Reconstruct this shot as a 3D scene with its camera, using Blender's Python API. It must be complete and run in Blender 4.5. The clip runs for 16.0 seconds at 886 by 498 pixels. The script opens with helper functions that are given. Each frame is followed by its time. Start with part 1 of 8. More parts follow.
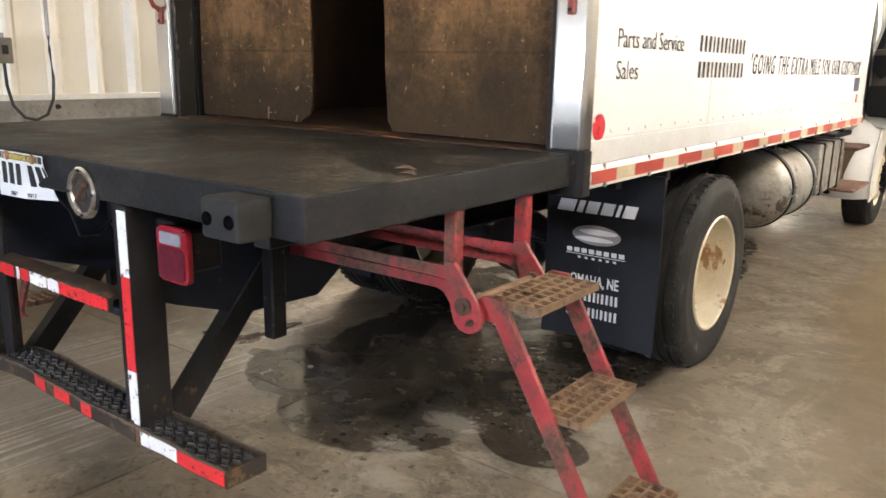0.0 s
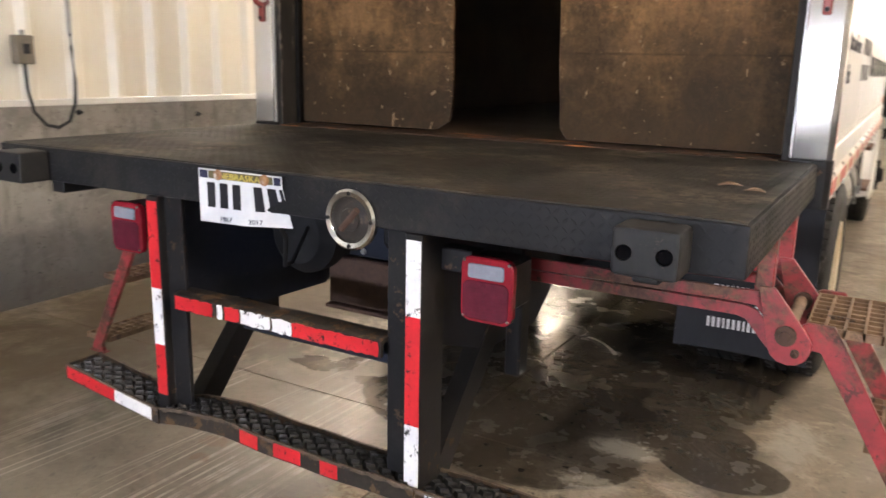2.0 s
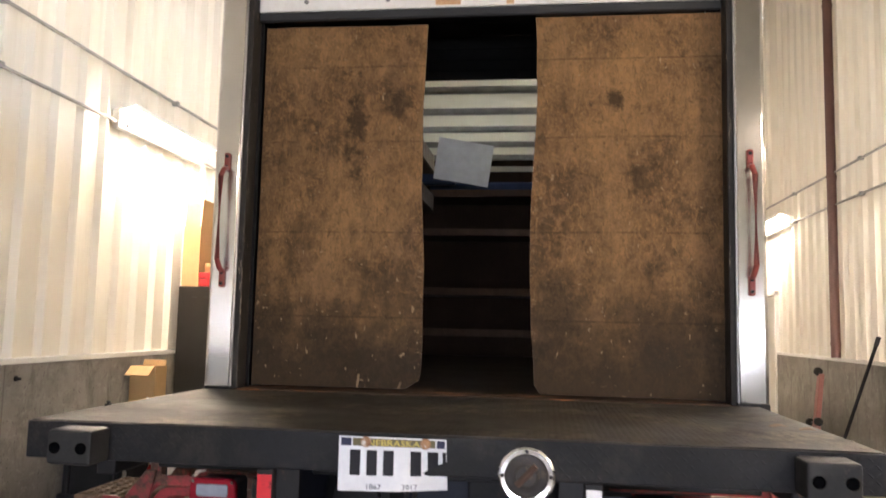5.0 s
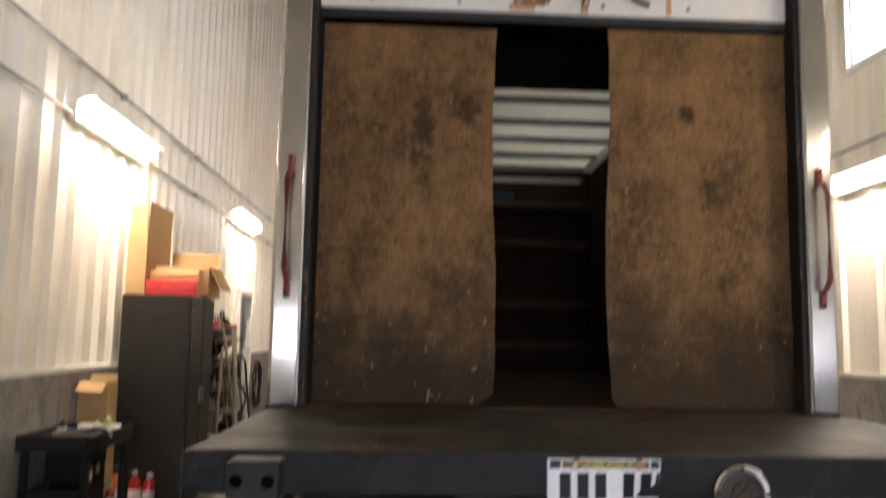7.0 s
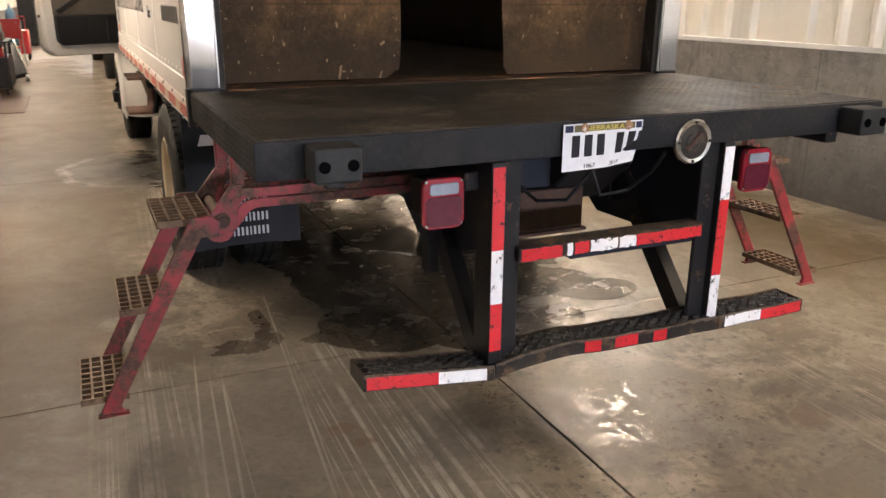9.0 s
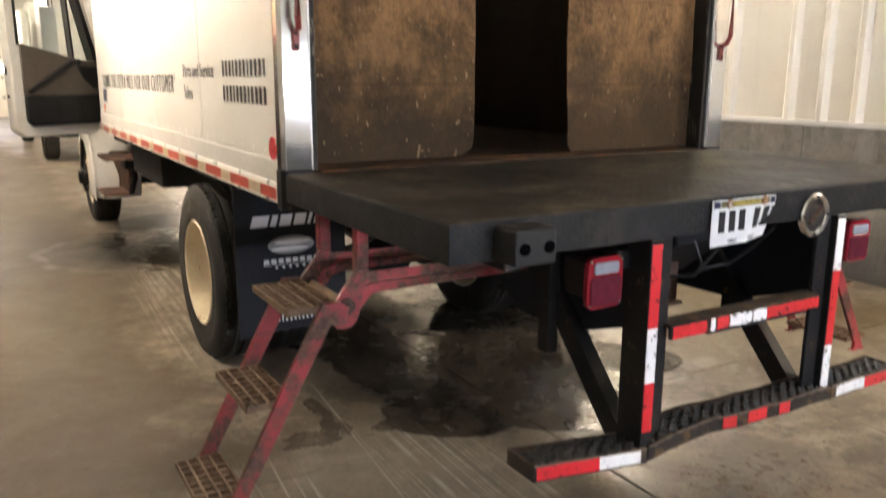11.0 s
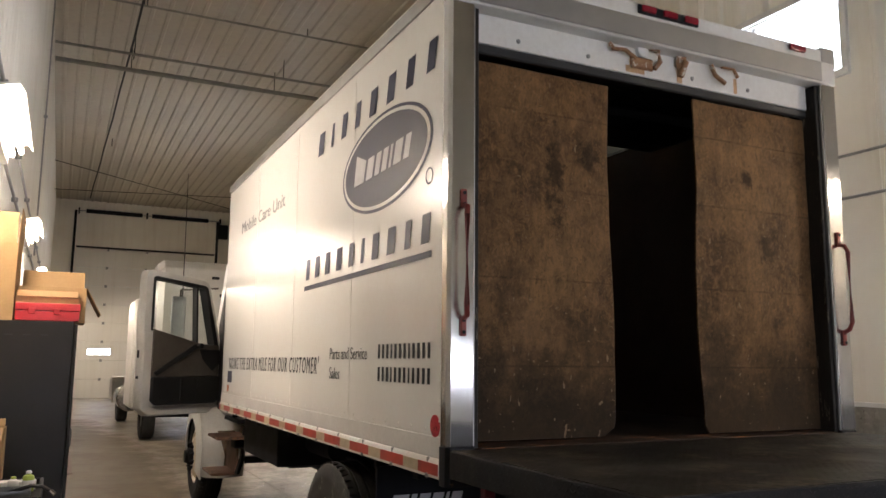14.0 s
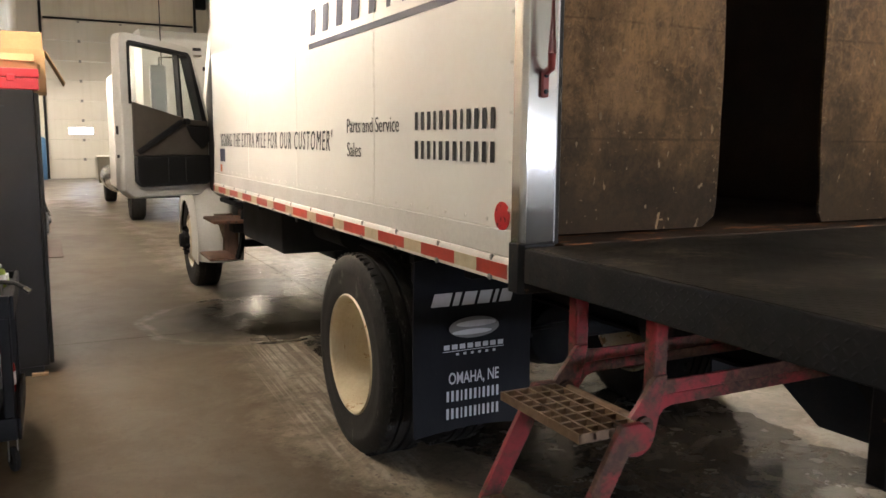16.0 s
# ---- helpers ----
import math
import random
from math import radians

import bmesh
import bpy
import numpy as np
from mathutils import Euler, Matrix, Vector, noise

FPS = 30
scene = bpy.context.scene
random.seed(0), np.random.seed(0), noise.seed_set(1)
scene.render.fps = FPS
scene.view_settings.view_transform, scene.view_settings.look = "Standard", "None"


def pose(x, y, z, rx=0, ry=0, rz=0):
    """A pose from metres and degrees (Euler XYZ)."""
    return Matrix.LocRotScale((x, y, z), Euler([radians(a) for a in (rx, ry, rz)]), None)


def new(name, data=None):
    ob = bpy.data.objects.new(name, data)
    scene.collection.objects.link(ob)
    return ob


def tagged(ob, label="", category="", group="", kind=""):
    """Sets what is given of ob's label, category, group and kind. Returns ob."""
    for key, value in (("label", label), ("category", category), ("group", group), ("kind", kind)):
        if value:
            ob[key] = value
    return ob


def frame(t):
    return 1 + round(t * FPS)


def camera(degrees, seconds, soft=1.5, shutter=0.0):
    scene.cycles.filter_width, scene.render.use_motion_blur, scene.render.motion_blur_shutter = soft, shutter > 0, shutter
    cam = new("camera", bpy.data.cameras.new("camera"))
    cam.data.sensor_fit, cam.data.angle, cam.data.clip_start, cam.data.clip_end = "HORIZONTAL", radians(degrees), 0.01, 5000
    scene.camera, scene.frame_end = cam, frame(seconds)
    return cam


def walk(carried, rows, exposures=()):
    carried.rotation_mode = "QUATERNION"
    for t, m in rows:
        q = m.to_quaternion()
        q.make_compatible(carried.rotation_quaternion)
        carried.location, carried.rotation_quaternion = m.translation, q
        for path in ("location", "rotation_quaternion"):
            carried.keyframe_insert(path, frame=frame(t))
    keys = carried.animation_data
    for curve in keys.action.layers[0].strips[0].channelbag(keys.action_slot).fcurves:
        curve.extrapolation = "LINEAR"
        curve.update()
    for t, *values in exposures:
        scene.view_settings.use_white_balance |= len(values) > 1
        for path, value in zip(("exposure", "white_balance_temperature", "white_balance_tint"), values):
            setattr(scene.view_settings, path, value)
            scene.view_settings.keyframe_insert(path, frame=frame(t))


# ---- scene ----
cam = camera(58.8, 16.0, shutter=0.4)
METRES, EYE, TILT, LEAN, TURN = 7.0, 1.55, 0.0, 0.0, 37.3
ROWS = [
    (0, -0.0005, -0.0006, -0.0010, 0.12, -13.22, -1.14),
    (0.5, -0.0277, 0.0209, 0.0008, 0.09, -13.24, -1.17),
    (1, -0.0727, 0.0306, 0.0000, 0.12, -13.30, -1.27),
    (1.5, -0.1143, 0.0344, -0.0017, 0.21, -13.22, -1.30),
    (2, -0.1541, 0.0486, -0.0025, -6.95, -13.10, -1.21),
    (2.5, -0.1898, 0.0476, -0.0015, -17.23, -12.52, -1.01),
    (3, -0.2303, 0.0359, 0.0002, -26.94, -8.20, -1.05),
    (3.5, -0.2592, 0.0412, -0.0028, -28.73, -6.95, -0.95),
    (4, -0.2850, 0.0532, -0.0010, -28.94, -6.95, -0.96),
    (4.5, -0.3138, 0.0578, -0.0005, -29.15, -1.18, -0.99),
    (4.7, -0.3253, 0.0606, 0.0002, -29.23, 2.76, -1.19),
    (6.8, -0.4352, 0.1482, 0.0018, -39.75, 10.56, -1.21),
    (7, -0.4415, 0.1626, 0.0011, -39.80, 6.39, -1.10),
    (7.5, -0.4643, 0.1903, 0.0056, -43.09, -5.01, -0.87),
    (8, -0.4998, 0.2119, 0.0068, -50.61, -14.01, -0.70),
    (8.2, -0.5104, 0.2208, 0.0080, -53.36, -16.66, -0.59),
    (10.3, -0.5836, 0.3143, 0.0104, -67.78, -17.43, -0.58),
    (10.5, -0.5807, 0.3286, 0.0102, -67.82, -17.59, -0.30),
    (11, -0.5850, 0.3541, 0.0098, -67.87, -12.30, -0.29),
    (11.5, -0.6031, 0.3650, 0.0117, -68.00, -1.59, -0.52),
    (12, -0.6389, 0.3706, 0.0120, -68.25, 7.59, -0.60),
    (12.5, -0.6606, 0.3710, 0.0126, -68.11, 8.49, -0.56),
    (13, -0.6681, 0.3719, 0.0126, -66.56, 8.35, -0.49),
    (13.5, -0.6615, 0.3777, 0.0124, -64.62, 8.29, -0.47),
    (14, -0.6345, 0.3912, 0.0080, -63.18, 8.17, -0.51),
    (14.5, -0.6052, 0.4016, 0.0085, -62.78, 0.14, -0.45),
    (15, -0.5882, 0.4216, 0.0076, -62.75, -7.49, -0.36),
    (15.5, -0.5704, 0.4527, 0.0079, -63.08, -7.78, -0.41),
    (16, -0.5430, 0.4796, 0.0036, -64.02, -7.76, -0.46),
]
EXPOSURES = [
    (0.0, 1.35, 5950, 15), (1.5, 1.34, 6050, 16), (2.5, 1.18, 6500, 23), (3.5, 0.95, 6500, 24), (4.0, 1.0, 6450, 22), (4.5, 1.18, 6450, 21),
    (4.7, 1.13, 6450, 21), (7.0, 0.43, 6400, 21), (7.5, 0.70, 6450, 22), (8.0, 0.86, 6550, 23), (10.5, 1.28, 6350, 17), (11.5, 0.9, 6350, 17),
    (12.0, 0.23, 6100, 20), (12.5, -0.02, 6000, 21), (14.0, -0.06, 6150, 20), (14.4, -0.27, 6200, 17), (14.6, -0.17, 6200, 17), (15.0, 0.57, 6100, 17), (16.0, 0.67, 6100, 17),
]
walk(cam, [(t, pose(2.50, -2.56, EYE, TILT, LEAN, TURN) @ pose(METRES * x, METRES * y, METRES * z, 90 + pitch, roll, yaw)) for t, x, y, z, yaw, pitch, roll in ROWS], EXPOSURES)

# ---- world, lamps, exposure ----
world = bpy.data.worlds.new("daylight")
scene.world = world
world.use_nodes = True
sky = world.node_tree.nodes.new("ShaderNodeTexSky")
sky.sky_type, sky.sun_disc = "NISHITA", False
sky.sun_elevation, sky.sun_rotation = radians(35), radians(120)
world.node_tree.links.new(sky.outputs[0], world.node_tree.nodes["Background"].inputs[0])
world.node_tree.nodes["Background"].inputs[1].default_value = 0.12

XL, XR, YN, YF, ZC = -3.22, 3.87, -9.0, 32.7, 8.2      # inner faces of the bay, ceiling height
STEM = 1.25                                            # concrete stem wall
LAMP_Y_LEFT = (3.1, 8.3, 14.1, 19.4, 24.8, 30.2)
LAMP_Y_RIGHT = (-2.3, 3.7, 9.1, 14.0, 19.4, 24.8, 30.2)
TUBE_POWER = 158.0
WINDOW_POWER = 19.0          # high side windows
DOOR_PANE_POWER = 14.0       # small panes of the far end door
SOUTH_PANE_POWER = 70.0      # large panes of the near end door

# ---- tools ----
class Geo:
    """Vertices and faces of one part, put together from simple solids."""

    def __init__(self):
        self.v, self.f, self.soft = [], [], False

    def add(self, verts, faces, m=None):
        n = len(self.v)
        self.v += [tuple(m @ Vector(p)) if m else tuple(p) for p in verts]
        self.f += [tuple(n + i for i in f) for f in faces]
        return self

    def box(self, a, b, bevel=0.0, m=None, seg=1):
        lo, hi = [min(p, q) for p, q in zip(a, b)], [max(p, q) for p, q in zip(a, b)]
        bm = bmesh.new()
        bmesh.ops.create_cube(bm, size=1.0)
        for v in bm.verts:
            v.co = Vector([l + (h - l) * (c + 0.5) for l, h, c in zip(lo, hi, v.co)])
        if bevel:
            bevel = min(bevel, 0.49 * min(h - l for l, h in zip(lo, hi)))
            bmesh.ops.bevel(bm, geom=bm.edges[:], offset=bevel, segments=seg, affect="EDGES", profile=0.5)
            self.soft = self.soft or seg > 1
        return self.take(bm, m)

    def take(self, bm, m=None):
        bm.verts.index_update()
        self.add([v.co.copy() for v in bm.verts], [[v.index for v in f.verts] for f in bm.faces], m)
        bm.free()
        return self

    def prism(self, outline, d0, d1, axis="x", bevel=0.0, m=None):
        """An outline of (u, v) pairs pushed from d0 to d1 along an axis; u, v are the other two axes in order."""
        def at(u, v, d):
            return {"x": (d, u, v), "y": (u, d, v), "z": (u, v, d)}[axis]
        n = len(outline)
        bm = bmesh.new()
        lo = [bm.verts.new(at(u, v, d0)) for u, v in outline]
        hi = [bm.verts.new(at(u, v, d1)) for u, v in outline]
        bm.faces.new(lo[::-1])
        bm.faces.new(hi)
        for i in range(n):
            j = (i + 1) % n
            bm.faces.new((lo[i], lo[j], hi[j], hi[i]))
        bmesh.ops.recalc_face_normals(bm, faces=bm.faces[:])
        if bevel:
            bmesh.ops.bevel(bm, geom=bm.edges[:], offset=bevel, segments=1, affect="EDGES", profile=0.5)
            self.soft = True
        return self.take(bm, m)

    def lathe(self, profile, seg=32, m=None, closed=False, caps=True):
        """A profile of (radius, height) pairs turned round the z axis."""
        rings, n = [], len(profile)
        verts, faces = [], []
        for r, z in profile:
            for k in range(seg):
                a = 2 * math.pi * k / seg
                verts.append((r * math.cos(a), r * math.sin(a), z))
        for i in range(n if closed else n - 1):
            j = (i + 1) % n
            for k in range(seg):
                l = (k + 1) % seg
                faces.append((i * seg + k, i * seg + l, j * seg + l, j * seg + k))
        if caps and not closed:
            if profile[0][0] > 1e-6:
                faces.append(tuple(range(seg))[::-1])
            if profile[-1][0] > 1e-6:
                faces.append(tuple((n - 1) * seg + k for k in range(seg)))
        return self.add(verts, faces, m)

    def rod(self, a, b, r, seg=12, r2=None):
        a, b = Vector(a), Vector(b)
        q = (b - a).to_track_quat("Z", "Y").to_matrix().to_4x4()
        return self.lathe([(r, 0), (r if r2 is None else r2, (b - a).length)], seg, Matrix.Translation(a) @ q)

    def tube(self, path, r, seg=8, flat=None):
        """A round tube, or with flat=(w, h) a rectangular bar, along a path of points."""
        pts = [Vector(p) for p in path]
        ring = [(r * math.cos(2 * math.pi * k / seg), r * math.sin(2 * math.pi * k / seg)) for k in range(seg)]
        if flat:
            w, h = flat[0] / 2, flat[1] / 2
            ring, seg = [(-w, -h), (w, -h), (w, h), (-w, h)], 4
        verts, faces = [], []
        up = Vector((0, 0, 1))
        for i, p in enumerate(pts):
            d = (pts[min(i + 1, len(pts) - 1)] - pts[max(i - 1, 0)]).normalized()
            side = d.cross(up)
            side = side.normalized() if side.length > 1e-3 else Vector((1, 0, 0))
            top = side.cross(d).normalized()
            verts += [p + side * u + top * w for u, w in ring]
        for i in range(len(pts) - 1):
            for k in range(seg):
                l = (k + 1) % seg
                faces.append((i * seg + k, i * seg + l, (i + 1) * seg + l, (i + 1) * seg + k))
        faces += [tuple(range(seg))[::-1], tuple((len(pts) - 1) * seg + k for k in range(seg))]
        return self.add(verts, faces)

    def sheet(self, nu, nv, fn, thick=0.0):
        """A grid of fn(u, v), u and v from 0 to 1; thick: a vector by which a second skin is set off."""
        P = [[Vector(fn(i / nu, j / nv)) for j in range(nv + 1)] for i in range(nu + 1)]
        w = nv + 1
        verts = [p for row in P for p in row]
        faces = [(i * w + j, (i + 1) * w + j, (i + 1) * w + j + 1, i * w + j + 1) for i in range(nu) for j in range(nv)]
        if thick:
            n = len(verts)
            t = Vector(thick)
            verts = verts + [p + t for p in verts]
            faces += [tuple(n + k for k in f[::-1]) for f in list(faces)]
            rim = [i * w for i in range(nu + 1)] + [nu * w + j for j in range(1, w)] + [i * w + nv for i in range(nu - 1, -1, -1)] + [j for j in range(nv - 1, 0, -1)]
            for a, b in zip(rim, rim[1:] + rim[:1]):
                faces.append((b, a, n + a, n + b))
        return self.add(verts, faces)


def part(name, geo, material, parent=None, label="", angle=35):
    """Links the geometry as one mesh object under a thing or a part."""
    me = bpy.data.meshes.new(name)
    me.from_pydata([tuple(p) for p in geo.v], [], geo.f)
    me.validate()
    bm = bmesh.new()
    bm.from_mesh(me)
    bmesh.ops.recalc_face_normals(bm, faces=bm.faces[:])
    bm.to_mesh(me)
    bm.free()
    me.shade_smooth()
    me.set_sharp_from_angle(angle=radians(angle))
    me.materials.append(material)
    ob = new(name, me)
    if geo.soft:
        flat = ob.modifiers.new("flat faces", "WEIGHTED_NORMAL")
        flat.keep_sharp = True
    if parent:
        ob.parent = parent
    if label:
        ob["label"] = label
    return ob


def pieces(name, geo, material, parent, label="", angle=35):
    """Links every loose piece of the geometry as a part of its own."""
    root = list(range(len(geo.v)))

    def top(i):
        while root[i] != i:
            root[i] = root[root[i]]
            i = root[i]
        return i
    for f in geo.f:
        for j in f[1:]:
            root[top(j)] = top(f[0])
    groups = {}
    for f in geo.f:
        groups.setdefault(top(f[0]), []).append(f)
    out = []
    for fs in groups.values():
        ids = sorted({i for f in fs for i in f})
        at = {i: n for n, i in enumerate(ids)}
        g = Geo()
        g.add([geo.v[i] for i in ids], [[at[i] for i in f] for f in fs])
        out.append(part(name, g, material, parent, label, angle))
    return out


def thing(name, at, label, category, group="", kind="", rz=0):
    ob = new(name)
    ob.matrix_basis = pose(*at, 0, 0, rz)
    ob.empty_display_size = 0.2
    return tagged(ob, label, category, group, kind)


def built(name, geo, material, label, category, kind="structure", angle=35):
    return tagged(part(name, geo, material, angle=angle), label, category, "", kind)


def text_geo(body, size, width=None, shear=0.0, bold=0.0, space=1.0):
    """Letters of the built-in font as flat geometry in the xy plane, from the origin to the right; width squeezes the line."""
    cu = bpy.data.curves.new("t", "FONT")
    cu.body, cu.size, cu.shear, cu.offset, cu.resolution_u = body, size, shear, bold, 3
    cu.space_character = space
    cu.extrude = 0.0006
    ob = bpy.data.objects.new("t", cu)
    scene.collection.objects.link(ob)
    bpy.context.view_layer.update()
    me = bpy.data.meshes.new_from_object(ob.evaluated_get(bpy.context.evaluated_depsgraph_get()))
    g = Geo()
    xs = [v.co.x for v in me.vertices]
    k = width / (max(xs) - min(xs)) if width else 1.0
    x0 = min(xs)
    g.add([((v.co.x - x0) * k, v.co.y, v.co.z) for v in me.vertices], [tuple(p.vertices) for p in me.polygons])
    bpy.data.objects.remove(ob)
    bpy.data.meshes.remove(me)
    bpy.data.curves.remove(cu)
    return g


def loft(rings):
    g = Geo()
    n = len(rings[0])
    g.add([p for r in rings for p in r], [(i * n + k, i * n + (k + 1) % n, (i + 1) * n + (k + 1) % n, (i + 1) * n + k) for i in range(len(rings) - 1) for k in range(n)] + [tuple(range(n))[::-1]])
    return g


def rect(w, d, z, r=0.05):
    out = []
    for cx, cy, a0 in ((w - r, d - r, 0), (-w + r, d - r, 90), (-w + r, -d + r, 180), (w - r, -d + r, 270)):
        for k in range(4):
            a = radians(a0 + 30 * k)
            out.append((cx + r * math.cos(a), cy + r * math.sin(a), z))
    return out


# ---- materials ----
class Nodes:
    def __init__(self, name):
        self.mat = bpy.data.materials.new(name)
        self.mat.use_nodes = True
        self.t = self.mat.node_tree
        self.b = self.t.nodes["Principled BSDF"]
        self.co = self.t.nodes.new("ShaderNodeTexCoord").outputs["Object"]

    def link(self, a, b):
        self.t.links.new(a, b)

    def n(self, kind, **kw):
        node = self.t.nodes.new("ShaderNode" + kind)
        for k, v in kw.items():
            if isinstance(v, bpy.types.NodeSocket):
                self.link(v, node.inputs[k])
            else:
                node.inputs[k].default_value = v
        return node

    def mapped(self, scale=(1, 1, 1), rot=(0, 0, 0)):
        m = self.n("Mapping")
        m.inputs["Scale"].default_value, m.inputs["Rotation"].default_value = scale, [radians(a) for a in rot]
        self.link(self.co, m.inputs["Vector"])
        return m.outputs[0]

    def noise(self, scale, detail=4, rough=0.6, co=None, distort=0.0):
        t = self.n("TexNoise", Scale=scale, Detail=detail, Roughness=rough, Distortion=distort)
        self.link(co or self.co, t.inputs["Vector"])
        return t.outputs["Fac"]

    def ramp(self, fac, stops):
        r = self.t.nodes.new("ShaderNodeValToRGB")
        e = r.color_ramp.elements
        while len(e) < len(stops):
            e.new(0.5)
        for k, (p, c) in zip(e, stops):
            k.position = p
            k.color = (c, c, c, 1) if isinstance(c, (int, float)) else (*c, 1)
        self.link(fac, r.inputs[0])
        return r.outputs[0]

    def mix(self, fac, a, b, blend="MIX"):
        m = self.t.nodes.new("ShaderNodeMix")
        m.data_type, m.blend_type = "RGBA", blend
        for s, v in ((m.inputs[0], fac), (m.inputs[6], a), (m.inputs[7], b)):
            if isinstance(v, bpy.types.NodeSocket):
                self.link(v, s)
            elif isinstance(v, (int, float)):
                s.default_value = v if s.type == "VALUE" else (v, v, v, 1)
            else:
                s.default_value = (*v, 1)
        return m.outputs[2]

    def math(self, op, a, b=0.0, clamp=False):
        m = self.t.nodes.new("ShaderNodeMath")
        m.operation, m.use_clamp = op, clamp
        for s, v in zip(m.inputs, (a, b)):
            if isinstance(v, bpy.types.NodeSocket):
                self.link(v, s)
            else:
                s.default_value = v
        return m.outputs[0]

    def axis(self, name):
        s = self.t.nodes.new("ShaderNodeSeparateXYZ")
        self.link(self.co, s.inputs[0])
        return s.outputs[name]

    def set(self, color=None, rough=None, metal=None, height=None, bump=0.2, dist=0.01, **kw):
        for key, v in (("Base Color", color), ("Roughness", rough), ("Metallic", metal)):
            if v is None:
                continue
            if isinstance(v, bpy.types.NodeSocket):
                self.link(v, self.b.inputs[key])
            else:
                self.b.inputs[key].default_value = (*v, 1) if key == "Base Color" else v
        if height is not None:
            bp = self.n("Bump", Strength=bump, Distance=dist, Height=height)
            self.link(bp.outputs[0], self.b.inputs["Normal"])
        for k, v in kw.items():
            self.b.inputs[k.replace("_", " ")].default_value = v
        return self.mat


def worn(name, c, c2, scale=5, rough=(0.4, 0.6), metal=0.0, chips=None, chip_at=0.62, chip_scale=14, fine=70, bump=0.15, dist=0.004, stretch=(1, 1, 1), **kw):
    """A surface of two tones at a coarse and a fine scale, with chips or rust of a third colour."""
    k = Nodes(name)
    co = k.mapped(stretch)
    big, small = k.noise(scale, 5, 0.65, co), k.noise(fine, 3, 0.6, co)
    fac = k.ramp(k.mix(0.35, big, small), [(0.36, 0.0), (0.64, 1.0)])
    col = k.mix(fac, c, c2)
    r = k.math("ADD", k.math("MULTIPLY", big, rough[1] - rough[0]), rough[0])
    h = k.mix(0.5, big, small)
    if chips:
        spot = k.ramp(k.noise(chip_scale, 6, 0.75, co), [(chip_at, 0.0), (chip_at + 0.05, 1.0)])
        col = k.mix(spot, col, chips)
        r = k.mix(spot, r, 0.75)
        if metal:
            metal = k.math("SUBTRACT", metal, k.math("MULTIPLY", spot, metal))
    return k.set(col, r, metal, h, bump, dist, **kw)


def plain(name, c, rough=0.5, metal=0.0, **kw):
    k = Nodes(name)
    f = k.noise(9, 5, 0.6)
    col = k.mix(k.ramp(f, [(0.3, 0.0), (0.7, 1.0)]), [v * 0.88 for v in c], [min(1, v * 1.08) for v in c])
    return k.set(col, k.math("ADD", k.math("MULTIPLY", f, 0.16), rough - 0.08), metal, k.noise(120, 3), 0.06, 0.002, **kw)


def glow(name, c, strength):
    k = Nodes(name)
    return k.set(c, 0.4, Emission_Color=(*c, 1), Emission_Strength=strength)


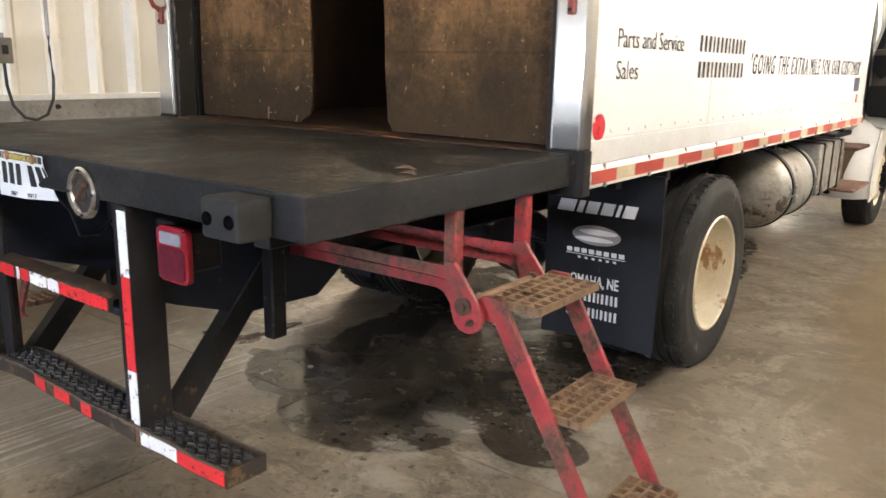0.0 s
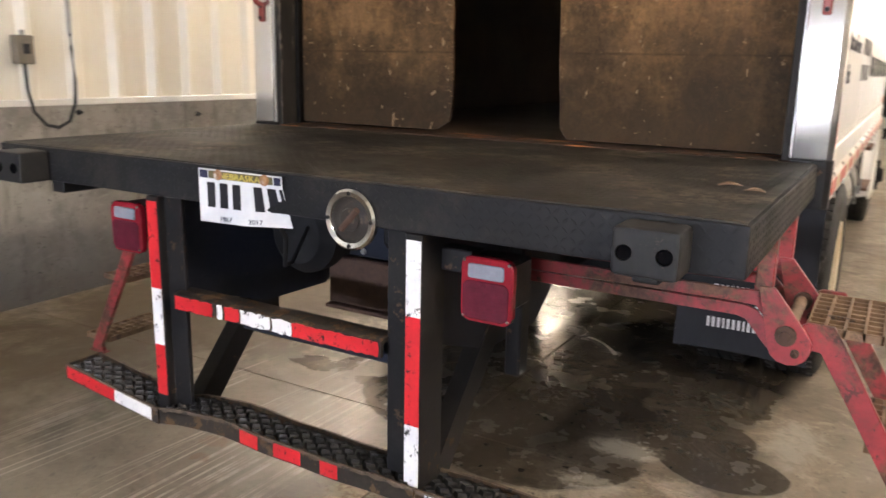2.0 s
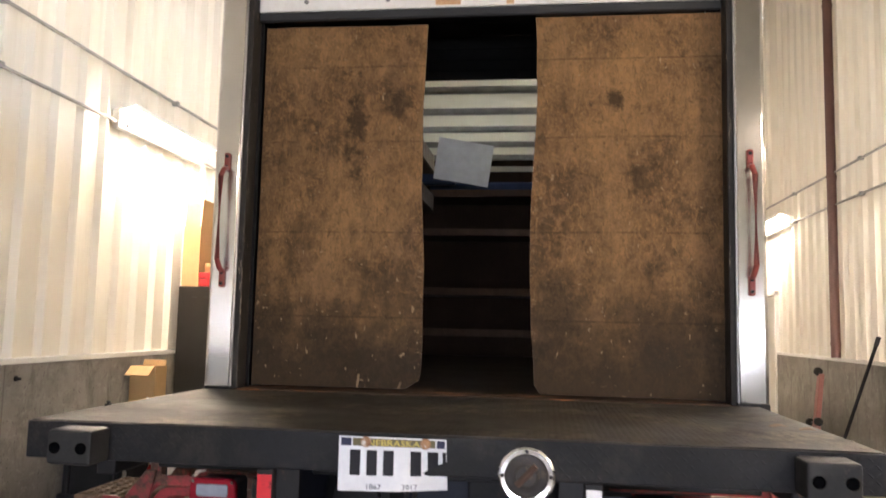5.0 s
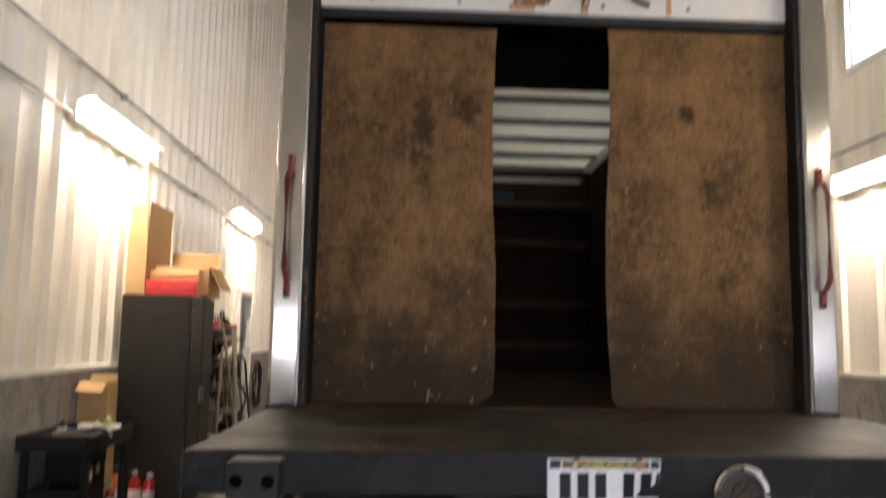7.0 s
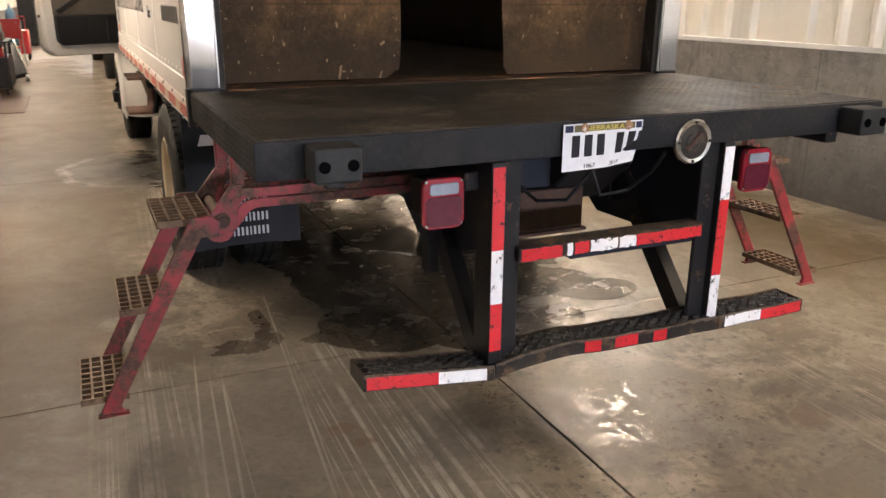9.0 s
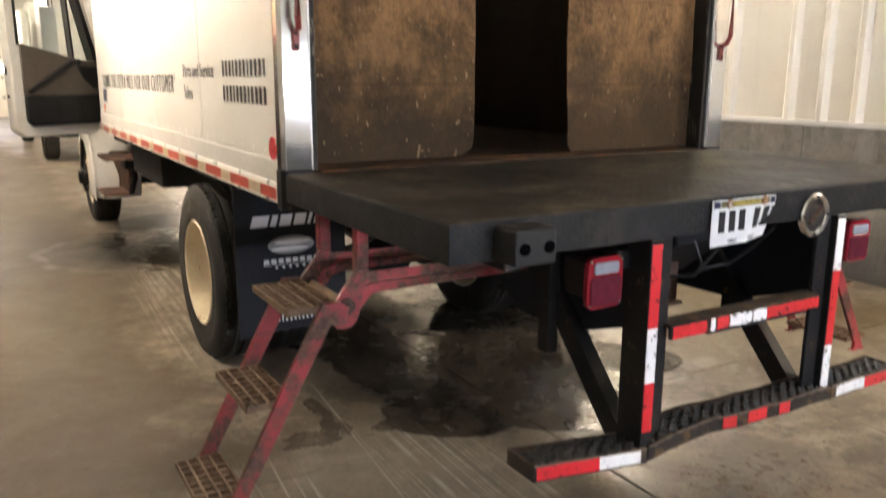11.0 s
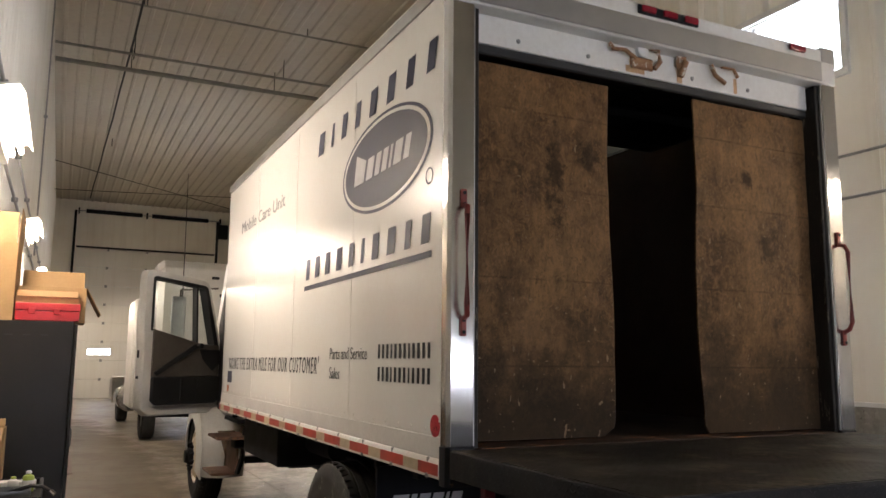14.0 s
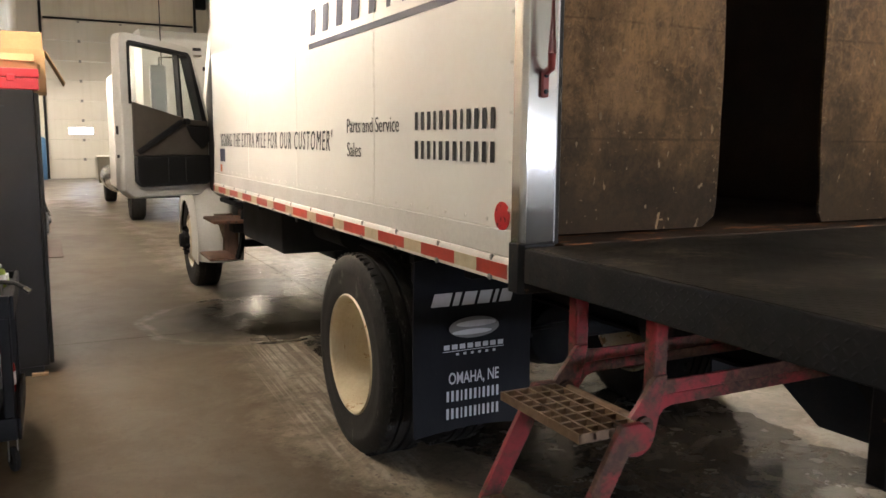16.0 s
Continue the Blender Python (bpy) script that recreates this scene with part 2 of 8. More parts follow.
def concrete_floor():
    k = Nodes("stained concrete")
    big, mid, fine = k.noise(0.35, 6, 0.7), k.noise(1.7, 8, 0.72, distort=0.5), k.noise(30, 6, 0.75)
    col = k.mix(k.ramp(big, [(0.32, 0.0), (0.66, 1.0)]), (0.122, 0.099, 0.070), (0.238, 0.200, 0.148))
    col = k.mix(k.ramp(mid, [(0.47, 0.0), (0.58, 0.7)]), col, (0.084, 0.066, 0.045))
    col = k.mix(k.ramp(k.noise(4.2, 7, 0.75, k.mapped((1, 1, 1), (0, 0, 25)), 0.8), [(0.54, 0.0), (0.61, 0.65)]), col, (0.32, 0.275, 0.21))
    col = k.mix(k.ramp(k.noise(0.85, 8, 0.78, k.mapped((1, 0.8, 1), (0, 0, 60)), 1.2), [(0.50, 0.0), (0.56, 0.55)]), col, (0.068, 0.053, 0.036))
    col = k.mix(k.ramp(k.noise(1.15, 8, 0.78, k.mapped((1, 1, 1), (0, 0, 200)), 1.4), [(0.54, 0.0), (0.59, 0.55)]), col, (0.33, 0.285, 0.215))
    col = k.mix(k.ramp(fine, [(0.52, 0.0), (0.70, 0.7)]), col, (0.06, 0.048, 0.034))
    col = k.mix(k.ramp(k.noise(11, 5, 0.7), [(0.57, 0.0), (0.61, 0.6)]), col, (0.07, 0.052, 0.036))
    # dark specks and a few rusty dabs
    col = k.mix(k.ramp(k.noise(19, 2, 0.5, k.mapped((1, 1, 1), (0, 0, 70))), [(0.66, 0.0), (0.685, 0.85)]), col, (0.035, 0.028, 0.02))
    col = k.mix(k.ramp(k.noise(5.5, 5, 0.7, k.mapped((1, 1, 1), (0, 0, 115))), [(0.66, 0.0), (0.69, 0.6)]), col, (0.13, 0.062, 0.038))
    x, y = k.axis("X"), k.axis("Y")

    def blob(items):
        best = None
        for cx, cy, rx, ry in items:
            dx = k.math("DIVIDE", k.math("SUBTRACT", x, cx), rx)
            dy = k.math("DIVIDE", k.math("SUBTRACT", y, cy), ry)
            e = k.math("SUBTRACT", 1.0, k.math("ADD", k.math("MULTIPLY", dx, dx), k.math("MULTIPLY", dy, dy)))
            best = e if best is None else k.math("MAXIMUM", best, e)
        return best
    # wheel and squeegee lines in bundles behind and beside the rear wheels
    vec = k.n("CombineXYZ")
    k.link(k.math("SUBTRACT", x, k.math("MULTIPLY", y, 0.03)), vec.inputs[0])
    k.link(k.math("MULTIPLY", y, 0.006), vec.inputs[1])
    line = k.ramp(k.noise(30, 1, 0.4, vec.outputs[0]), [(0.56, 0.0), (0.62, 1.0)])
    thin = k.ramp(k.noise(75, 1, 0.4, vec.outputs[0]), [(0.56, 0.0), (0.64, 0.9)])
    dark = k.ramp(k.noise(17, 1, 0.4, vec.outputs[0]), [(0.58, 0.0), (0.66, 0.7)])
    gap = k.ramp(k.noise(3.2, 6, 0.75), [(0.40, 0.0), (0.56, 1.0)])
    ground = k.ramp(k.math("ADD", blob(((-0.70, -0.85, 0.36, 0.95), (-1.58, -0.6, 0.22, 0.9), (-0.70, -2.1, 0.6, 0.9), (-1.12, 2.6, 0.34, 1.7), (1.3, -1.9, 0.4, 0.9))), k.math("MULTIPLY", k.math("SUBTRACT", mid, 0.5), 0.8)), [(0.0, 0.0), (0.35, 1.0)])
    here = k.math("MULTIPLY", ground, gap)
    pale = k.ramp(k.math("ADD", blob(((-0.95, -0.95, 0.75, 1.15), (-1.7, -0.9, 0.8, 0.9))), k.math("SUBTRACT", mid, 0.5)), [(0.0, 0.0), (0.5, 0.6)])
    col = k.mix(pale, col, k.mix(k.ramp(fine, [(0.35, 0.0), (0.65, 1.0)]), (0.17, 0.15, 0.122), (0.27, 0.238, 0.195)))
    col = k.mix(k.math("MULTIPLY", k.math("MULTIPLY", dark, ground), 0.45), col, (0.075, 0.066, 0.054))
    col = k.mix(k.math("MULTIPLY", k.math("MULTIPLY", k.math("MAXIMUM", line, thin), here), 0.78), col, (0.41, 0.375, 0.315))
    # long single scrapes: x at one metre behind the box, lean, half width, from, to
    for x1, lean, w, y0, y1 in ((-1.405, 0.095, 0.0055, -1.7, 0.12), (-1.335, 0.08, 0.005, -1.8, -0.1), (-1.290, 0.09, 0.007, -1.6, -0.12), (-1.255, 0.05, 0.004, -1.5, -0.25), (-0.992, 0.092, 0.006, -1.35, 0.85), (-0.972, 0.092, 0.003, -1.3, 0.2), (-0.455, 0.02, 0.005, -1.6, -0.15), (-0.43, 0.02, 0.003, -1.5, -0.3)):
        off = k.math("ABSOLUTE", k.math("SUBTRACT", x, k.math("ADD", k.math("MULTIPLY", k.math("ADD", y, 1.0), lean), x1)))
        along = k.math("ABSOLUTE", k.math("SUBTRACT", y, (y0 + y1) / 2))
        m = k.math("MULTIPLY", k.ramp(off, [(w * 0.5, 1.0), (w, 0.0)]), k.ramp(k.math("DIVIDE", along, (y1 - y0) / 2), [(0.75, 1.0), (1.0, 0.0)]))
        col = k.mix(k.math("MULTIPLY", m, k.ramp(mid, [(0.38, 0.35), (0.55, 0.85)])), col, (0.40, 0.365, 0.305))
    rag0 = k.math("SUBTRACT", k.noise(2.2, 7, 0.72, distort=0.4), 0.5)
    # darker brown tone in the lanes beside the truck
    lane = k.ramp(k.math("ADD", blob(((-2.3, 8.0, 1.3, 12.5),)), k.math("MULTIPLY", k.math("SUBTRACT", k.mix(0.4, big, mid), 0.5), 2.2)), [(-0.35, 0.0), (0.45, 0.9)])
    col = k.mix(lane, col, (0.062, 0.045, 0.024))
    east = k.ramp(k.math("ADD", blob(((2.7, 8.0, 1.5, 9.5),)), k.math("MULTIPLY", k.math("SUBTRACT", k.mix(0.4, big, mid), 0.5), 1.6)), [(-0.3, 0.0), (0.3, 0.88)])
    col = k.mix(east, col, (0.092, 0.064, 0.028))
    clean = k.ramp(k.math("ADD", blob(((1.9, 0.0, 1.0, 2.2),)), k.math("MULTIPLY", rag0, 2.2)), [(0.0, 0.0), (0.8, 0.30)])
    col = k.mix(clean, col, (0.31, 0.265, 0.20))
    # oil spots
    spot = k.ramp(k.noise(2.6, 4, 0.6, k.mapped((1, 1, 1), (0, 0, 40))), [(0.66, 0.0), (0.71, 0.6)])
    col = k.mix(spot, col, (0.05, 0.041, 0.03))
    # pale mineral residue round the water, dark drips and rusty dabs behind the deck
    crumb = k.math("SUBTRACT", k.noise(8, 8, 0.8, distort=1.0), 0.5)
    drip = k.ramp(k.math("ADD", blob(((-0.31, -0.95, 0.10, 0.13), (0.12, -0.92, 0.13, 0.14), (0.35, -1.6, 0.09, 0.08))), k.math("MULTIPLY", crumb, 4.0)), [(0.2, 0.0), (0.9, 0.6)])
    col = k.mix(drip, col, (0.040, 0.031, 0.021))
    dab = k.ramp(k.math("ADD", blob(((-0.86, -0.83, 0.07, 0.06), (-0.81, -0.95, 0.07, 0.05), (0.9, -1.5, 0.12, 0.08))), k.math("MULTIPLY", crumb, 6.0)), [(0.2, 0.0), (0.6, 0.55)])
    col = k.mix(dab, col, (0.16, 0.082, 0.050))
    shade = k.ramp(k.math("ADD", blob(((-0.28, -0.93, 0.24, 0.18), (0.3, -1.15, 0.7, 0.45), (0.9, -1.7, 0.8, 0.6))), k.math("MULTIPLY", rag0, 3.0)), [(0.0, 0.0), (0.6, 0.55)])
    col = k.mix(shade, col, (0.085, 0.067, 0.046))
    # standing water and damp under the truck, small spills beside it
    rag = k.math("ADD", k.math("SUBTRACT", k.noise(1.5, 5, 0.60, distort=0.5), 0.5), k.math("MULTIPLY", crumb, 0.25))
    wet = k.math("ADD", blob(((0.22, 0.95, 0.90, 1.15), (0.98, 0.08, 0.25, 0.17), (0.75, 0.30, 0.33, 0.28), (0.24, -0.12, 0.48, 0.36), (-0.30, 0.08, 0.40, 0.36), (0.0, 1.9, 0.95, 1.1), (0.0, 3.2, 0.85, 1.4), (-0.1, 4.3, 0.75, 0.9))), k.math("MULTIPLY", rag, 0.8))
    pool = k.math("ADD", blob(((-0.95, 4.75, 0.95, 0.95),)), k.math("MULTIPLY", rag, 0.5))
    spill = k.math("ADD", blob(((-1.07, 0.10, 0.18, 0.085), (-0.93, 0.16, 0.07, 0.12), (-0.925, 0.38, 0.045, 0.17), (-0.70, 0.05, 0.10, 0.06))), k.math("MULTIPLY", k.math("SUBTRACT", k.noise(9, 5, 0.65, distort=0.8), 0.5), 2.6))
    soft = k.ramp(wet, [(-0.30, 0.0), (0.0, 1.0)])
    hard = k.ramp(k.math("MAXIMUM", k.math("MAXIMUM", wet, spill), k.math("ADD", pool, 0.15)), [(-0.02, 0.0), (0.10, 1.0)])
    damp = k.math("ADD", k.math("MULTIPLY", soft, 0.35), k.math("MULTIPLY", hard, 0.60))
    col = k.mix(damp, col, k.mix(0.76, col, (0.018, 0.015, 0.012)))
    residue = k.ramp(k.math("ADD", blob(((0.60, 0.03, 0.17, 0.10), (0.56, -0.30, 0.16, 0.07), (0.90, -0.18, 0.18, 0.08), (1.24, -0.10, 0.15, 0.10), (0.72, -0.52, 0.20, 0.08), (1.22, 0.45, 0.14, 0.30))), k.math("MULTIPLY", crumb, 4.5)), [(0.1, 0.0), (0.9, 0.62)])
    col = k.mix(residue, col, (0.34, 0.31, 0.255))
    # pool and floor behind: wetness plus the truck's dark reflection painted in
    wet_reflection = k.math("ADD", blob(((-0.80, 4.78, 0.80, 0.80), (-0.35, 5.9, 0.75, 0.85))), k.math("MULTIPLY", rag, 0.7))
    col = k.mix(k.ramp(wet_reflection, [(0.02, 0.0), (0.14, 0.88)]), col, (0.013, 0.011, 0.008))
    ring = k.ramp(pool, [(-0.04, 0.0), (0.06, 0.35), (0.16, 0.0)])
    col = k.mix(ring, col, (0.30, 0.275, 0.22))
    rough = k.ramp(k.mix(0.5, big, mid), [(0.3, 0.24), (0.7, 0.50)])
    rough = k.mix(hard, rough, k.ramp(k.noise(5, 4, 0.6), [(0.40, 0.10), (0.65, 0.34)]))
    rough = k.mix(drip, rough, 0.14)
    glaze = k.ramp(k.math("ADD", blob(((0.32, -1.22, 0.55, 0.36), (-0.05, -0.85, 0.25, 0.2))), k.math("MULTIPLY", crumb, 7.0)), [(0.3, 0.0), (0.8, 1.0)])
    glaze = k.math("MULTIPLY", glaze, k.ramp(k.noise(17, 6, 0.75, k.mapped((1, 1, 1), (0, 0, 150)), 0.8), [(0.49, 0.0), (0.56, 1.0)]))
    rough = k.mix(k.math("MULTIPLY", shade, 1.4, True), rough, 0.52)
    rough = k.mix(glaze, rough, 0.17)
    under = k.ramp(k.math("ADD", blob(((0.05, 6.9, 0.55, 1.0), (-0.2, 5.7, 0.35, 0.5), (-0.85, 5.5, 0.3, 0.25))), k.math("MULTIPLY", crumb, 5.0)), [(0.2, 0.0), (0.6, 1.0)])
    rough = k.mix(under, rough, k.ramp(k.noise(12, 6, 0.75, k.mapped((1, 1, 1), (0, 0, 130)), 0.8), [(0.52, 0.42), (0.60, 0.12)]))
    col = k.mix(k.math("MULTIPLY", under, 0.5), col, (0.05, 0.041, 0.03))
    rough = k.mix(k.ramp(pool, [(0.10, 0.0), (0.2, 1.0)]), rough, k.ramp(mid, [(0.40, 0.14), (0.60, 0.30)]))
    rough = k.math("ADD", rough, k.math("MULTIPLY", lane, 0.24))
    rough = k.mix(k.ramp(k.math("ADD", blob(((2.7, 7.5, 1.2, 7.0),)), rag0), [(0.0, 0.0), (0.4, 0.85)]), rough, k.ramp(mid, [(0.40, 0.27), (0.60, 0.42)]))
    return k.set(col, rough, 0.0, k.math("MULTIPLY", k.mix(0.35, mid, fine), k.math("SUBTRACT", 1.0, k.math("MULTIPLY", hard, 0.85))), 0.22, 0.006, Specular_IOR_Level=0.33)


def tread_plate(name, c, c2, dusty=1.0):
    """Painted steel plate, worn and grimy, with dusty scuffs."""
    k = Nodes(name)
    big, fine = k.noise(1.6, 6, 0.7), k.noise(45, 4, 0.7)
    col = k.mix(k.ramp(big, [(0.35, 0.0), (0.68, 1.0)]), c, c2)
    dust = k.math("MULTIPLY", k.ramp(k.noise(3.4, 5, 0.7), [(0.50, 0.0), (0.62, 1.0)]), k.ramp(k.noise(22, 4, 0.75), [(0.42, 0.0), (0.56, 0.9)]))
    col = k.mix(k.math("MULTIPLY", dust, dusty), col, (0.118, 0.096, 0.070))
    col = k.mix(k.math("MULTIPLY", k.ramp(k.noise(1.1, 5, 0.7, k.mapped((0.6, 1.6, 1))), [(0.46, 0.0), (0.70, 0.45)]), dusty), col, (0.060, 0.049, 0.037))
    col = k.mix(k.ramp(k.noise(9, 4, 0.7), [(0.66, 0.0), (0.72, 0.6)]), col, (0.012, 0.010, 0.009))
    col = k.mix(k.ramp(fine, [(0.6, 0.0), (0.8, 0.5)]), col, (0.03, 0.027, 0.024))
    return k.set(col, k.ramp(big, [(0.3, 0.42), (0.7, 0.66)]), 0.0, fine, 0.18, 0.002, Specular_IOR_Level=0.14)


def curtain_stuff():
    k = Nodes("grimy brown curtain")
    big, mid, fine = k.noise(2.1, 6, 0.68), k.noise(13, 7, 0.78), k.noise(75, 5, 0.75)
    drag = k.noise(1.0, 6, 0.72, k.mapped((26, 26, 5)))
    col = k.mix(k.ramp(big, [(0.40, 0.0), (0.60, 1.0)]), (0.080, 0.045, 0.022), (0.215, 0.120, 0.052))
    col = k.mix(k.ramp(k.mix(0.5, mid, drag), [(0.38, 0.5), (0.58, 0.0)]), col, (0.034, 0.021, 0.012))
    col = k.mix(k.ramp(fine, [(0.52, 0.0), (0.70, 0.5)]), col, (0.21, 0.132, 0.072))
    col = k.mix(k.ramp(k.noise(38, 4, 0.7, k.mapped((1.4, 1, 0.8))), [(0.56, 0.0), (0.70, 0.4)]), col, (0.026, 0.016, 0.010))
    # flaky ochre and black mottling, dense and ragged
    flake = k.noise(24, 8, 0.82, k.mapped((1, 1, 0.75)), 1.1)
    col = k.mix(k.ramp(flake, [(0.50, 0.0), (0.60, 0.50)]), col, (0.255, 0.137, 0.056))
    col = k.mix(k.ramp(k.noise(33, 8, 0.82, k.mapped((1, 1, 0.6), (0, 70, 0)), 1.3), [(0.52, 0.0), (0.61, 0.46)]), col, (0.024, 0.016, 0.011))
    # worn orange patches with ragged edges
    col = k.mix(k.ramp(k.noise(5.5, 8, 0.8, k.mapped((1.3, 1, 0.8), (0, 20, 0)), 0.9), [(0.52, 0.0), (0.62, 0.32)]), col, (0.225, 0.126, 0.064))
    # large dark smears
    col = k.mix(k.ramp(k.noise(2.3, 6, 0.72, k.mapped((1.5, 1, 0.7)), 0.4), [(0.52, 0.0), (0.70, 0.38)]), col, (0.022, 0.015, 0.010))
    # grime thrown up from the deck, with a ragged upper edge
    zz = k.axis("Z")
    z = k.math("ADD", zz, k.math("MULTIPLY", k.math("SUBTRACT", k.mix(0.4, big, mid), 0.5), 1.1))
    col = k.mix(k.ramp(k.math("SUBTRACT", z, 1.2), [(0.20, 0.88), (0.72, 0.0)]), col, (0.024, 0.0175, 0.012))
    # seams of the stacked strips
    for at in (1.59, 1.99, 2.43, 2.80):
        d = k.math("ABSOLUTE", k.math("SUBTRACT", zz, at))
        col = k.mix(k.math("MULTIPLY", k.ramp(d, [(0.002, 0.6), (0.005, 0.0)]), k.ramp(mid, [(0.42, 0.0), (0.55, 1.0)])), col, (0.018, 0.012, 0.008))
    # frayed inner edges, a long dark smear and a few spots
    xx = k.axis("X")
    edge = k.ramp(k.math("SUBTRACT", k.math("ABSOLUTE", k.math("ADD", xx, 0.01)), 0.258), [(0.004, 1.0), (0.030, 0.0)])
    col = k.mix(k.math("MULTIPLY", edge, k.ramp(k.noise(34, 5, 0.75), [(0.55, 0.0), (0.63, 0.45)])), col, (0.27, 0.185, 0.10))
    for cx, cz, rx, rz, amount in ((-0.60, 2.46, 0.07, 0.30, 0.8), (0.62, 2.60, 0.05, 0.06, 0.8), (0.72, 2.25, 0.10, 0.13, 0.6), (-0.40, 2.62, 0.08, 0.10, 0.7), (-0.85, 1.95, 0.12, 0.20, 0.5)):
        dx = k.math("DIVIDE", k.math("SUBTRACT", xx, cx), rx)
        dz = k.math("DIVIDE", k.math("SUBTRACT", zz, cz), rz)
        e = k.math("SUBTRACT", 1.0, k.math("ADD", k.math("MULTIPLY", dx, dx), k.math("MULTIPLY", dz, dz)))
        e = k.math("ADD", e, k.math("MULTIPLY", k.math("SUBTRACT", mid, 0.5), 5.0))
        col = k.mix(k.math("MULTIPLY", k.ramp(e, [(0.2, 0.0), (0.9, 1.0)]), amount), col, (0.020, 0.013, 0.009))
    # pale nicks and scratches, most of them low down
    s = k.math("MULTIPLY", k.ramp(k.noise(15, 2, 0.5, k.mapped((2.6, 1, 1.2), (0, 20, 0))), [(0.715, 0.0), (0.74, 0.6)]), k.ramp(k.math("SUBTRACT", zz, 1.2), [(0.35, 1.0), (0.60, 0.0)]))
    col = k.mix(s, col, (0.26, 0.19, 0.12))
    s = k.ramp(k.noise(11, 2, 0.5, k.mapped((3.2, 1, 1.3), (0, 35, 0))), [(0.725, 0.0), (0.75, 0.7)])
    col = k.mix(s, col, (0.24, 0.17, 0.10))
    s = k.ramp(k.noise(24, 2, 0.5, k.mapped((1.2, 1, 2.2), (0, -50, 0))), [(0.72, 0.0), (0.75, 0.7)])
    col = k.mix(s, col, (0.22, 0.15, 0.085))
    return k.set(col, k.ramp(mid, [(0.3, 0.42), (0.7, 0.7)]), 0.0, k.mix(0.4, mid, fine), 0.35, 0.006, Specular_IOR_Level=0.05)


def liner(name, c, dirt):
    """Painted ribbed steel: scuffs and dust near the bottom, faint runs."""
    k = Nodes(name)
    runs = k.noise(1.0, 4, 0.6, k.mapped((7, 7, 0.35)))
    big = k.noise(0.7, 5, 0.6)
    col = k.mix(k.ramp(runs, [(0.5, 0.0), (0.8, 0.45)]), c, dirt)
    col = k.mix(k.ramp(big, [(0.45, 0.0), (0.75, 0.35)]), col, dirt)
    return k.set(col, 0.42, 0.0, k.noise(60, 3), 0.04, 0.002)


def brushed(name, c=(0.62, 0.61, 0.59), rough=0.20, **kw):
    k = Nodes(name)
    if kw:
        tan = k.n("Tangent")
        tan.direction_type, tan.axis = "RADIAL", "Z"
        k.link(tan.outputs[0], k.b.inputs["Tangent"])
    g = k.noise(1.0, 3, 0.6, k.mapped((240, 240, 3)))
    big = k.noise(4, 5, 0.6)
    col = k.mix(k.ramp(big, [(0.4, 0.0), (0.75, 1.0)]), c, [v * 0.85 for v in c])
    return k.set(col, k.math("ADD", k.math("MULTIPLY", big, 0.10), rough), 1.0, g, 0.012, 0.0004, **kw)


def stem_concrete():
    k = Nodes("cast concrete wall")
    big, mid, fine = k.noise(0.8, 6, 0.7), k.noise(5, 6, 0.7), k.noise(60, 4, 0.7)
    col = k.mix(k.ramp(big, [(0.35, 0.0), (0.65, 1.0)]), (0.18, 0.168, 0.145), (0.29, 0.272, 0.238))
    col = k.mix(k.ramp(mid, [(0.46, 0.0), (0.68, 0.65)]), col, (0.115, 0.104, 0.087))
    col = k.mix(k.ramp(k.noise(9, 8, 0.8, k.mapped((1, 1, 1.6), (0, 0, 40)), 0.8), [(0.53, 0.0), (0.62, 0.55)]), col, (0.33, 0.312, 0.275))
    col = k.mix(k.ramp(k.noise(3.2, 7, 0.75, k.mapped((1.6, 1.6, 0.5), (0, 0, 15)), 0.6), [(0.53, 0.0), (0.63, 0.5)]), col, (0.085, 0.074, 0.060))
    # form joints, ties and pits
    seam = k.math("ABSOLUTE", k.math("SUBTRACT", k.math("FRACT", k.math("DIVIDE", k.axis("Y"), 2.44)), 0.5))
    col = k.mix(k.ramp(seam, [(0.0015, 0.6), (0.004, 0.0)]), col, (0.06, 0.054, 0.045))
    pit = k.ramp(k.noise(55, 2, 0.5, k.mapped((1, 1, 1), (0, 0, 80))), [(0.67, 0.0), (0.70, 0.8)])
    col = k.mix(pit, col, (0.05, 0.045, 0.038))
    splash = k.math("ADD", k.math("MULTIPLY", k.axis("Z"), 0.9), k.math("MULTIPLY", mid, 0.7))
    col = k.mix(k.ramp(splash, [(0.35, 0.75), (0.95, 0.0)]), col, (0.060, 0.054, 0.046))
    return k.set(col, 0.8, 0.0, k.mix(0.4, mid, fine), 0.25, 0.008)


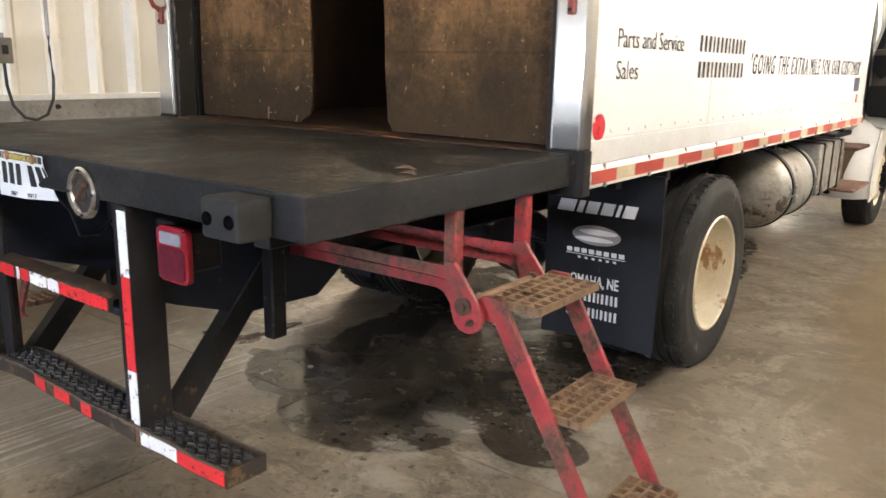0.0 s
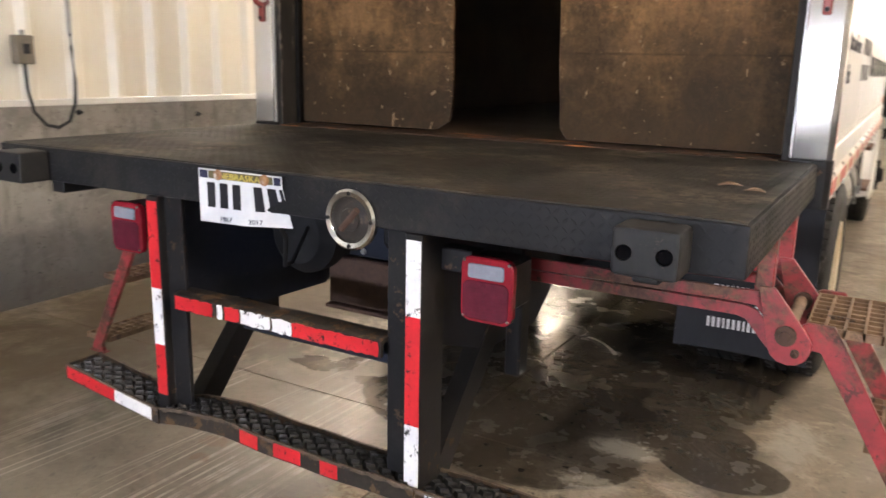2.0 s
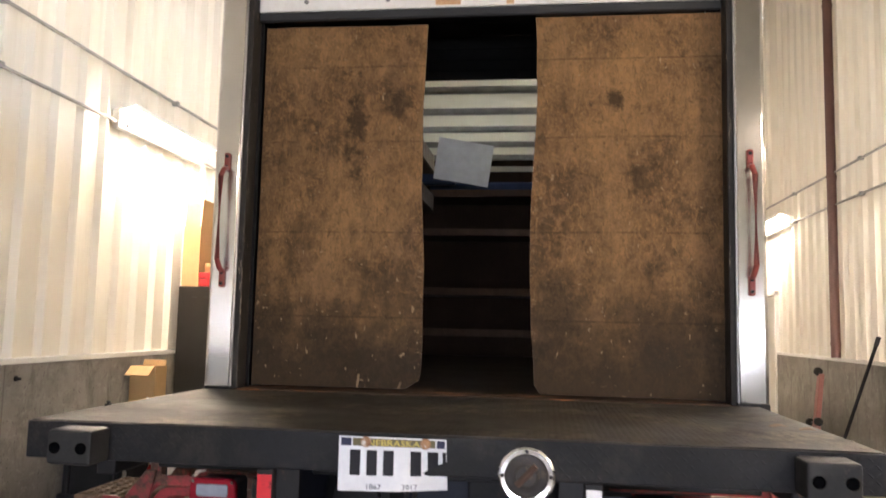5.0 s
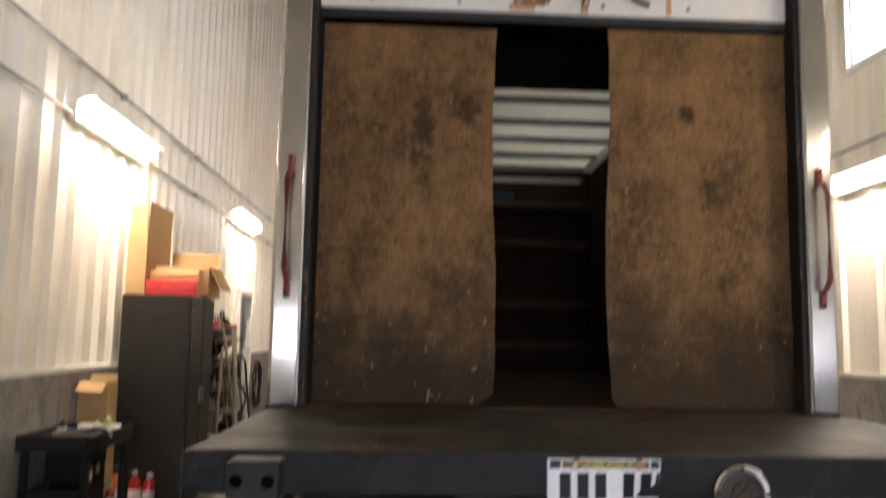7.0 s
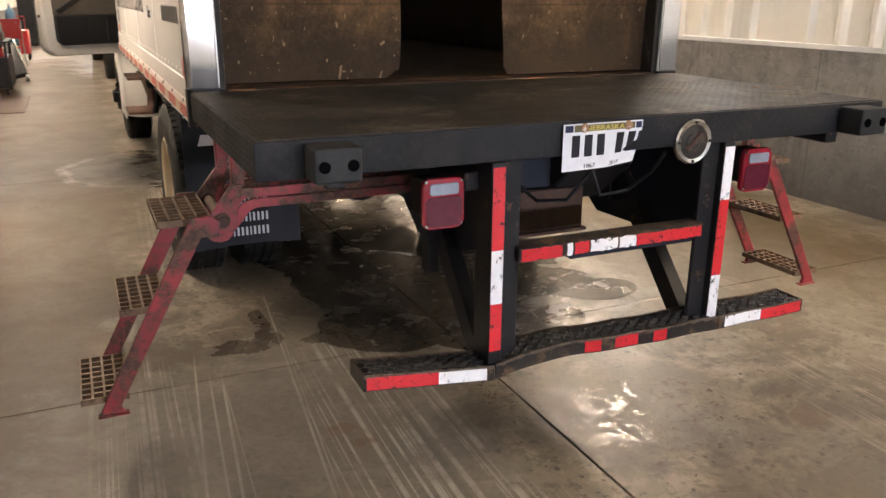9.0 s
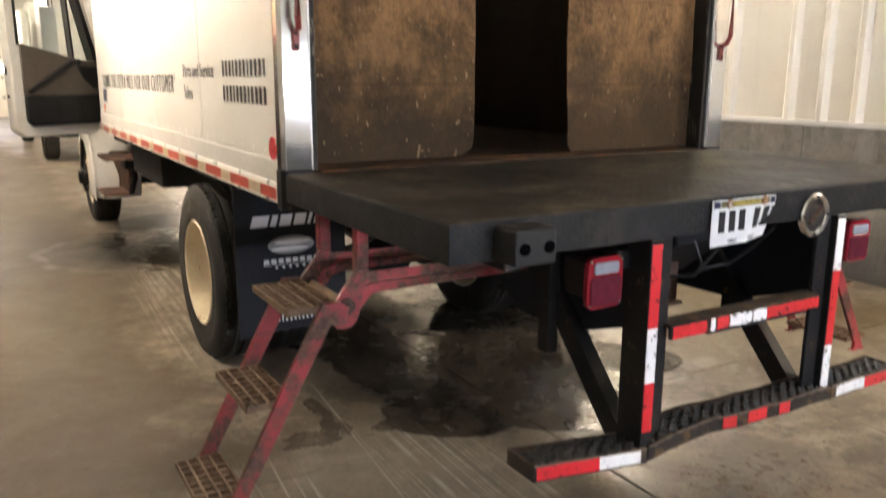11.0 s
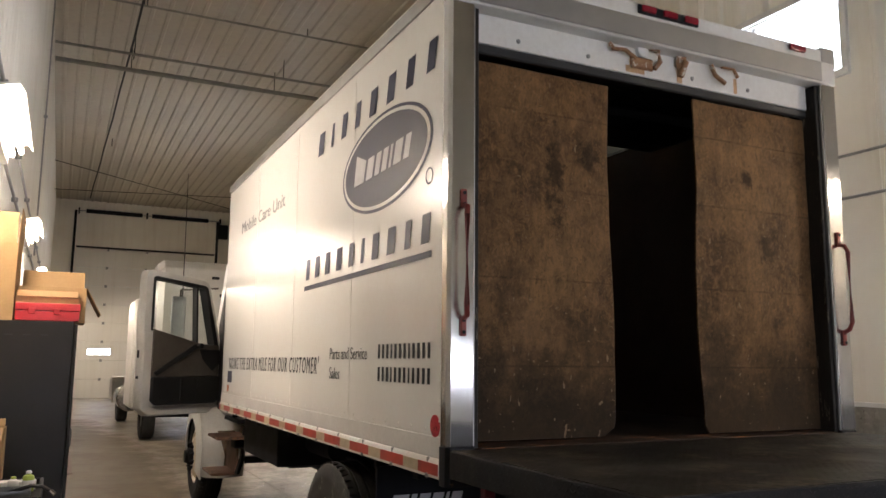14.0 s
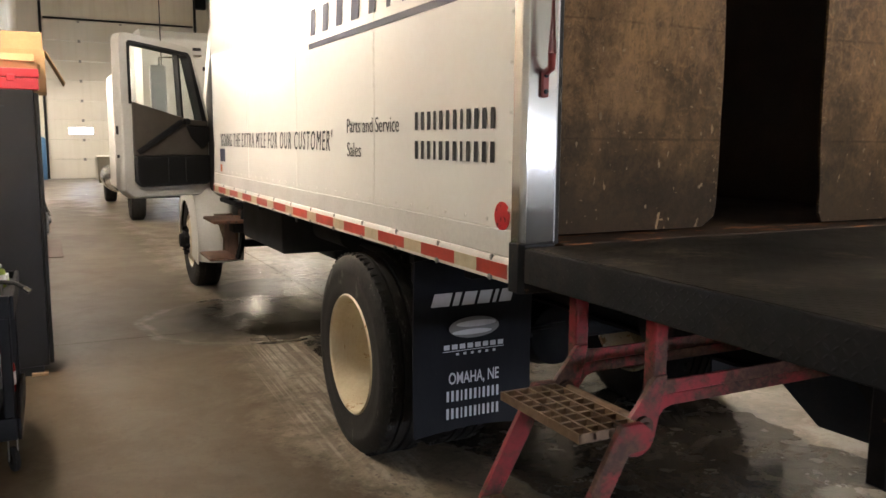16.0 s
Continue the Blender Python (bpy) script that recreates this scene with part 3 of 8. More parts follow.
def red_paint(name, worn_at):
    """Pinkish red paint worn through to brown rust and bare grime in large ragged areas."""
    k = Nodes(name)
    big, mid, fine = k.noise(2.6, 5, 0.7), k.noise(9, 7, 0.75, distort=0.6), k.noise(60, 4, 0.7)
    col = k.mix(k.ramp(big, [(0.38, 0.0), (0.64, 1.0)]), (0.30, 0.030, 0.036), (0.175, 0.020, 0.024))
    col = k.mix(k.ramp(fine, [(0.50, 0.0), (0.72, 0.5)]), col, (0.115, 0.022, 0.020))
    bare = k.ramp(k.math("ADD", k.math("MULTIPLY", k.noise(3.1, 5, 0.7, k.mapped((1, 1, 1), (30, 0, 60))), 0.6), k.math("MULTIPLY", mid, 0.4)), [(worn_at, 0.0), (worn_at + 0.07, 0.92)])
    col = k.mix(bare, col, k.mix(k.ramp(fine, [(0.4, 0.0), (0.65, 1.0)]), (0.040, 0.026, 0.018), (0.105, 0.060, 0.036)))
    col = k.mix(k.ramp(k.noise(26, 6, 0.75), [(0.60, 0.0), (0.64, 0.8)]), col, (0.035, 0.020, 0.015))
    return k.set(col, k.mix(bare, k.math("ADD", k.math("MULTIPLY", mid, 0.25), 0.30), 0.72), 0.0, k.mix(0.5, mid, fine), 0.2, 0.004, Specular_IOR_Level=0.35)


def window_glass(name, c=(0.9, 0.96, 0.94)):
    k = Nodes(name)
    return k.set(c, 0.02, Transmission_Weight=1.0, IOR=1.45)


FLOOR = concrete_floor()
STEM_M = stem_concrete()
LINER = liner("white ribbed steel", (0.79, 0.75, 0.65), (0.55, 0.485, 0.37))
# the same white steel, with the ceiling's dimness put into its colour
CEIL_M = liner("darkened white ceiling steel", (0.45, 0.405, 0.325), (0.31, 0.275, 0.215))
WHITE_FRP = worn("white truck panel", (0.87, 0.86, 0.82), (0.83, 0.81, 0.765), 2, (0.18, 0.30), fine=30, bump=0.02)
WHITE_PAINT = worn("white truck paint", (0.72, 0.71, 0.67), (0.62, 0.60, 0.55), 4, (0.22, 0.38), fine=40, bump=0.03)
STEEL = brushed("brushed stainless steel", rough=0.11, Anisotropic=0.94)
ALU = brushed("dull aluminium", (0.46, 0.45, 0.43), 0.36)
CHROME = worn("chrome", (0.75, 0.75, 0.74), (0.62, 0.61, 0.60), 8, (0.08, 0.22), 1.0, bump=0.03)
DECK_M = tread_plate("black tread plate", (0.029, 0.0262, 0.0222), (0.0160, 0.0152, 0.0142))
DECK_SIDE = tread_plate("dark painted plate edge", (0.0145, 0.0148, 0.0170), (0.0095, 0.0098, 0.011), 0.12)
BLACK_STEEL = worn("black painted steel", (0.009, 0.009, 0.0105), (0.0165, 0.0155, 0.0158), 7, (0.34, 0.6), chips=(0.085, 0.055, 0.032), chip_at=0.60, chip_scale=16, Specular_IOR_Level=0.16)
CHASSIS = worn("oily black chassis", (0.009, 0.0095, 0.0115), (0.017, 0.0165, 0.0165), 6, (0.45, 0.75), chips=(0.035, 0.026, 0.019), chip_at=0.64, Specular_IOR_Level=0.16)
BLUE_STEEL = worn("dark blue painted steel", (0.010, 0.013, 0.023), (0.018, 0.021, 0.031), 6, (0.4, 0.65), chips=(0.10, 0.075, 0.05), chip_at=0.68, Specular_IOR_Level=0.16)
RUST_PLATE = worn("rusty brown plate", (0.085, 0.050, 0.036), (0.048, 0.030, 0.024), 6, (0.6, 0.8), chips=(0.30, 0.27, 0.23), chip_at=0.70, chip_scale=9, Specular_IOR_Level=0.16)
RED_STEP = red_paint("worn red paint", 0.468)
RED_WORN = red_paint("further worn red paint", 0.435)
RUST_TREAD = worn("rusty step grating", (0.205, 0.130, 0.072), (0.115, 0.068, 0.040), 14, (0.6, 0.85), chips=(0.045, 0.03, 0.022), chip_at=0.6)
HANDLE_RED = worn("dark red grab rail", (0.23, 0.030, 0.022), (0.15, 0.028, 0.020), 10, (0.35, 0.5), chips=(0.07, 0.04, 0.03), chip_at=0.66)
RUBBER = worn("tyre rubber", (0.0135, 0.013, 0.013), (0.033, 0.031, 0.028), 9, (0.6, 0.85), chips=(0.075, 0.070, 0.064), chip_at=0.60, chip_scale=9, stretch=(3, 1, 0.5), Specular_IOR_Level=0.16)
RIM_M = worn("cream painted rim", (0.65, 0.58, 0.43), (0.54, 0.45, 0.30), 6, (0.3, 0.5), chips=(0.30, 0.17, 0.07), chip_at=0.575, chip_scale=9, stretch=(1, 1.8, 0.25))
FLAP_M = worn("black mud flap", (0.0065, 0.0072, 0.0105), (0.011, 0.0115, 0.0145), 5, (0.4, 0.6), chips=(0.09, 0.08, 0.065), chip_at=0.68, chip_scale=4, stretch=(3, 3, 0.5), Specular_IOR_Level=0.16)
TAPE_RED = worn("red reflective tape", (0.60, 0.018, 0.026), (0.48, 0.016, 0.022), 12, (0.25, 0.4), chips=(0.025, 0.012, 0.012), chip_at=0.575, chip_scale=38)
TAPE_WHITE = worn("white reflective tape", (0.80, 0.80, 0.80), (0.68, 0.69, 0.72), 12, (0.25, 0.4), chips=(0.025, 0.025, 0.026), chip_at=0.575, chip_scale=38)
TAPE_CREAM = worn("yellowed reflective tape", (0.58, 0.52, 0.36), (0.45, 0.39, 0.25), 12, (0.3, 0.45), bump=0.05)
TAPE_OLD = worn("aged red reflective tape", (0.48, 0.055, 0.032), (0.36, 0.05, 0.03), 12, (0.3, 0.45), bump=0.05)
LENS_RED = worn("red lamp lens", (0.25, 0.012, 0.024), (0.19, 0.009, 0.018), 20, (0.10, 0.2), bump=0.05)
LENS_WHITE = worn("clear lamp lens", (0.24, 0.26, 0.31), (0.19, 0.205, 0.25), 20, (0.12, 0.25), bump=0.05)
NAVY = plain("navy vinyl lettering", (0.026, 0.028, 0.062), 0.45, Specular_IOR_Level=0.15)
INK = plain("black vinyl lettering", (0.018, 0.018, 0.022), 0.5, Specular_IOR_Level=0.15)
PALE = plain("pale grey print", (0.55, 0.55, 0.57), 0.5)
GREY_PRINT = plain("faded grey print", (0.20, 0.20, 0.20), 0.6)
CURTAIN = curtain_stuff()
DARK_RUBBER = plain("black rubber seal", (0.010, 0.010, 0.0105), 0.6)
GLASS = window_glass("cab glass")
SKIRT = worn("dusty pale aluminium", (0.70, 0.69, 0.66), (0.58, 0.565, 0.53), 2, (0.34, 0.42), 0.0, fine=60, bump=0.02)
TANK_M = worn("dull tank aluminium", (0.38, 0.365, 0.34), (0.20, 0.18, 0.15), 4, (0.38, 0.6), 0.45, chips=(0.075, 0.055, 0.035), chip_at=0.56, chip_scale=3.5, fine=40, bump=0.05)
LENS_PLUM = worn("dull plum lamp lens", (0.105, 0.012, 0.026), (0.075, 0.009, 0.019), 30, (0.15, 0.3), Specular_IOR_Level=0.3)

# ---- the bay ----
TH = 0.25


def ribbed(u0, u1, w0, w1, place, at=1.475, pitch=0.313, rib=0.044, top=0.040, foot=0.120):
    """A ribbed steel sheet: u runs across the ribs, w along them; place(u, w, d) gives a point d proud of the wall."""
    g = Geo()
    prof = [(u0, 0.0)]
    c = at + pitch * math.ceil((u0 + foot / 2 + 0.004 - at) / pitch)
    while c + foot / 2 < u1 - 0.004:
        prof += [(c - foot / 2, 0.0), (c - top / 2, rib), (c + top / 2, rib), (c + foot / 2, 0.0)]
        c += pitch
    prof.append((u1, 0.0))
    verts = [place(a, w, d) for a, d in prof for w in (w0, w1)]
    g.add(verts, [(2 * i, 2 * i + 2, 2 * i + 3, 2 * i + 1) for i in range(len(prof) - 1)])
    return g


floor_geo = Geo().box((XL - TH, YN - TH, -0.2), (XR + TH, YF + TH, -0.012))
floor_ob = built("floor", floor_geo, FLOOR, "stained tan concrete shop floor with wet patches", "floor")
cuts_x = [XL - TH, -0.09, XR + TH]
cuts_y = [YN - TH, -4.75, -0.19, 4.4, 9.0, 13.6, 18.2, 22.8, 27.4, YF + TH]
for x0, x1 in zip(cuts_x, cuts_x[1:]):
    for y0, y1 in zip(cuts_y, cuts_y[1:]):
        part("slab", Geo().box((x0 + 0.0045, y0 + 0.0025, -0.0118), (x1 - 0.0045, y1 - 0.0025, 0.0), 0.002), FLOOR, floor_ob)

# long walls: a concrete stem with a ribbed white steel liner above it, pierced by doors and windows
LEFT_DOORS = [(8.55, 9.45), (13.4, 14.3)]
RIGHT_DOORS = [(9.25, 10.2)]
RIGHT_WINS = [(1.74, 4.21), (18.1, 20.5)]
DOOR_H, WIN_Z = 2.2, (4.42, 5.27)


def pierced(name, x_in, out, doors, wins, z0, z1, y0, y1, skin):
    """A wall slab from z0 to z1, left open at doors and windows; out is +1 or -1."""
    g = Geo()
    xo = x_in + out * TH
    cuts = sorted([(a, b, 0.0, DOOR_H) for a, b in doors] + [(a, b, *WIN_Z) for a, b in wins])
    y = y0
    for a, b, lo, hi in cuts:
        if hi <= z0 or lo >= z1:
            continue
        g.box((x_in, y, z0), (xo, a, z1))
        if lo > z0:
            g.box((x_in, a, z0), (xo, b, lo))
        if hi < z1:
            g.box((x_in, a, hi), (xo, b, z1))
        y = b
    g.box((x_in, y, z0), (xo, y1, z1))
    return g


for side, x_in, out, doors, wins in (("west", XL, -1, LEFT_DOORS, []), ("east", XR, 1, RIGHT_DOORS, RIGHT_WINS)):
    built("wall_" + side + "_stem", pierced("stem", x_in, out, doors, wins, 0.0, STEM, YN, YF, 0), STEM_M, "dark stained cast concrete stem wall", "wall")
    upper = built("wall_" + side, pierced("up", x_in + out * 0.045, out, doors, wins, STEM, ZC, YN, YF, 0), LINER, "white painted steel wall above the stem", "wall")
    xs = x_in + out * 0.044
    spans, y = [], YN
    cuts = sorted([(a - 0.05, b + 0.05, 0, DOOR_H + 0.06) for a, b in doors] + [(a - 0.06, b + 0.06, WIN_Z[0] - 0.06, WIN_Z[1] + 0.06) for a, b in wins])
    for a, b, lo, hi in cuts + [(YF, YF, 0, 0)]:
        spans.append((y, a, STEM + 0.02, ZC))
        if b > a:
            if lo > STEM:
                spans.append((a, b, STEM + 0.02, lo))
            spans.append((a, b, hi, ZC))
        y = b
    for a, b, lo, hi in spans:
        k = ribbed(a, b, lo, hi, lambda u, w, d: (xs - out * d, u, w), 1.61 if out < 0 else 1.41)
        part("liner_panel", k, LINER, upper, "white ribbed steel liner", angle=20)
    tg = Geo()
    y = YN
    for a, b in sorted(doors):
        tg.box((x_in + out * 0.05, y, STEM - 0.012), (x_in - out * 0.012, a - 0.06, STEM + 0.028), 0.003)
        y = b + 0.06
    tg.box((x_in + out * 0.05, y, STEM - 0.012), (x_in - out * 0.012, YF, STEM + 0.028), 0.003)
    built("trim_" + side, tg, WHITE_PAINT, "white steel base trim on the stem wall", "trim")

# end walls, each with a sectional overhead door
GD = (-2.35, 3.25, 6.17)
for nm, y_in, out in (("north", YF, 1), ("south", YN, -1)):
    yo = y_in + out * TH
    g = Geo().box((XL - TH, y_in, 0), (GD[0], yo, ZC)).box((GD[1], y_in, 0), (XR + TH, yo, ZC)).box((GD[0], y_in, GD[2]), (GD[1], yo, ZC))
    built("wall_" + nm, g, LINER, "white painted end wall", "wall")

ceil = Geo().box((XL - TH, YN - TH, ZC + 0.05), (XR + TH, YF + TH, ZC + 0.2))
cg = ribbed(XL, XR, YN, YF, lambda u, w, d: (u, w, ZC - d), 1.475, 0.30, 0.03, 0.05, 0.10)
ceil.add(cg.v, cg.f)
built("ceiling", ceil, CEIL_M, "white ribbed steel ceiling in a darkened tone", "ceiling", angle=20)


def overhead_door(y_in, out, name):
    """A sectional door that closes the end of the bay, one row of small windows."""
    d = thing(name, (0, y_in + out * 0.06, 0), "closed white sectional overhead door with small windows", "garage door", kind="structure")
    n = 8 if out > 0 else 10
    h = GD[2] / n
    for i in range(n):
        z0, z1 = i * h + 0.004, (i + 1) * h - 0.004
        if i == 2:
            w0, w1 = (z0 + 0.23, z0 + 0.47) if out > 0 else (z0 + 0.12, z0 + 0.45)
            xs = [(-1.62, -0.75), (1.65, 2.52)] if out > 0 else [(-1.9, -1.1), (-0.55, 0.25), (0.8, 1.6), (2.15, 2.95)]
            g = Geo()
            x = GD[0]
            for a, b in xs:
                g.box((x, 0, z0), (a, out * 0.05, z1), 0.006)
                g.box((a, 0, z0), (b, out * 0.05, w0)).box((a, 0, w1), (b, out * 0.05, z1))
                x = b
            g.box((x, 0, z0), (GD[1], out * 0.05, z1), 0.006)
            sec = part("door_section", g, DOOR_M, d)
            for a, b in xs:
                part("window_pane", Geo().box((a, out * 0.02, w0), (b, out * 0.03, w1)), DOOR_PANE if out > 0 else SOUTH_PANE, sec, "bright daylit pane")
        else:
            sec = part("door_section", Geo().box((GD[0], 0, z0), (GD[1], out * 0.05, z1), 0.008), DOOR_M, d)
        hg = Geo()
        for x in (-1.1, 0.45, 2.0):
            hg.box((x - 0.05, -out * 0.03, z1 - 0.06), (x + 0.05, 0, z1 + 0.05), 0.006)
        pieces("hinge", hg, GALV, sec)
    return d


DOOR_M = liner("white insulated door skin", (0.74, 0.72, 0.65), (0.60, 0.57, 0.48))
GALV = worn("galvanised steel", (0.35, 0.35, 0.34), (0.24, 0.24, 0.23), 10, (0.35, 0.55), 0.8)
SKY_PANE = glow("daylit sky", (0.86, 0.93, 1.0), WINDOW_POWER)
SOUTH_PANE = glow("daylit south pane", (0.84, 0.92, 1.0), SOUTH_PANE_POWER)
DOOR_PANE = glow("daylit door pane", (0.86, 0.93, 1.0), DOOR_PANE_POWER)
overhead_door(YF, 1, "overhead_door_1")
overhead_door(YN, -1, "overhead_door_2")

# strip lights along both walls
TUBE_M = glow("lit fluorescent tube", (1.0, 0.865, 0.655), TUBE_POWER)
FIX_M = plain("white enamel fixture", (0.75, 0.73, 0.68), 0.35)


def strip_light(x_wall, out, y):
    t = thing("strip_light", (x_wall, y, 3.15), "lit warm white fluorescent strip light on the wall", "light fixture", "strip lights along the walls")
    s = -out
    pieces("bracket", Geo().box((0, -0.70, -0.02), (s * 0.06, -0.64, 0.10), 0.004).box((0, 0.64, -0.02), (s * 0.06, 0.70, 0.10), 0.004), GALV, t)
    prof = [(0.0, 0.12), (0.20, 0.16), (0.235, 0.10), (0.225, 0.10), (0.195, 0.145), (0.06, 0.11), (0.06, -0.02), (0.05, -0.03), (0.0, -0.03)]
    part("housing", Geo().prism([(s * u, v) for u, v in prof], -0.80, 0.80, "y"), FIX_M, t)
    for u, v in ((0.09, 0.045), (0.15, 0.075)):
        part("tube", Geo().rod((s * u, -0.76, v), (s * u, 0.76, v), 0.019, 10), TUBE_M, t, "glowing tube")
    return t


for y in LAMP_Y_LEFT:
    strip_light(XL, -1, y)
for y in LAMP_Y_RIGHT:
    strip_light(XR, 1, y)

# high windows in the east wall
for i, (a, b) in enumerate(RIGHT_WINS):
    w = thing("window_%d" % (i + 1), (XR, (a + b) / 2, WIN_Z[0]), "high daylit window with a white frame", "window", kind="structure")
    hw, hh = (b - a) / 2, WIN_Z[1] - WIN_Z[0]
    fr = Geo()
    for lo, hi in (((0.0, -hw - 0.07, -0.07), (-0.03, hw + 0.07, 0.0)), ((0.0, -hw - 0.07, hh), (-0.03, hw + 0.07, hh + 0.07)), ((0.0, -hw - 0.07, 0), (-0.03, -hw, hh)), ((0.0, hw, 0), (-0.03, hw + 0.07, hh))):
        fr.box((lo[0] + 0.02, lo[1], lo[2]), hi, 0.004)
    part("window_frame", fr, WHITE_PAINT, w)
    part("mullion", Geo().box((0.08, -0.14, 0), (0.13, -0.095, hh), 0.004), ALU, w)
    gp = part("pane", Geo().box((0.125, -hw, 0), (0.135, hw, hh)), GLASS, w, "clear window glass")
    gp.visible_shadow = False
    built("backdrop", Geo().box((XR + TH + 0.02, a - 0.02, WIN_Z[0] - 0.02), (XR + TH + 0.04, b + 0.02, WIN_Z[1] + 0.02)), SKY_PANE, "bright overcast sky outside the window", "sky")

# ---- the box truck ----
truck = thing("box_truck", (0, 0, 0), "white box truck with black rear deck and red side steps", "truck")
HW = 1.235                     # half width of the box
BL = 4.88                      # its length
RY = -0.13                     # rear face of the corner posts


# sides
for s in (-1, 1):
    side = part("side_panel", Geo().box((s * (HW - 0.03), -0.062, 1.295), (s * HW, BL, 3.27), 0.002), WHITE_FRP, truck, "glossy white side panel")
    rivets = Geo()
    for y in (-0.04, 1.13, 2.35, 3.57, BL - 0.03):
        for k in range(13):
            z = 1.36 + k * 0.155
            rivets.lathe([(0.007, 0), (0.006, 0.003), (0.0, 0.004)], 6, pose(s * HW, y, z, 0, s * 90, 0))
    for y in np.arange(0.1, 4.8, 0.155):
        rivets.lathe([(0.007, 0), (0.006, 0.003), (0.0, 0.004)], 6, pose(s * HW, y, 1.32, 0, s * 90, 0))
        rivets.lathe([(0.007, 0), (0.006, 0.003), (0.0, 0.004)], 6, pose(s * (HW + 0.003), y, 3.255, 0, s * 90, 0))
    tagged(part("rivets", rivets, WHITE_PAINT, side, "rows of small rivets"), kind="stuff")
    seams = Geo()
    for y in (1.13, 2.35, 3.57):
        seams.box((s * (HW - 0.001), y - 0.012, 1.30), (s * (HW + 0.0012), y + 0.012, 3.25))
    pieces("seam_strip", seams, WHITE_PAINT, side)
    part("skirt_rail", Geo().box((s * (HW - 0.04), -0.062, 1.205), (s * (HW + 0.004), BL, 1.2945), 0.004), SKIRT, truck, "dusty pale aluminium skirt rail")
    low = part("bottom_rail", Geo().prism([(s * (HW - 0.05), 1.125), (s * (HW + 0.012), 1.125), (s * (HW + 0.012), 1.192), (s * (HW + 0.004), 1.2045), (s * (HW - 0.05), 1.2045)], -0.062, BL, "y"), WHITE_PAINT, truck, "white bottom rail")
    y = -0.055
    k = 0
    while y < BL - 0.02:
        ln = (0.285, 0.165)[k % 2] if k else 0.20
        y1 = min(y + ln, BL - 0.01)
        part("reflector_tape", Geo().box((s * (HW + 0.012), y, 1.137), (s * (HW + 0.014), y1, 1.184)), TAPE_OLD if k % 2 == 0 else TAPE_CREAM, low, "aged red reflective tape" if k % 2 == 0 else "yellowed white reflective tape")
        y, k = y1, k + 1
    bolts = Geo()
    for y in np.arange(0.05, 4.8, 0.40):
        bolts.lathe([(0.011, 0), (0.011, 0.007), (0.0, 0.009)], 6, pose(s * (HW + 0.005), y, 1.196, 0, s * 90, 0))
        bolts.lathe([(0.011, 0), (0.011, 0.007), (0.0, 0.009)], 6, pose(s * (HW + 0.012), y, 1.131, 0, s * 90, 0))
    pieces("bolt", bolts, GALV, low)
    part("top_rail", Geo().prism([(s * (HW - 0.06), 3.2705), (s * (HW + 0.008), 3.2705), (s * (HW + 0.008), 3.34), (s * (HW - 0.03), 3.385), (s * (HW - 0.06), 3.385)], -0.02, BL, "y"), ALU, truck, "dull aluminium roof rail")
    # red dot, front marker, small sticker
    part("reflector_dot", Geo().lathe([(0.047, 0), (0.047, 0.003), (0.0, 0.004)], 24, pose(s * HW, 0.0, 1.337, 0, s * 90, 0)), TAPE_RED, side, "round red reflector")
    part("marker_dot", Geo().box((s * HW, 4.53, 1.315), (s * (HW + 0.006), 4.58, 1.375), 0.002), plain("orange marker" + str(s), (0.55, 0.13, 0.03), 0.4) if s < 0 else bpy.data.materials["orange marker-1"], side, "orange marker")
    part("sticker", Geo().box((s * HW, 4.40, 1.40), (s * (HW + 0.001), 4.60, 1.505)), NAVY, side, "small dark blue sticker")


def on_side(s, y_near, z, geo):
    """Puts flat writing on a side so that it reads from outside. y_near: where its left end stands."""
    m = Matrix.Translation((s * (HW + 0.0024), y_near, z)) @ (pose(0, 0, 0, 90, 0, -90) if s < 0 else pose(0, 0, 0, 90, 0, 90))
    g = Geo()
    g.add(geo.v, geo.f, m)
    return g


def bar_word(widths, size, gap, slant=0.0, up=0.5):
    """A word as upright slanted bars, one for each letter."""
    g = Geo()
    x = 0.0
    for w in widths:
        g.prism([(x, 0), (x + w, 0), (x + w + slant * size, size), (x + slant * size, size)], 0.0, 0.0008, "z")
        x += w + gap
    return g, x - gap


def fitted(widths, size, gap, length, slant=0.0):
    g, w = bar_word(widths, size, gap, slant)
    k = length / w
    g.v = [(x * k, y, z) for x, y, z in g.v]
    return g


def oval(rx, ry, seg=64, d=0.0008):
    return Geo().prism([(rx * math.cos(2 * math.pi * i / seg), ry * math.sin(2 * math.pi * i / seg)) for i in range(seg)], 0, d, "z")


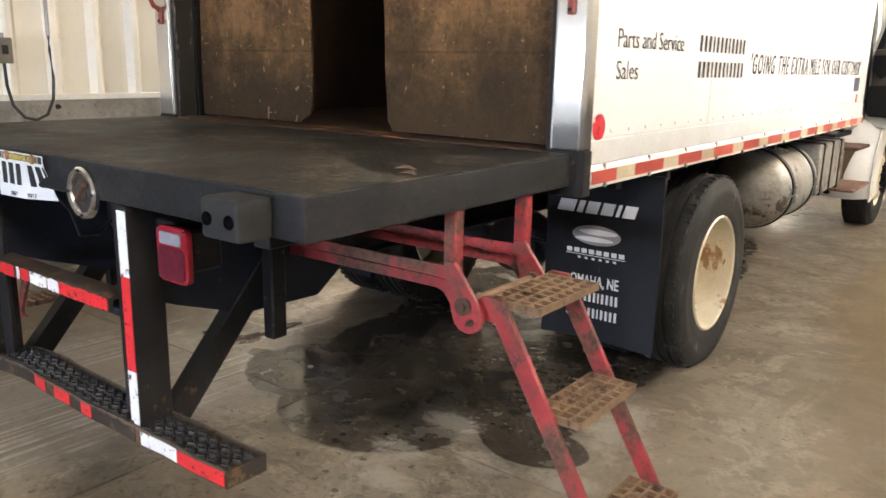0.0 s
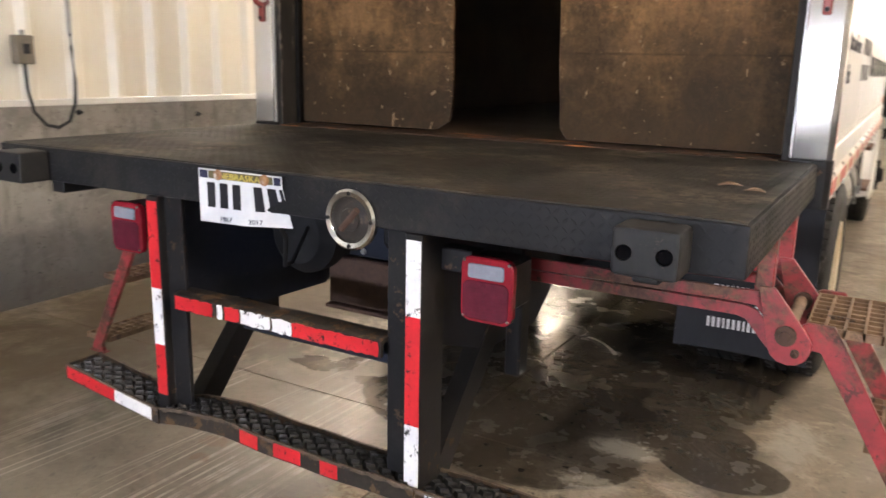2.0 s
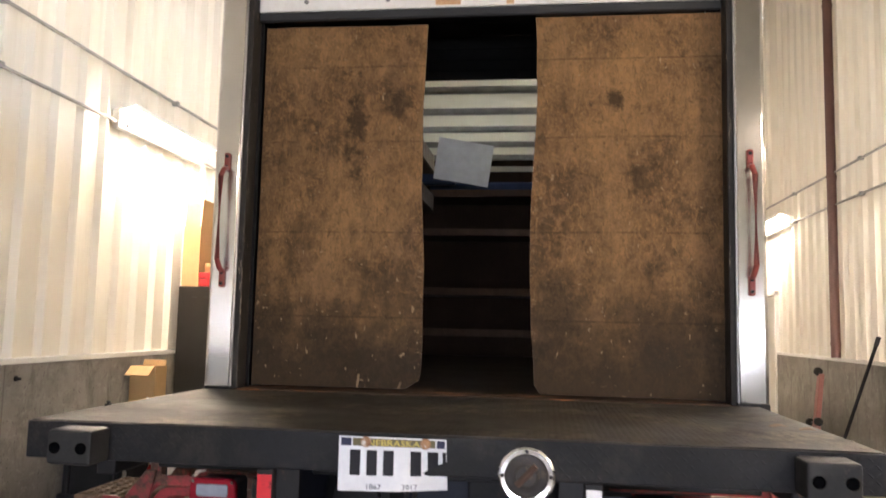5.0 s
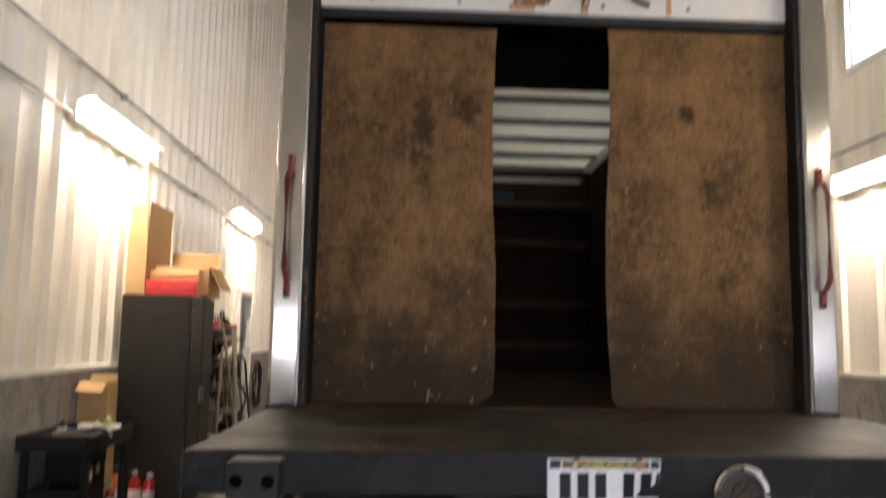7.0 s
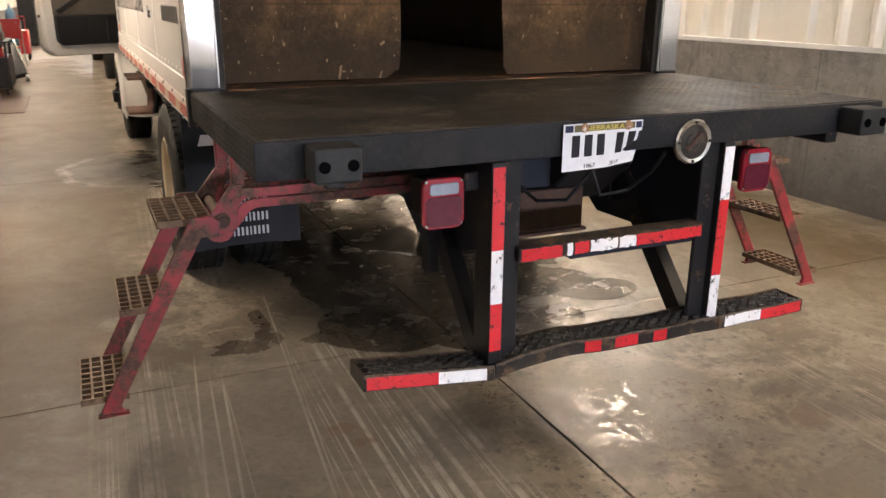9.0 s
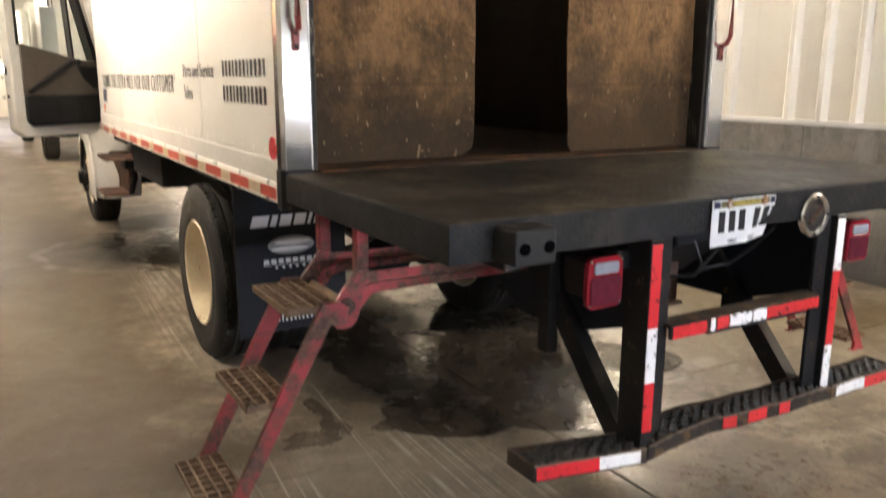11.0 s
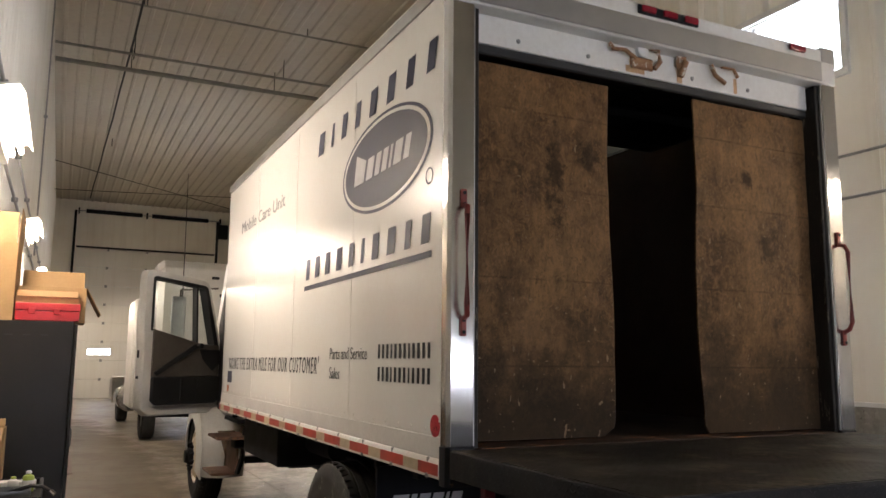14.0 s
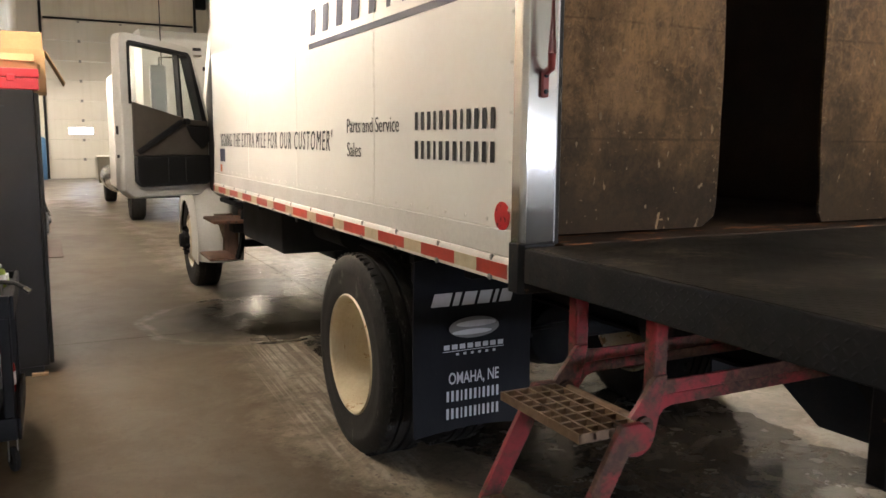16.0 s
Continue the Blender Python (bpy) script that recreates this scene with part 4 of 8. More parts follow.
for s in (-1, 1):
    side = [o for o in truck.children if o.name.startswith("side_panel")][0 if s < 0 else 1]

    def sign(name, y_far, y_near, z, geo, mat, lab):
        left = y_far if s < 0 else y_near
        pieces(name, on_side(s, left, z, geo), mat, side, lab)

    sign("letter", 4.56, 1.69, 1.525, text_geo("'GOING THE EXTRA MILE FOR OUR CUSTOMER'", 0.15, 2.87, 0.18, 0.0, 1.3), INK, "black italic letter of the slogan")
    # the far side lists its lines in the reading order seen there
    left_p, left_n = (1.47, 0.68) if s < 0 else (0.11, 0.93)
    pieces("letter", on_side(s, left_p, 1.615, text_geo("Parts and Service", 0.098, 0.63, 0, -0.001)), INK, side, "black lettering")
    pieces("letter", on_side(s, left_p, 1.502, text_geo("Sales", 0.098, 0.185, 0, -0.001)), INK, side, "black lettering")
    digits = [0.024] * 3 + [0.016] + [0.024] * 3 + [0.016] + [0.024] * 4
    for z in (1.620, 1.508):
        pieces("number_bar", on_side(s, left_n, z, fitted(digits, 0.070, 0.026, 0.625)), INK, side, "illegible number as dark bars")
    if s < 0:
        pieces("letter", on_side(s, 4.22, 2.76, text_geo("Mobile Care Unit", 0.15, 1.55)), GREY_PRINT, side, "thin grey lettering")
        L8 = [0.10, 0.04, 0.08, 0.07, 0.09, 0.09, 0.08, 0.08]
        pieces("name_bar", on_side(s, 1.84, 2.935, fitted(L8, 0.145, 0.14, 1.80, 0.2)), NAVY, side, "maker's name as slanted navy bars")
        L10 = [0.07, 0.08, 0.08, 0.09, 0.07, 0.04, 0.08, 0.09, 0.06, 0.08]
        pieces("name_bar", on_side(s, 2.04, 2.135, fitted(L10, 0.135, 0.11, 1.96, 0.12)), NAVY, side, "maker's name as navy bars")
        part("underline", on_side(s, 2.07, 2.066, Geo().box((0, 0, 0), (2.02, 0.03, 0.0008))), NAVY, side)
        for rx, ry, mt, up, lab in ((0.63, 0.262, NAVY, 0.0, "navy oval emblem"), (0.605, 0.245, WHITE_FRP, 0.0012, "white ring of the emblem"), (0.575, 0.226, NAVY, 0.0024, "navy field of the emblem")):
            g = oval(rx, ry)
            g.v = [(x, y, z + up) for x, y, z in g.v]
            part("emblem", on_side(s, 0.68, 2.645, g), mt, side, lab)
        g, w = bar_word([0.16, 0.10, 0.07, 0.07, 0.03, 0.10, 0.07], 0.115, 0.035, 0.35)
        g.v = [(x * 0.78 / w - 0.42, y * (1.5 if x < 0.2 else 1.0) - 0.06, z + 0.0036) for x, y, z in g.v]
        pieces("emblem_bar", on_side(s, 0.68, 2.645, g), PALE, side, "pale slanted bars in the emblem")
        ring = Geo()
        ring.lathe([(0.032, 0), (0.040, 0), (0.040, 0.0008), (0.032, 0.0008)], 24, closed=True)
        part("ring_mark", on_side(s, 0.085, 2.44, ring), NAVY, side)

# rear frame
JAMB_M = worn("grimy jamb steel", (0.012, 0.0105, 0.0095), (0.026, 0.022, 0.018), 6, (0.45, 0.7), chips=(0.16, 0.13, 0.10), chip_at=0.60, chip_scale=12, stretch=(2, 2, 0.4), Specular_IOR_Level=0.2)
TRACK_M = worn("greasy black track", (0.0055, 0.0055, 0.006), (0.011, 0.010, 0.0095), 7, (0.6, 0.85), chips=(0.05, 0.035, 0.022), chip_at=0.66, chip_scale=22, Specular_IOR_Level=0.1)
for s in (-1, 1):
    part("corner_post", Geo().prism([(s * 1.122, RY), (s * 1.228, RY), (s * 1.243, RY + 0.015), (s * 1.243, -0.064), (s * 1.205, -0.064), (s * 1.205, -0.02), (s * 1.122, -0.02)], 1.2605, 3.30, "z", 0.003), STEEL, truck, "polished steel corner post")
    part("post_shoe", Geo().prism([(s * 1.119, RY - 0.004), (s * 1.23, RY - 0.004), (s * 1.247, RY + 0.013), (s * 1.247, -0.060), (s * 1.119, -0.060)], 1.10, 1.26, "z", 0.003), BLACK_STEEL, truck, "dark post shoe")
    part("jamb_trim", Geo().box((s * 1.088, RY + 0.02, 1.25), (s * 1.121, -0.005, 3.19), 0.004), JAMB_M, truck, "grimy dark jamb trim")
    part("jamb_edge", Geo().box((s * 1.114, RY + 0.006, 1.262), (s * 1.1215, RY + 0.0195, 3.19), 0.002), ALU, truck, "thin dull aluminium edge strip")
    part("door_track", Geo().prism([(s * 1.10, -0.004), (s * 1.074, -0.004), (s * 1.074, 0.006), (s * 1.09, 0.006), (s * 1.09, 0.07), (s * 1.04, 0.07), (s * 1.04, 0.08), (s * 1.10, 0.08)], 1.25, 3.12, "z"), TRACK_M, truck, "black door track")
    # grab rail: short feet, then a bar set off the post
    rail = part("grab_rail", Geo().tube([(s * 1.175, RY - 0.004, 2.27), (s * 1.175, RY - 0.04, 2.26), (s * 1.183, RY - 0.054, 2.225), (s * 1.183, RY - 0.054, 1.84), (s * 1.175, RY - 0.04, 1.80), (s * 1.175, RY - 0.004, 1.785)], 0.0125, 10), HANDLE_RED, truck, "dark red grab rail")
    for z in (2.30, 1.755):
        bolts_r = []
        plate = Geo().box((s * 1.161, RY - 0.014, z - 0.042), (s * 1.189, RY - 0.001, z + 0.042), 0.005)
        for dz in (-0.025, 0.025):
            bolts_r.append(Geo().lathe([(0.009, 0), (0.007, 0.006), (0, 0.007)], 6, pose(s * 1.175, RY - 0.014, z + dz, 90, 0, 0)))
        foot = part("rail_foot", plate, HANDLE_RED, rail)
        for b in bolts_r:
            part("bolt_head", b, BLACK_STEEL, rail)

head = part("rear_header", Geo().prism([(RY, 3.195), (RY - 0.012, 3.20), (RY - 0.012, 3.325), (RY, 3.33), (RY, 3.40), (RY + 0.02, 3.415), (0.02, 3.415), (0.02, 3.195)], -1.225, 1.225, "x", 0.003), WHITE_PAINT, truck, "white rear header")
part("header_bar", Geo().box((-1.11, RY - 0.02, 3.205), (1.11, RY - 0.0125, 3.322), 0.004), ALU, head, "scuffed grey header bar")
for s in (-1, 1):
    part("corner_cap", Geo().box((s * 1.13, RY - 0.006, 3.3005), (s * 1.247, -0.02, 3.425), 0.012, seg=2), ALU, head, "dull corner cap")
for x in (-0.93, 0.93):
    part("marker_lamp", Geo().box((x - 0.06, RY - 0.022, 3.352), (x + 0.06, RY - 0.001, 3.388), 0.008, seg=2), LENS_RED, head, "red marker lamp")
bar = part("lamp_bar", Geo().box((-0.20, RY - 0.012, 3.345), (0.20, RY - 0.001, 3.396), 0.005), BLACK_STEEL, head, "black lamp bar")
for x in (-0.14, 0.0, 0.14):
    part("marker_lamp", Geo().box((x - 0.045, RY - 0.03, 3.352), (x + 0.045, RY - 0.0125, 3.388), 0.008, seg=2), LENS_RED, bar, "red marker lamp")

# rolled-up door: its last panel hangs below the header, with rusty latches
roll = part("roll_door", Geo().box((-1.085, -0.055, 3.055), (1.085, -0.02, 3.25), 0.004), WHITE_PAINT, truck, "white bottom panel of the rolled-up door")
part("door_seal", Geo().box((-1.085, -0.05, 3.01), (1.085, -0.022, 3.0545), 0.006), DARK_RUBBER, roll, "black bottom seal")
LATCH_RUST = worn("rusty latch steel", (0.30, 0.16, 0.07), (0.20, 0.09, 0.04), 20, (0.6, 0.85), chips=(0.55, 0.50, 0.42), chip_at=0.56, chip_scale=25)
RUN_RUST = worn("rust run", (0.42, 0.22, 0.09), (0.52, 0.36, 0.20), 20, (0.6, 0.8))
lg = Geo().tube([(-0.33, -0.07, 3.19), (-0.31, -0.075, 3.16), (-0.24, -0.08, 3.165), (-0.17, -0.075, 3.135)], 0.011, 8).box((-0.20, -0.075, 3.085), (-0.05, -0.055, 3.15), 0.01)
lg.tube([(-0.05, -0.075, 3.10), (-0.02, -0.085, 3.14), (-0.03, -0.085, 3.19), (-0.08, -0.08, 3.205)], 0.014, 8)
part("latch", lg, LATCH_RUST, roll, "rusty latch")
part("keeper", Geo().lathe([(0.036, 0), (0.034, 0.02), (0.02, 0.028), (0, 0.028)], 16, pose(-0.12, -0.056, 3.185, 90, 0, 0)), WHITE_PAINT, roll)
part("latch", Geo().box((0.10, -0.085, 3.13), (0.17, -0.055, 3.22), 0.012).rod((0.13, -0.07, 3.09), (0.15, -0.09, 3.17), 0.016), LATCH_RUST, roll, "rusty latch")
part("latch", Geo().tube([(0.34, -0.075, 3.19), (0.36, -0.08, 3.135), (0.43, -0.08, 3.10)], 0.012, 8).tube([(0.42, -0.07, 3.195), (0.50, -0.075, 3.195), (0.53, -0.075, 3.15)], 0.010, 8), LATCH_RUST, roll, "rusty latch")
pieces("rust_run", Geo().box((0.115, -0.0562, 3.06), (0.15, -0.0555, 3.14)).box((0.515, -0.0562, 3.065), (0.54, -0.0555, 3.15)).box((-0.22, -0.0562, 3.065), (-0.10, -0.0555, 3.10)), RUN_RUST, roll, "orange rust runs")
for x in (-0.85, -0.45, 0.22, 0.62):
    part("bolt_head", Geo().lathe([(0.012, 0), (0.010, 0.006), (0, 0.008)], 8, pose(x, -0.055, 3.10, 90, 0, 0)), GALV, roll)
# the rolled slats behind it, under the roof
sl = Geo()
for k in range(6):
    sl.box((-1.06, 0.06 + k * 0.20, 3.095 + 0.004 * k), (1.06, 0.06 + k * 0.20 + 0.19, 3.125 + 0.004 * k), 0.004)
part("door_slats", sl, DARK_RUBBER, roll, "dark rolled-up door slats")


def curtain(x0, x1, wob, ph, yc):
    """A stiff hanging sheet with worn, wavy edges and rounded lower corners."""
    def fn(u, v):
        z = 1.262 + (3.005 - 1.262) * v
        lo, hi = x0, x1
        lo += wob * 0.012 * math.sin(7 * v + ph) * (x0 > 0) + 0.006 * noise.noise((3.1 * ph, 9 * v, 0)) * (x0 > 0)
        hi += 0.012 * math.sin(6 * v + ph) * (x1 < 0) + 0.006 * noise.noise((2.7, 9 * v, ph)) * (x1 < 0)
        r = 0.07
        if z - 1.262 < r:
            q = r - math.sqrt(max(0, r * r - (r - (z - 1.262)) ** 2))
            if x1 < 0:
                hi -= q
            if x0 > 0:
                lo += 0.45 * q
        x = lo + (hi - lo) * u
        bulge = 0.022 * math.sin(math.pi * u) * math.sin(math.pi * min(1, 1.2 * v)) + 0.008 * noise.noise((4 * x, 3 * z, ph))
        return (x, yc - bulge, z)
    return Geo().sheet(28, 44, fn, (0, 0.012, 0))


part("curtain", curtain(-1.072, -0.268, 1, 0.4, 0.03), CURTAIN, truck, "stiff grimy brown curtain panel", angle=60)
part("curtain", curtain(0.248, 1.095, 1, 2.1, -0.018), CURTAIN, truck, "stiff grimy brown curtain panel", angle=60)

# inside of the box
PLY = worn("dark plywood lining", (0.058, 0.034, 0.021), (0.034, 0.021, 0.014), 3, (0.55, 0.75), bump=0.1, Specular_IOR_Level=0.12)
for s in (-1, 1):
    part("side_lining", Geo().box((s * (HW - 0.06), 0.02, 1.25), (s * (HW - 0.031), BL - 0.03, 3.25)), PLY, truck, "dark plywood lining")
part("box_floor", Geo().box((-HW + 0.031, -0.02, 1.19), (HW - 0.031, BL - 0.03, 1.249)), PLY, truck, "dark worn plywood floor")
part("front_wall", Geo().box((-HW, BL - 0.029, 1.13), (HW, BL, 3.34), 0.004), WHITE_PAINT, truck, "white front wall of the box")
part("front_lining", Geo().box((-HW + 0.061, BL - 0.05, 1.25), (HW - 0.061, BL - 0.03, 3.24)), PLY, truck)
kk = Nodes("translucent roof skin")
tb = kk.n("BsdfTranslucent")
tb.inputs[0].default_value = (0.93, 0.93, 0.84, 1)
db = kk.n("BsdfDiffuse")
db.inputs[0].default_value = (0.75, 0.74, 0.66, 1)
ms = kk.n("MixShader")
ms.inputs[0].default_value = 0.36
kk.link(tb.outputs[0], ms.inputs[1])
kk.link(db.outputs[0], ms.inputs[2])
kk.link(ms.outputs[0], kk.t.nodes["Material Output"].inputs[0])
ROOF_M = kk.mat
part("roof", Geo().box((-HW + 0.03, 0.021, 3.386), (HW - 0.03, BL, 3.392)), ROOF_M, truck, "translucent white roof skin")
for k in range(8):
    y = 0.45 + k * 0.60
    part("roof_bow", Geo().box((-HW + 0.061, y - 0.025, 3.335), (HW - 0.061, y + 0.025, 3.385), 0.004), GALV, truck)
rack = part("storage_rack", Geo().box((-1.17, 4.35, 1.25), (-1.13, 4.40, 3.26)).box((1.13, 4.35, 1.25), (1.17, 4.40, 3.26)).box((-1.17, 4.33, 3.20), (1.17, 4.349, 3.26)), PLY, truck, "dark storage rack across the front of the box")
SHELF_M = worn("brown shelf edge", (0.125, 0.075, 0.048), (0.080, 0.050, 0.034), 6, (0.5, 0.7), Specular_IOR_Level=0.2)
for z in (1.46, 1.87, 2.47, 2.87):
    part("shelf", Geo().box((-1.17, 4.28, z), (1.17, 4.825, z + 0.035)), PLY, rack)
    part("shelf_lip", Geo().box((-1.17, 4.262, z), (1.17, 4.279, z + 0.075), 0.003), SHELF_M, rack, "brown shelf lip")

# shelves along the inside with pale label strips, and a sheet of paper hung from the roof
LABEL_STRIP = worn("faded shelf labels", (0.62, 0.58, 0.55), (0.42, 0.30, 0.25), 9, (0.5, 0.7))
BLUE_TUB = plain("dark blue tub plastic", (0.012, 0.03, 0.10), 0.5)
for z in (2.70, 3.09):
    shelf = part("side_shelf", Geo().box((-1.17, 2.70, z - 0.03), (-0.80, 4.02, z), 0.004), PLY, truck, "dark side shelf")
    part("label_strip", Geo().box((-0.799, 2.74, z - 0.012), (-0.793, 3.98, z + 0.135), 0.002), LABEL_STRIP, shelf, "faded white label strip")
part("parts_tub", Geo().box((-1.10, 4.30, 3.0), (-0.62, 4.36, 3.16), 0.01).box((-0.9, 4.40, 2.91), (0.4, 4.7, 3.05), 0.02), BLUE_TUB, truck, "dark blue parts tubs")
part("paper_sheet", Geo().sheet(8, 6, lambda u, v: (-0.72 + 0.50 * u + 0.05 * v, 3.42 - 0.015 * math.sin(3 * u + 2 * v), 2.90 - 0.085 * u + 0.385 * v), (0, 0.002, 0)), plain("white paper sheet", (0.74, 0.76, 0.80), 0.6), truck, "white paper sheet hanging from the roof", angle=60)
# rear deck
LITTER_M = plain("dirty pale paper", (0.55, 0.52, 0.47), 0.6)
DEBRIS = plain("torn brown paper", (0.13, 0.085, 0.055), 0.8)
deck = part("deck", Geo().box((-1.236, -1.372, 1.137), (1.206, RY - 0.006, 1.247), 0.006, seg=2), DECK_SIDE, truck, "black steel rear deck")
part("deck_plate", Geo().sheet(40, 24, lambda u, v: (-1.226 + 2.422 * u, -1.362 + 1.222 * v, 1.250 + 0.0025 * noise.noise((6 * u, 4 * v, 1))), (0, 0, -0.004)), DECK_M, deck, "worn black tread plate", angle=60)


def lug_field(n_u, n_v, place):
    """Raised lugs in a crossing pattern; place(i, j, a, b, h) gives a point a, b off the middle of lug i, j."""
    g = Geo()
    for i in range(n_u):
        for j in range(n_v):
            d = 1 if (i + j) % 2 else -1
            ring = []
            for ln, wd, h in ((0.0105, 0.0036, 0.0), (0.0085, 0.0022, 0.0004)):
                for p, q in ((-ln, 0), (0, -wd), (ln, 0), (0, wd)):
                    ring.append(place(i, j, 0.707 * (p - d * q), 0.707 * (d * p + q), h))
            g.add(ring, [(0, 1, 5, 4), (1, 2, 6, 5), (2, 3, 7, 6), (3, 0, 4, 7), (4, 5, 6, 7)])
    return g


PITCH = 0.0205
tagged(part("tread_texture", lug_field(117, 58, lambda i, j, a, b, h: (-1.215 + PITCH * i + a, -1.352 + PITCH * j + b, 1.2505 + h)), DECK_M, deck, "raised lugs of the tread plate", angle=20), kind="stuff")
tagged(part("tread_texture", lug_field(118, 5, lambda i, j, a, b, h: (-1.222 + PITCH * i + a, -1.3722 - 1.5 * h, 1.151 + PITCH * j + b)), DECK_SIDE, deck, angle=20), kind="stuff")
for s, xe in ((-1, -1.2362), (1, 1.2062)):
    tagged(part("tread_texture", lug_field(59, 5, lambda i, j, a, b, h: (xe + s * 1.5 * h, -1.355 + PITCH * i + a, 1.151 + PITCH * j + b)), DECK_SIDE, deck, angle=20), kind="stuff")
# torn paper left on the deck
for px, py, ang, ln in ((1.07, -0.86, 20, 0.060), (1.14, -0.93, -8, 0.050)):
    ca, sa = math.cos(radians(ang)), math.sin(radians(ang))
    tagged(built("paper_scrap", Geo().sheet(8, 3, lambda u, v: (px + ln * (u - 0.5) * ca - 0.022 * (v - 0.5) * (1 - 0.6 * u) * sa, py + ln * (u - 0.5) * sa + 0.022 * (v - 0.5) * (1 - 0.6 * u) * ca, 1.2528 + 0.008 * math.sin(math.pi * u) * (0.3 + 0.7 * v)), (0, 0, 0.0012)), DEBRIS, "torn brown paper scrap on the deck", "scrap", "", 60), group="scraps on the deck")
built("paper_strip", Geo().sheet(10, 2, lambda u, v: (-0.02 + 0.23 * u + 0.018 * v, 1.27 - 0.20 * u + 0.03 * math.sin(3 * u) + 0.022 * v, 0.002 + 0.010 * math.sin(math.pi * u) * (1 - v)), (0, 0, 0.001)), LITTER_M, "curled pale paper strip on the wet floor", "litter", "", 60)
part("sill_plate", Geo().box((-1.085, RY - 0.005, 1.235), (1.085, 0.05, 1.2535), 0.003), worn("rusty threshold steel", (0.050, 0.028, 0.017), (0.024, 0.017, 0.012), 5, (0.6, 0.8), chips=(0.26, 0.105, 0.040), chip_at=0.53, chip_scale=6, stretch=(0.6, 3, 3), Specular_IOR_Level=0.2), truck, "rusty threshold plate")
# near-black for flat discs that stand for the shade inside bolt holes
HOLE_SHADE = plain("painted hole shade", (0.003, 0.003, 0.0035), 0.9, Specular_IOR_Level=0.0)
BLOCK_M = worn("scuffed grey black casting", (0.024, 0.0235, 0.023), (0.017, 0.017, 0.018), 9, (0.4, 0.65), chips=(0.05, 0.042, 0.034), chip_at=0.66, Specular_IOR_Level=0.16)
for s in (-1, 1):
    cx = 1.033
    blk = part("bumper_block", Geo().box((s * cx - 0.068, -1.478, 1.138), (s * cx + 0.068, -1.3725, 1.238), 0.012, seg=2), BLOCK_M, deck, "black bumper block")
    for dx in (-0.040, 0.040):
        part("bolt_hole", Geo().lathe([(0.0165, 0.0), (0.0165, 0.003), (0.014, 0.003), (0.013, -0.004), (0.0, -0.004)], 18, pose(s * cx + dx, -1.4795, 1.187, 90, 0, 0)), HOLE_SHADE, blk)
ring = part("lamp_ring", Geo().lathe([(0.078, 0.0), (0.078, 0.012), (0.072, 0.018), (0.060, 0.016), (0.055, 0.008), (0.055, 0.0)], 36, pose(0.262, -1.373, 1.152, 90, 0, 0)), CHROME, deck, "chrome lamp ring")
# the cup is shallow; the shade of its hollow is in the colour
part("lamp_cup", Geo().lathe([(0.056, 0.004), (0.050, 0.003), (0.03, 0.010), (0.028, 0.014), (0, 0.015)], 28, pose(0.262, -1.373, 1.152, 90, 0, 0)), worn("grimy socket with painted shade", (0.030, 0.023, 0.018), (0.016, 0.013, 0.011), 20, (0.4, 0.6), chips=(0.07, 0.05, 0.035), chip_at=0.56, chip_scale=30, Specular_IOR_Level=0.3), ring, "grimy lamp socket, its hollow painted dark")
part("lamp_prong", Geo().rod((0.235, -1.386, 1.125), (0.288, -1.39, 1.18), 0.009, 8), RUST_PLATE, ring, "bent lamp prong")
for a in (0, 90, 180, 270):
    part("screw", Geo().lathe([(0.006, 0), (0.004, 0.004), (0, 0.004)], 8, pose(0.262 + 0.067 * math.cos(radians(a)), -1.39, 1.152 + 0.067 * math.sin(radians(a)), 90, 0, 0)), BLACK_STEEL, ring)


# registration plate, its lower right corner bent back
def plate_at(x, z, d=0.0):
    u, v = (x + 0.268) / 0.307, (z - 1.088) / 0.152
    bend = 0.05 * max(0, u - 0.55) * max(0, 0.8 - v) * 2.2
    return (x, -1.384 + bend - d, z + 0.012 * u * (1 - v) * 0.6)


PLATE_M = worn("white plate enamel", (0.72, 0.73, 0.74), (0.62, 0.63, 0.66), 14, (0.25, 0.4), bump=0.05)
GOLD = plain("gold print", (0.52, 0.40, 0.07), 0.5)
PLATE_BAND = plain("dark olive print", (0.11, 0.09, 0.03), 0.5)
pl = part("licence_plate", Geo().sheet(16, 8, lambda u, v: plate_at(-0.268 + 0.307 * u, 1.088 + 0.152 * v), (0, 0.0015, 0)), PLATE_M, deck, "bent white registration plate", angle=60)


def plate_bar(x0, x1, z0, z1, mat, lab=""):
    part("plate_bar", Geo().sheet(3, 3, lambda u, v: plate_at(x0 + (x1 - x0) * u, z0 + (z1 - z0) * v, 0.0012), (0, 0.0008, 0)), mat, pl, lab)


plate_bar(-0.228, 0.008, 1.214, 1.236, PLATE_BAND, "dark olive band")
g = text_geo("NEBRASKA", 0.024, 0.15)
g.v = [(plate_at(-0.185 + x, 1.216 + y)[0], plate_at(-0.185 + x, 1.216 + y)[1] - 0.0026 - z, 1.2165 + y) for x, y, z in g.v]
part("plate_text", g, GOLD, pl, "state name in gold print")
for body, x0 in (("1867", -0.185), ("2017", -0.085)):
    g = text_geo(body, 0.020, 0.042)
    g.v = [(plate_at(x0 + x, 1.094 + y)[0], plate_at(x0 + x, 1.094 + y)[1] - 0.0022 - z, plate_at(x0 + x, 1.094 + y)[2]) for x, y, z in g.v]
    part("plate_text", g, NAVY, pl, "small printed year")
plate_bar(-0.262, -0.232, 1.214, 1.236, NAVY)
plate_bar(0.012, 0.035, 1.214, 1.236, NAVY)
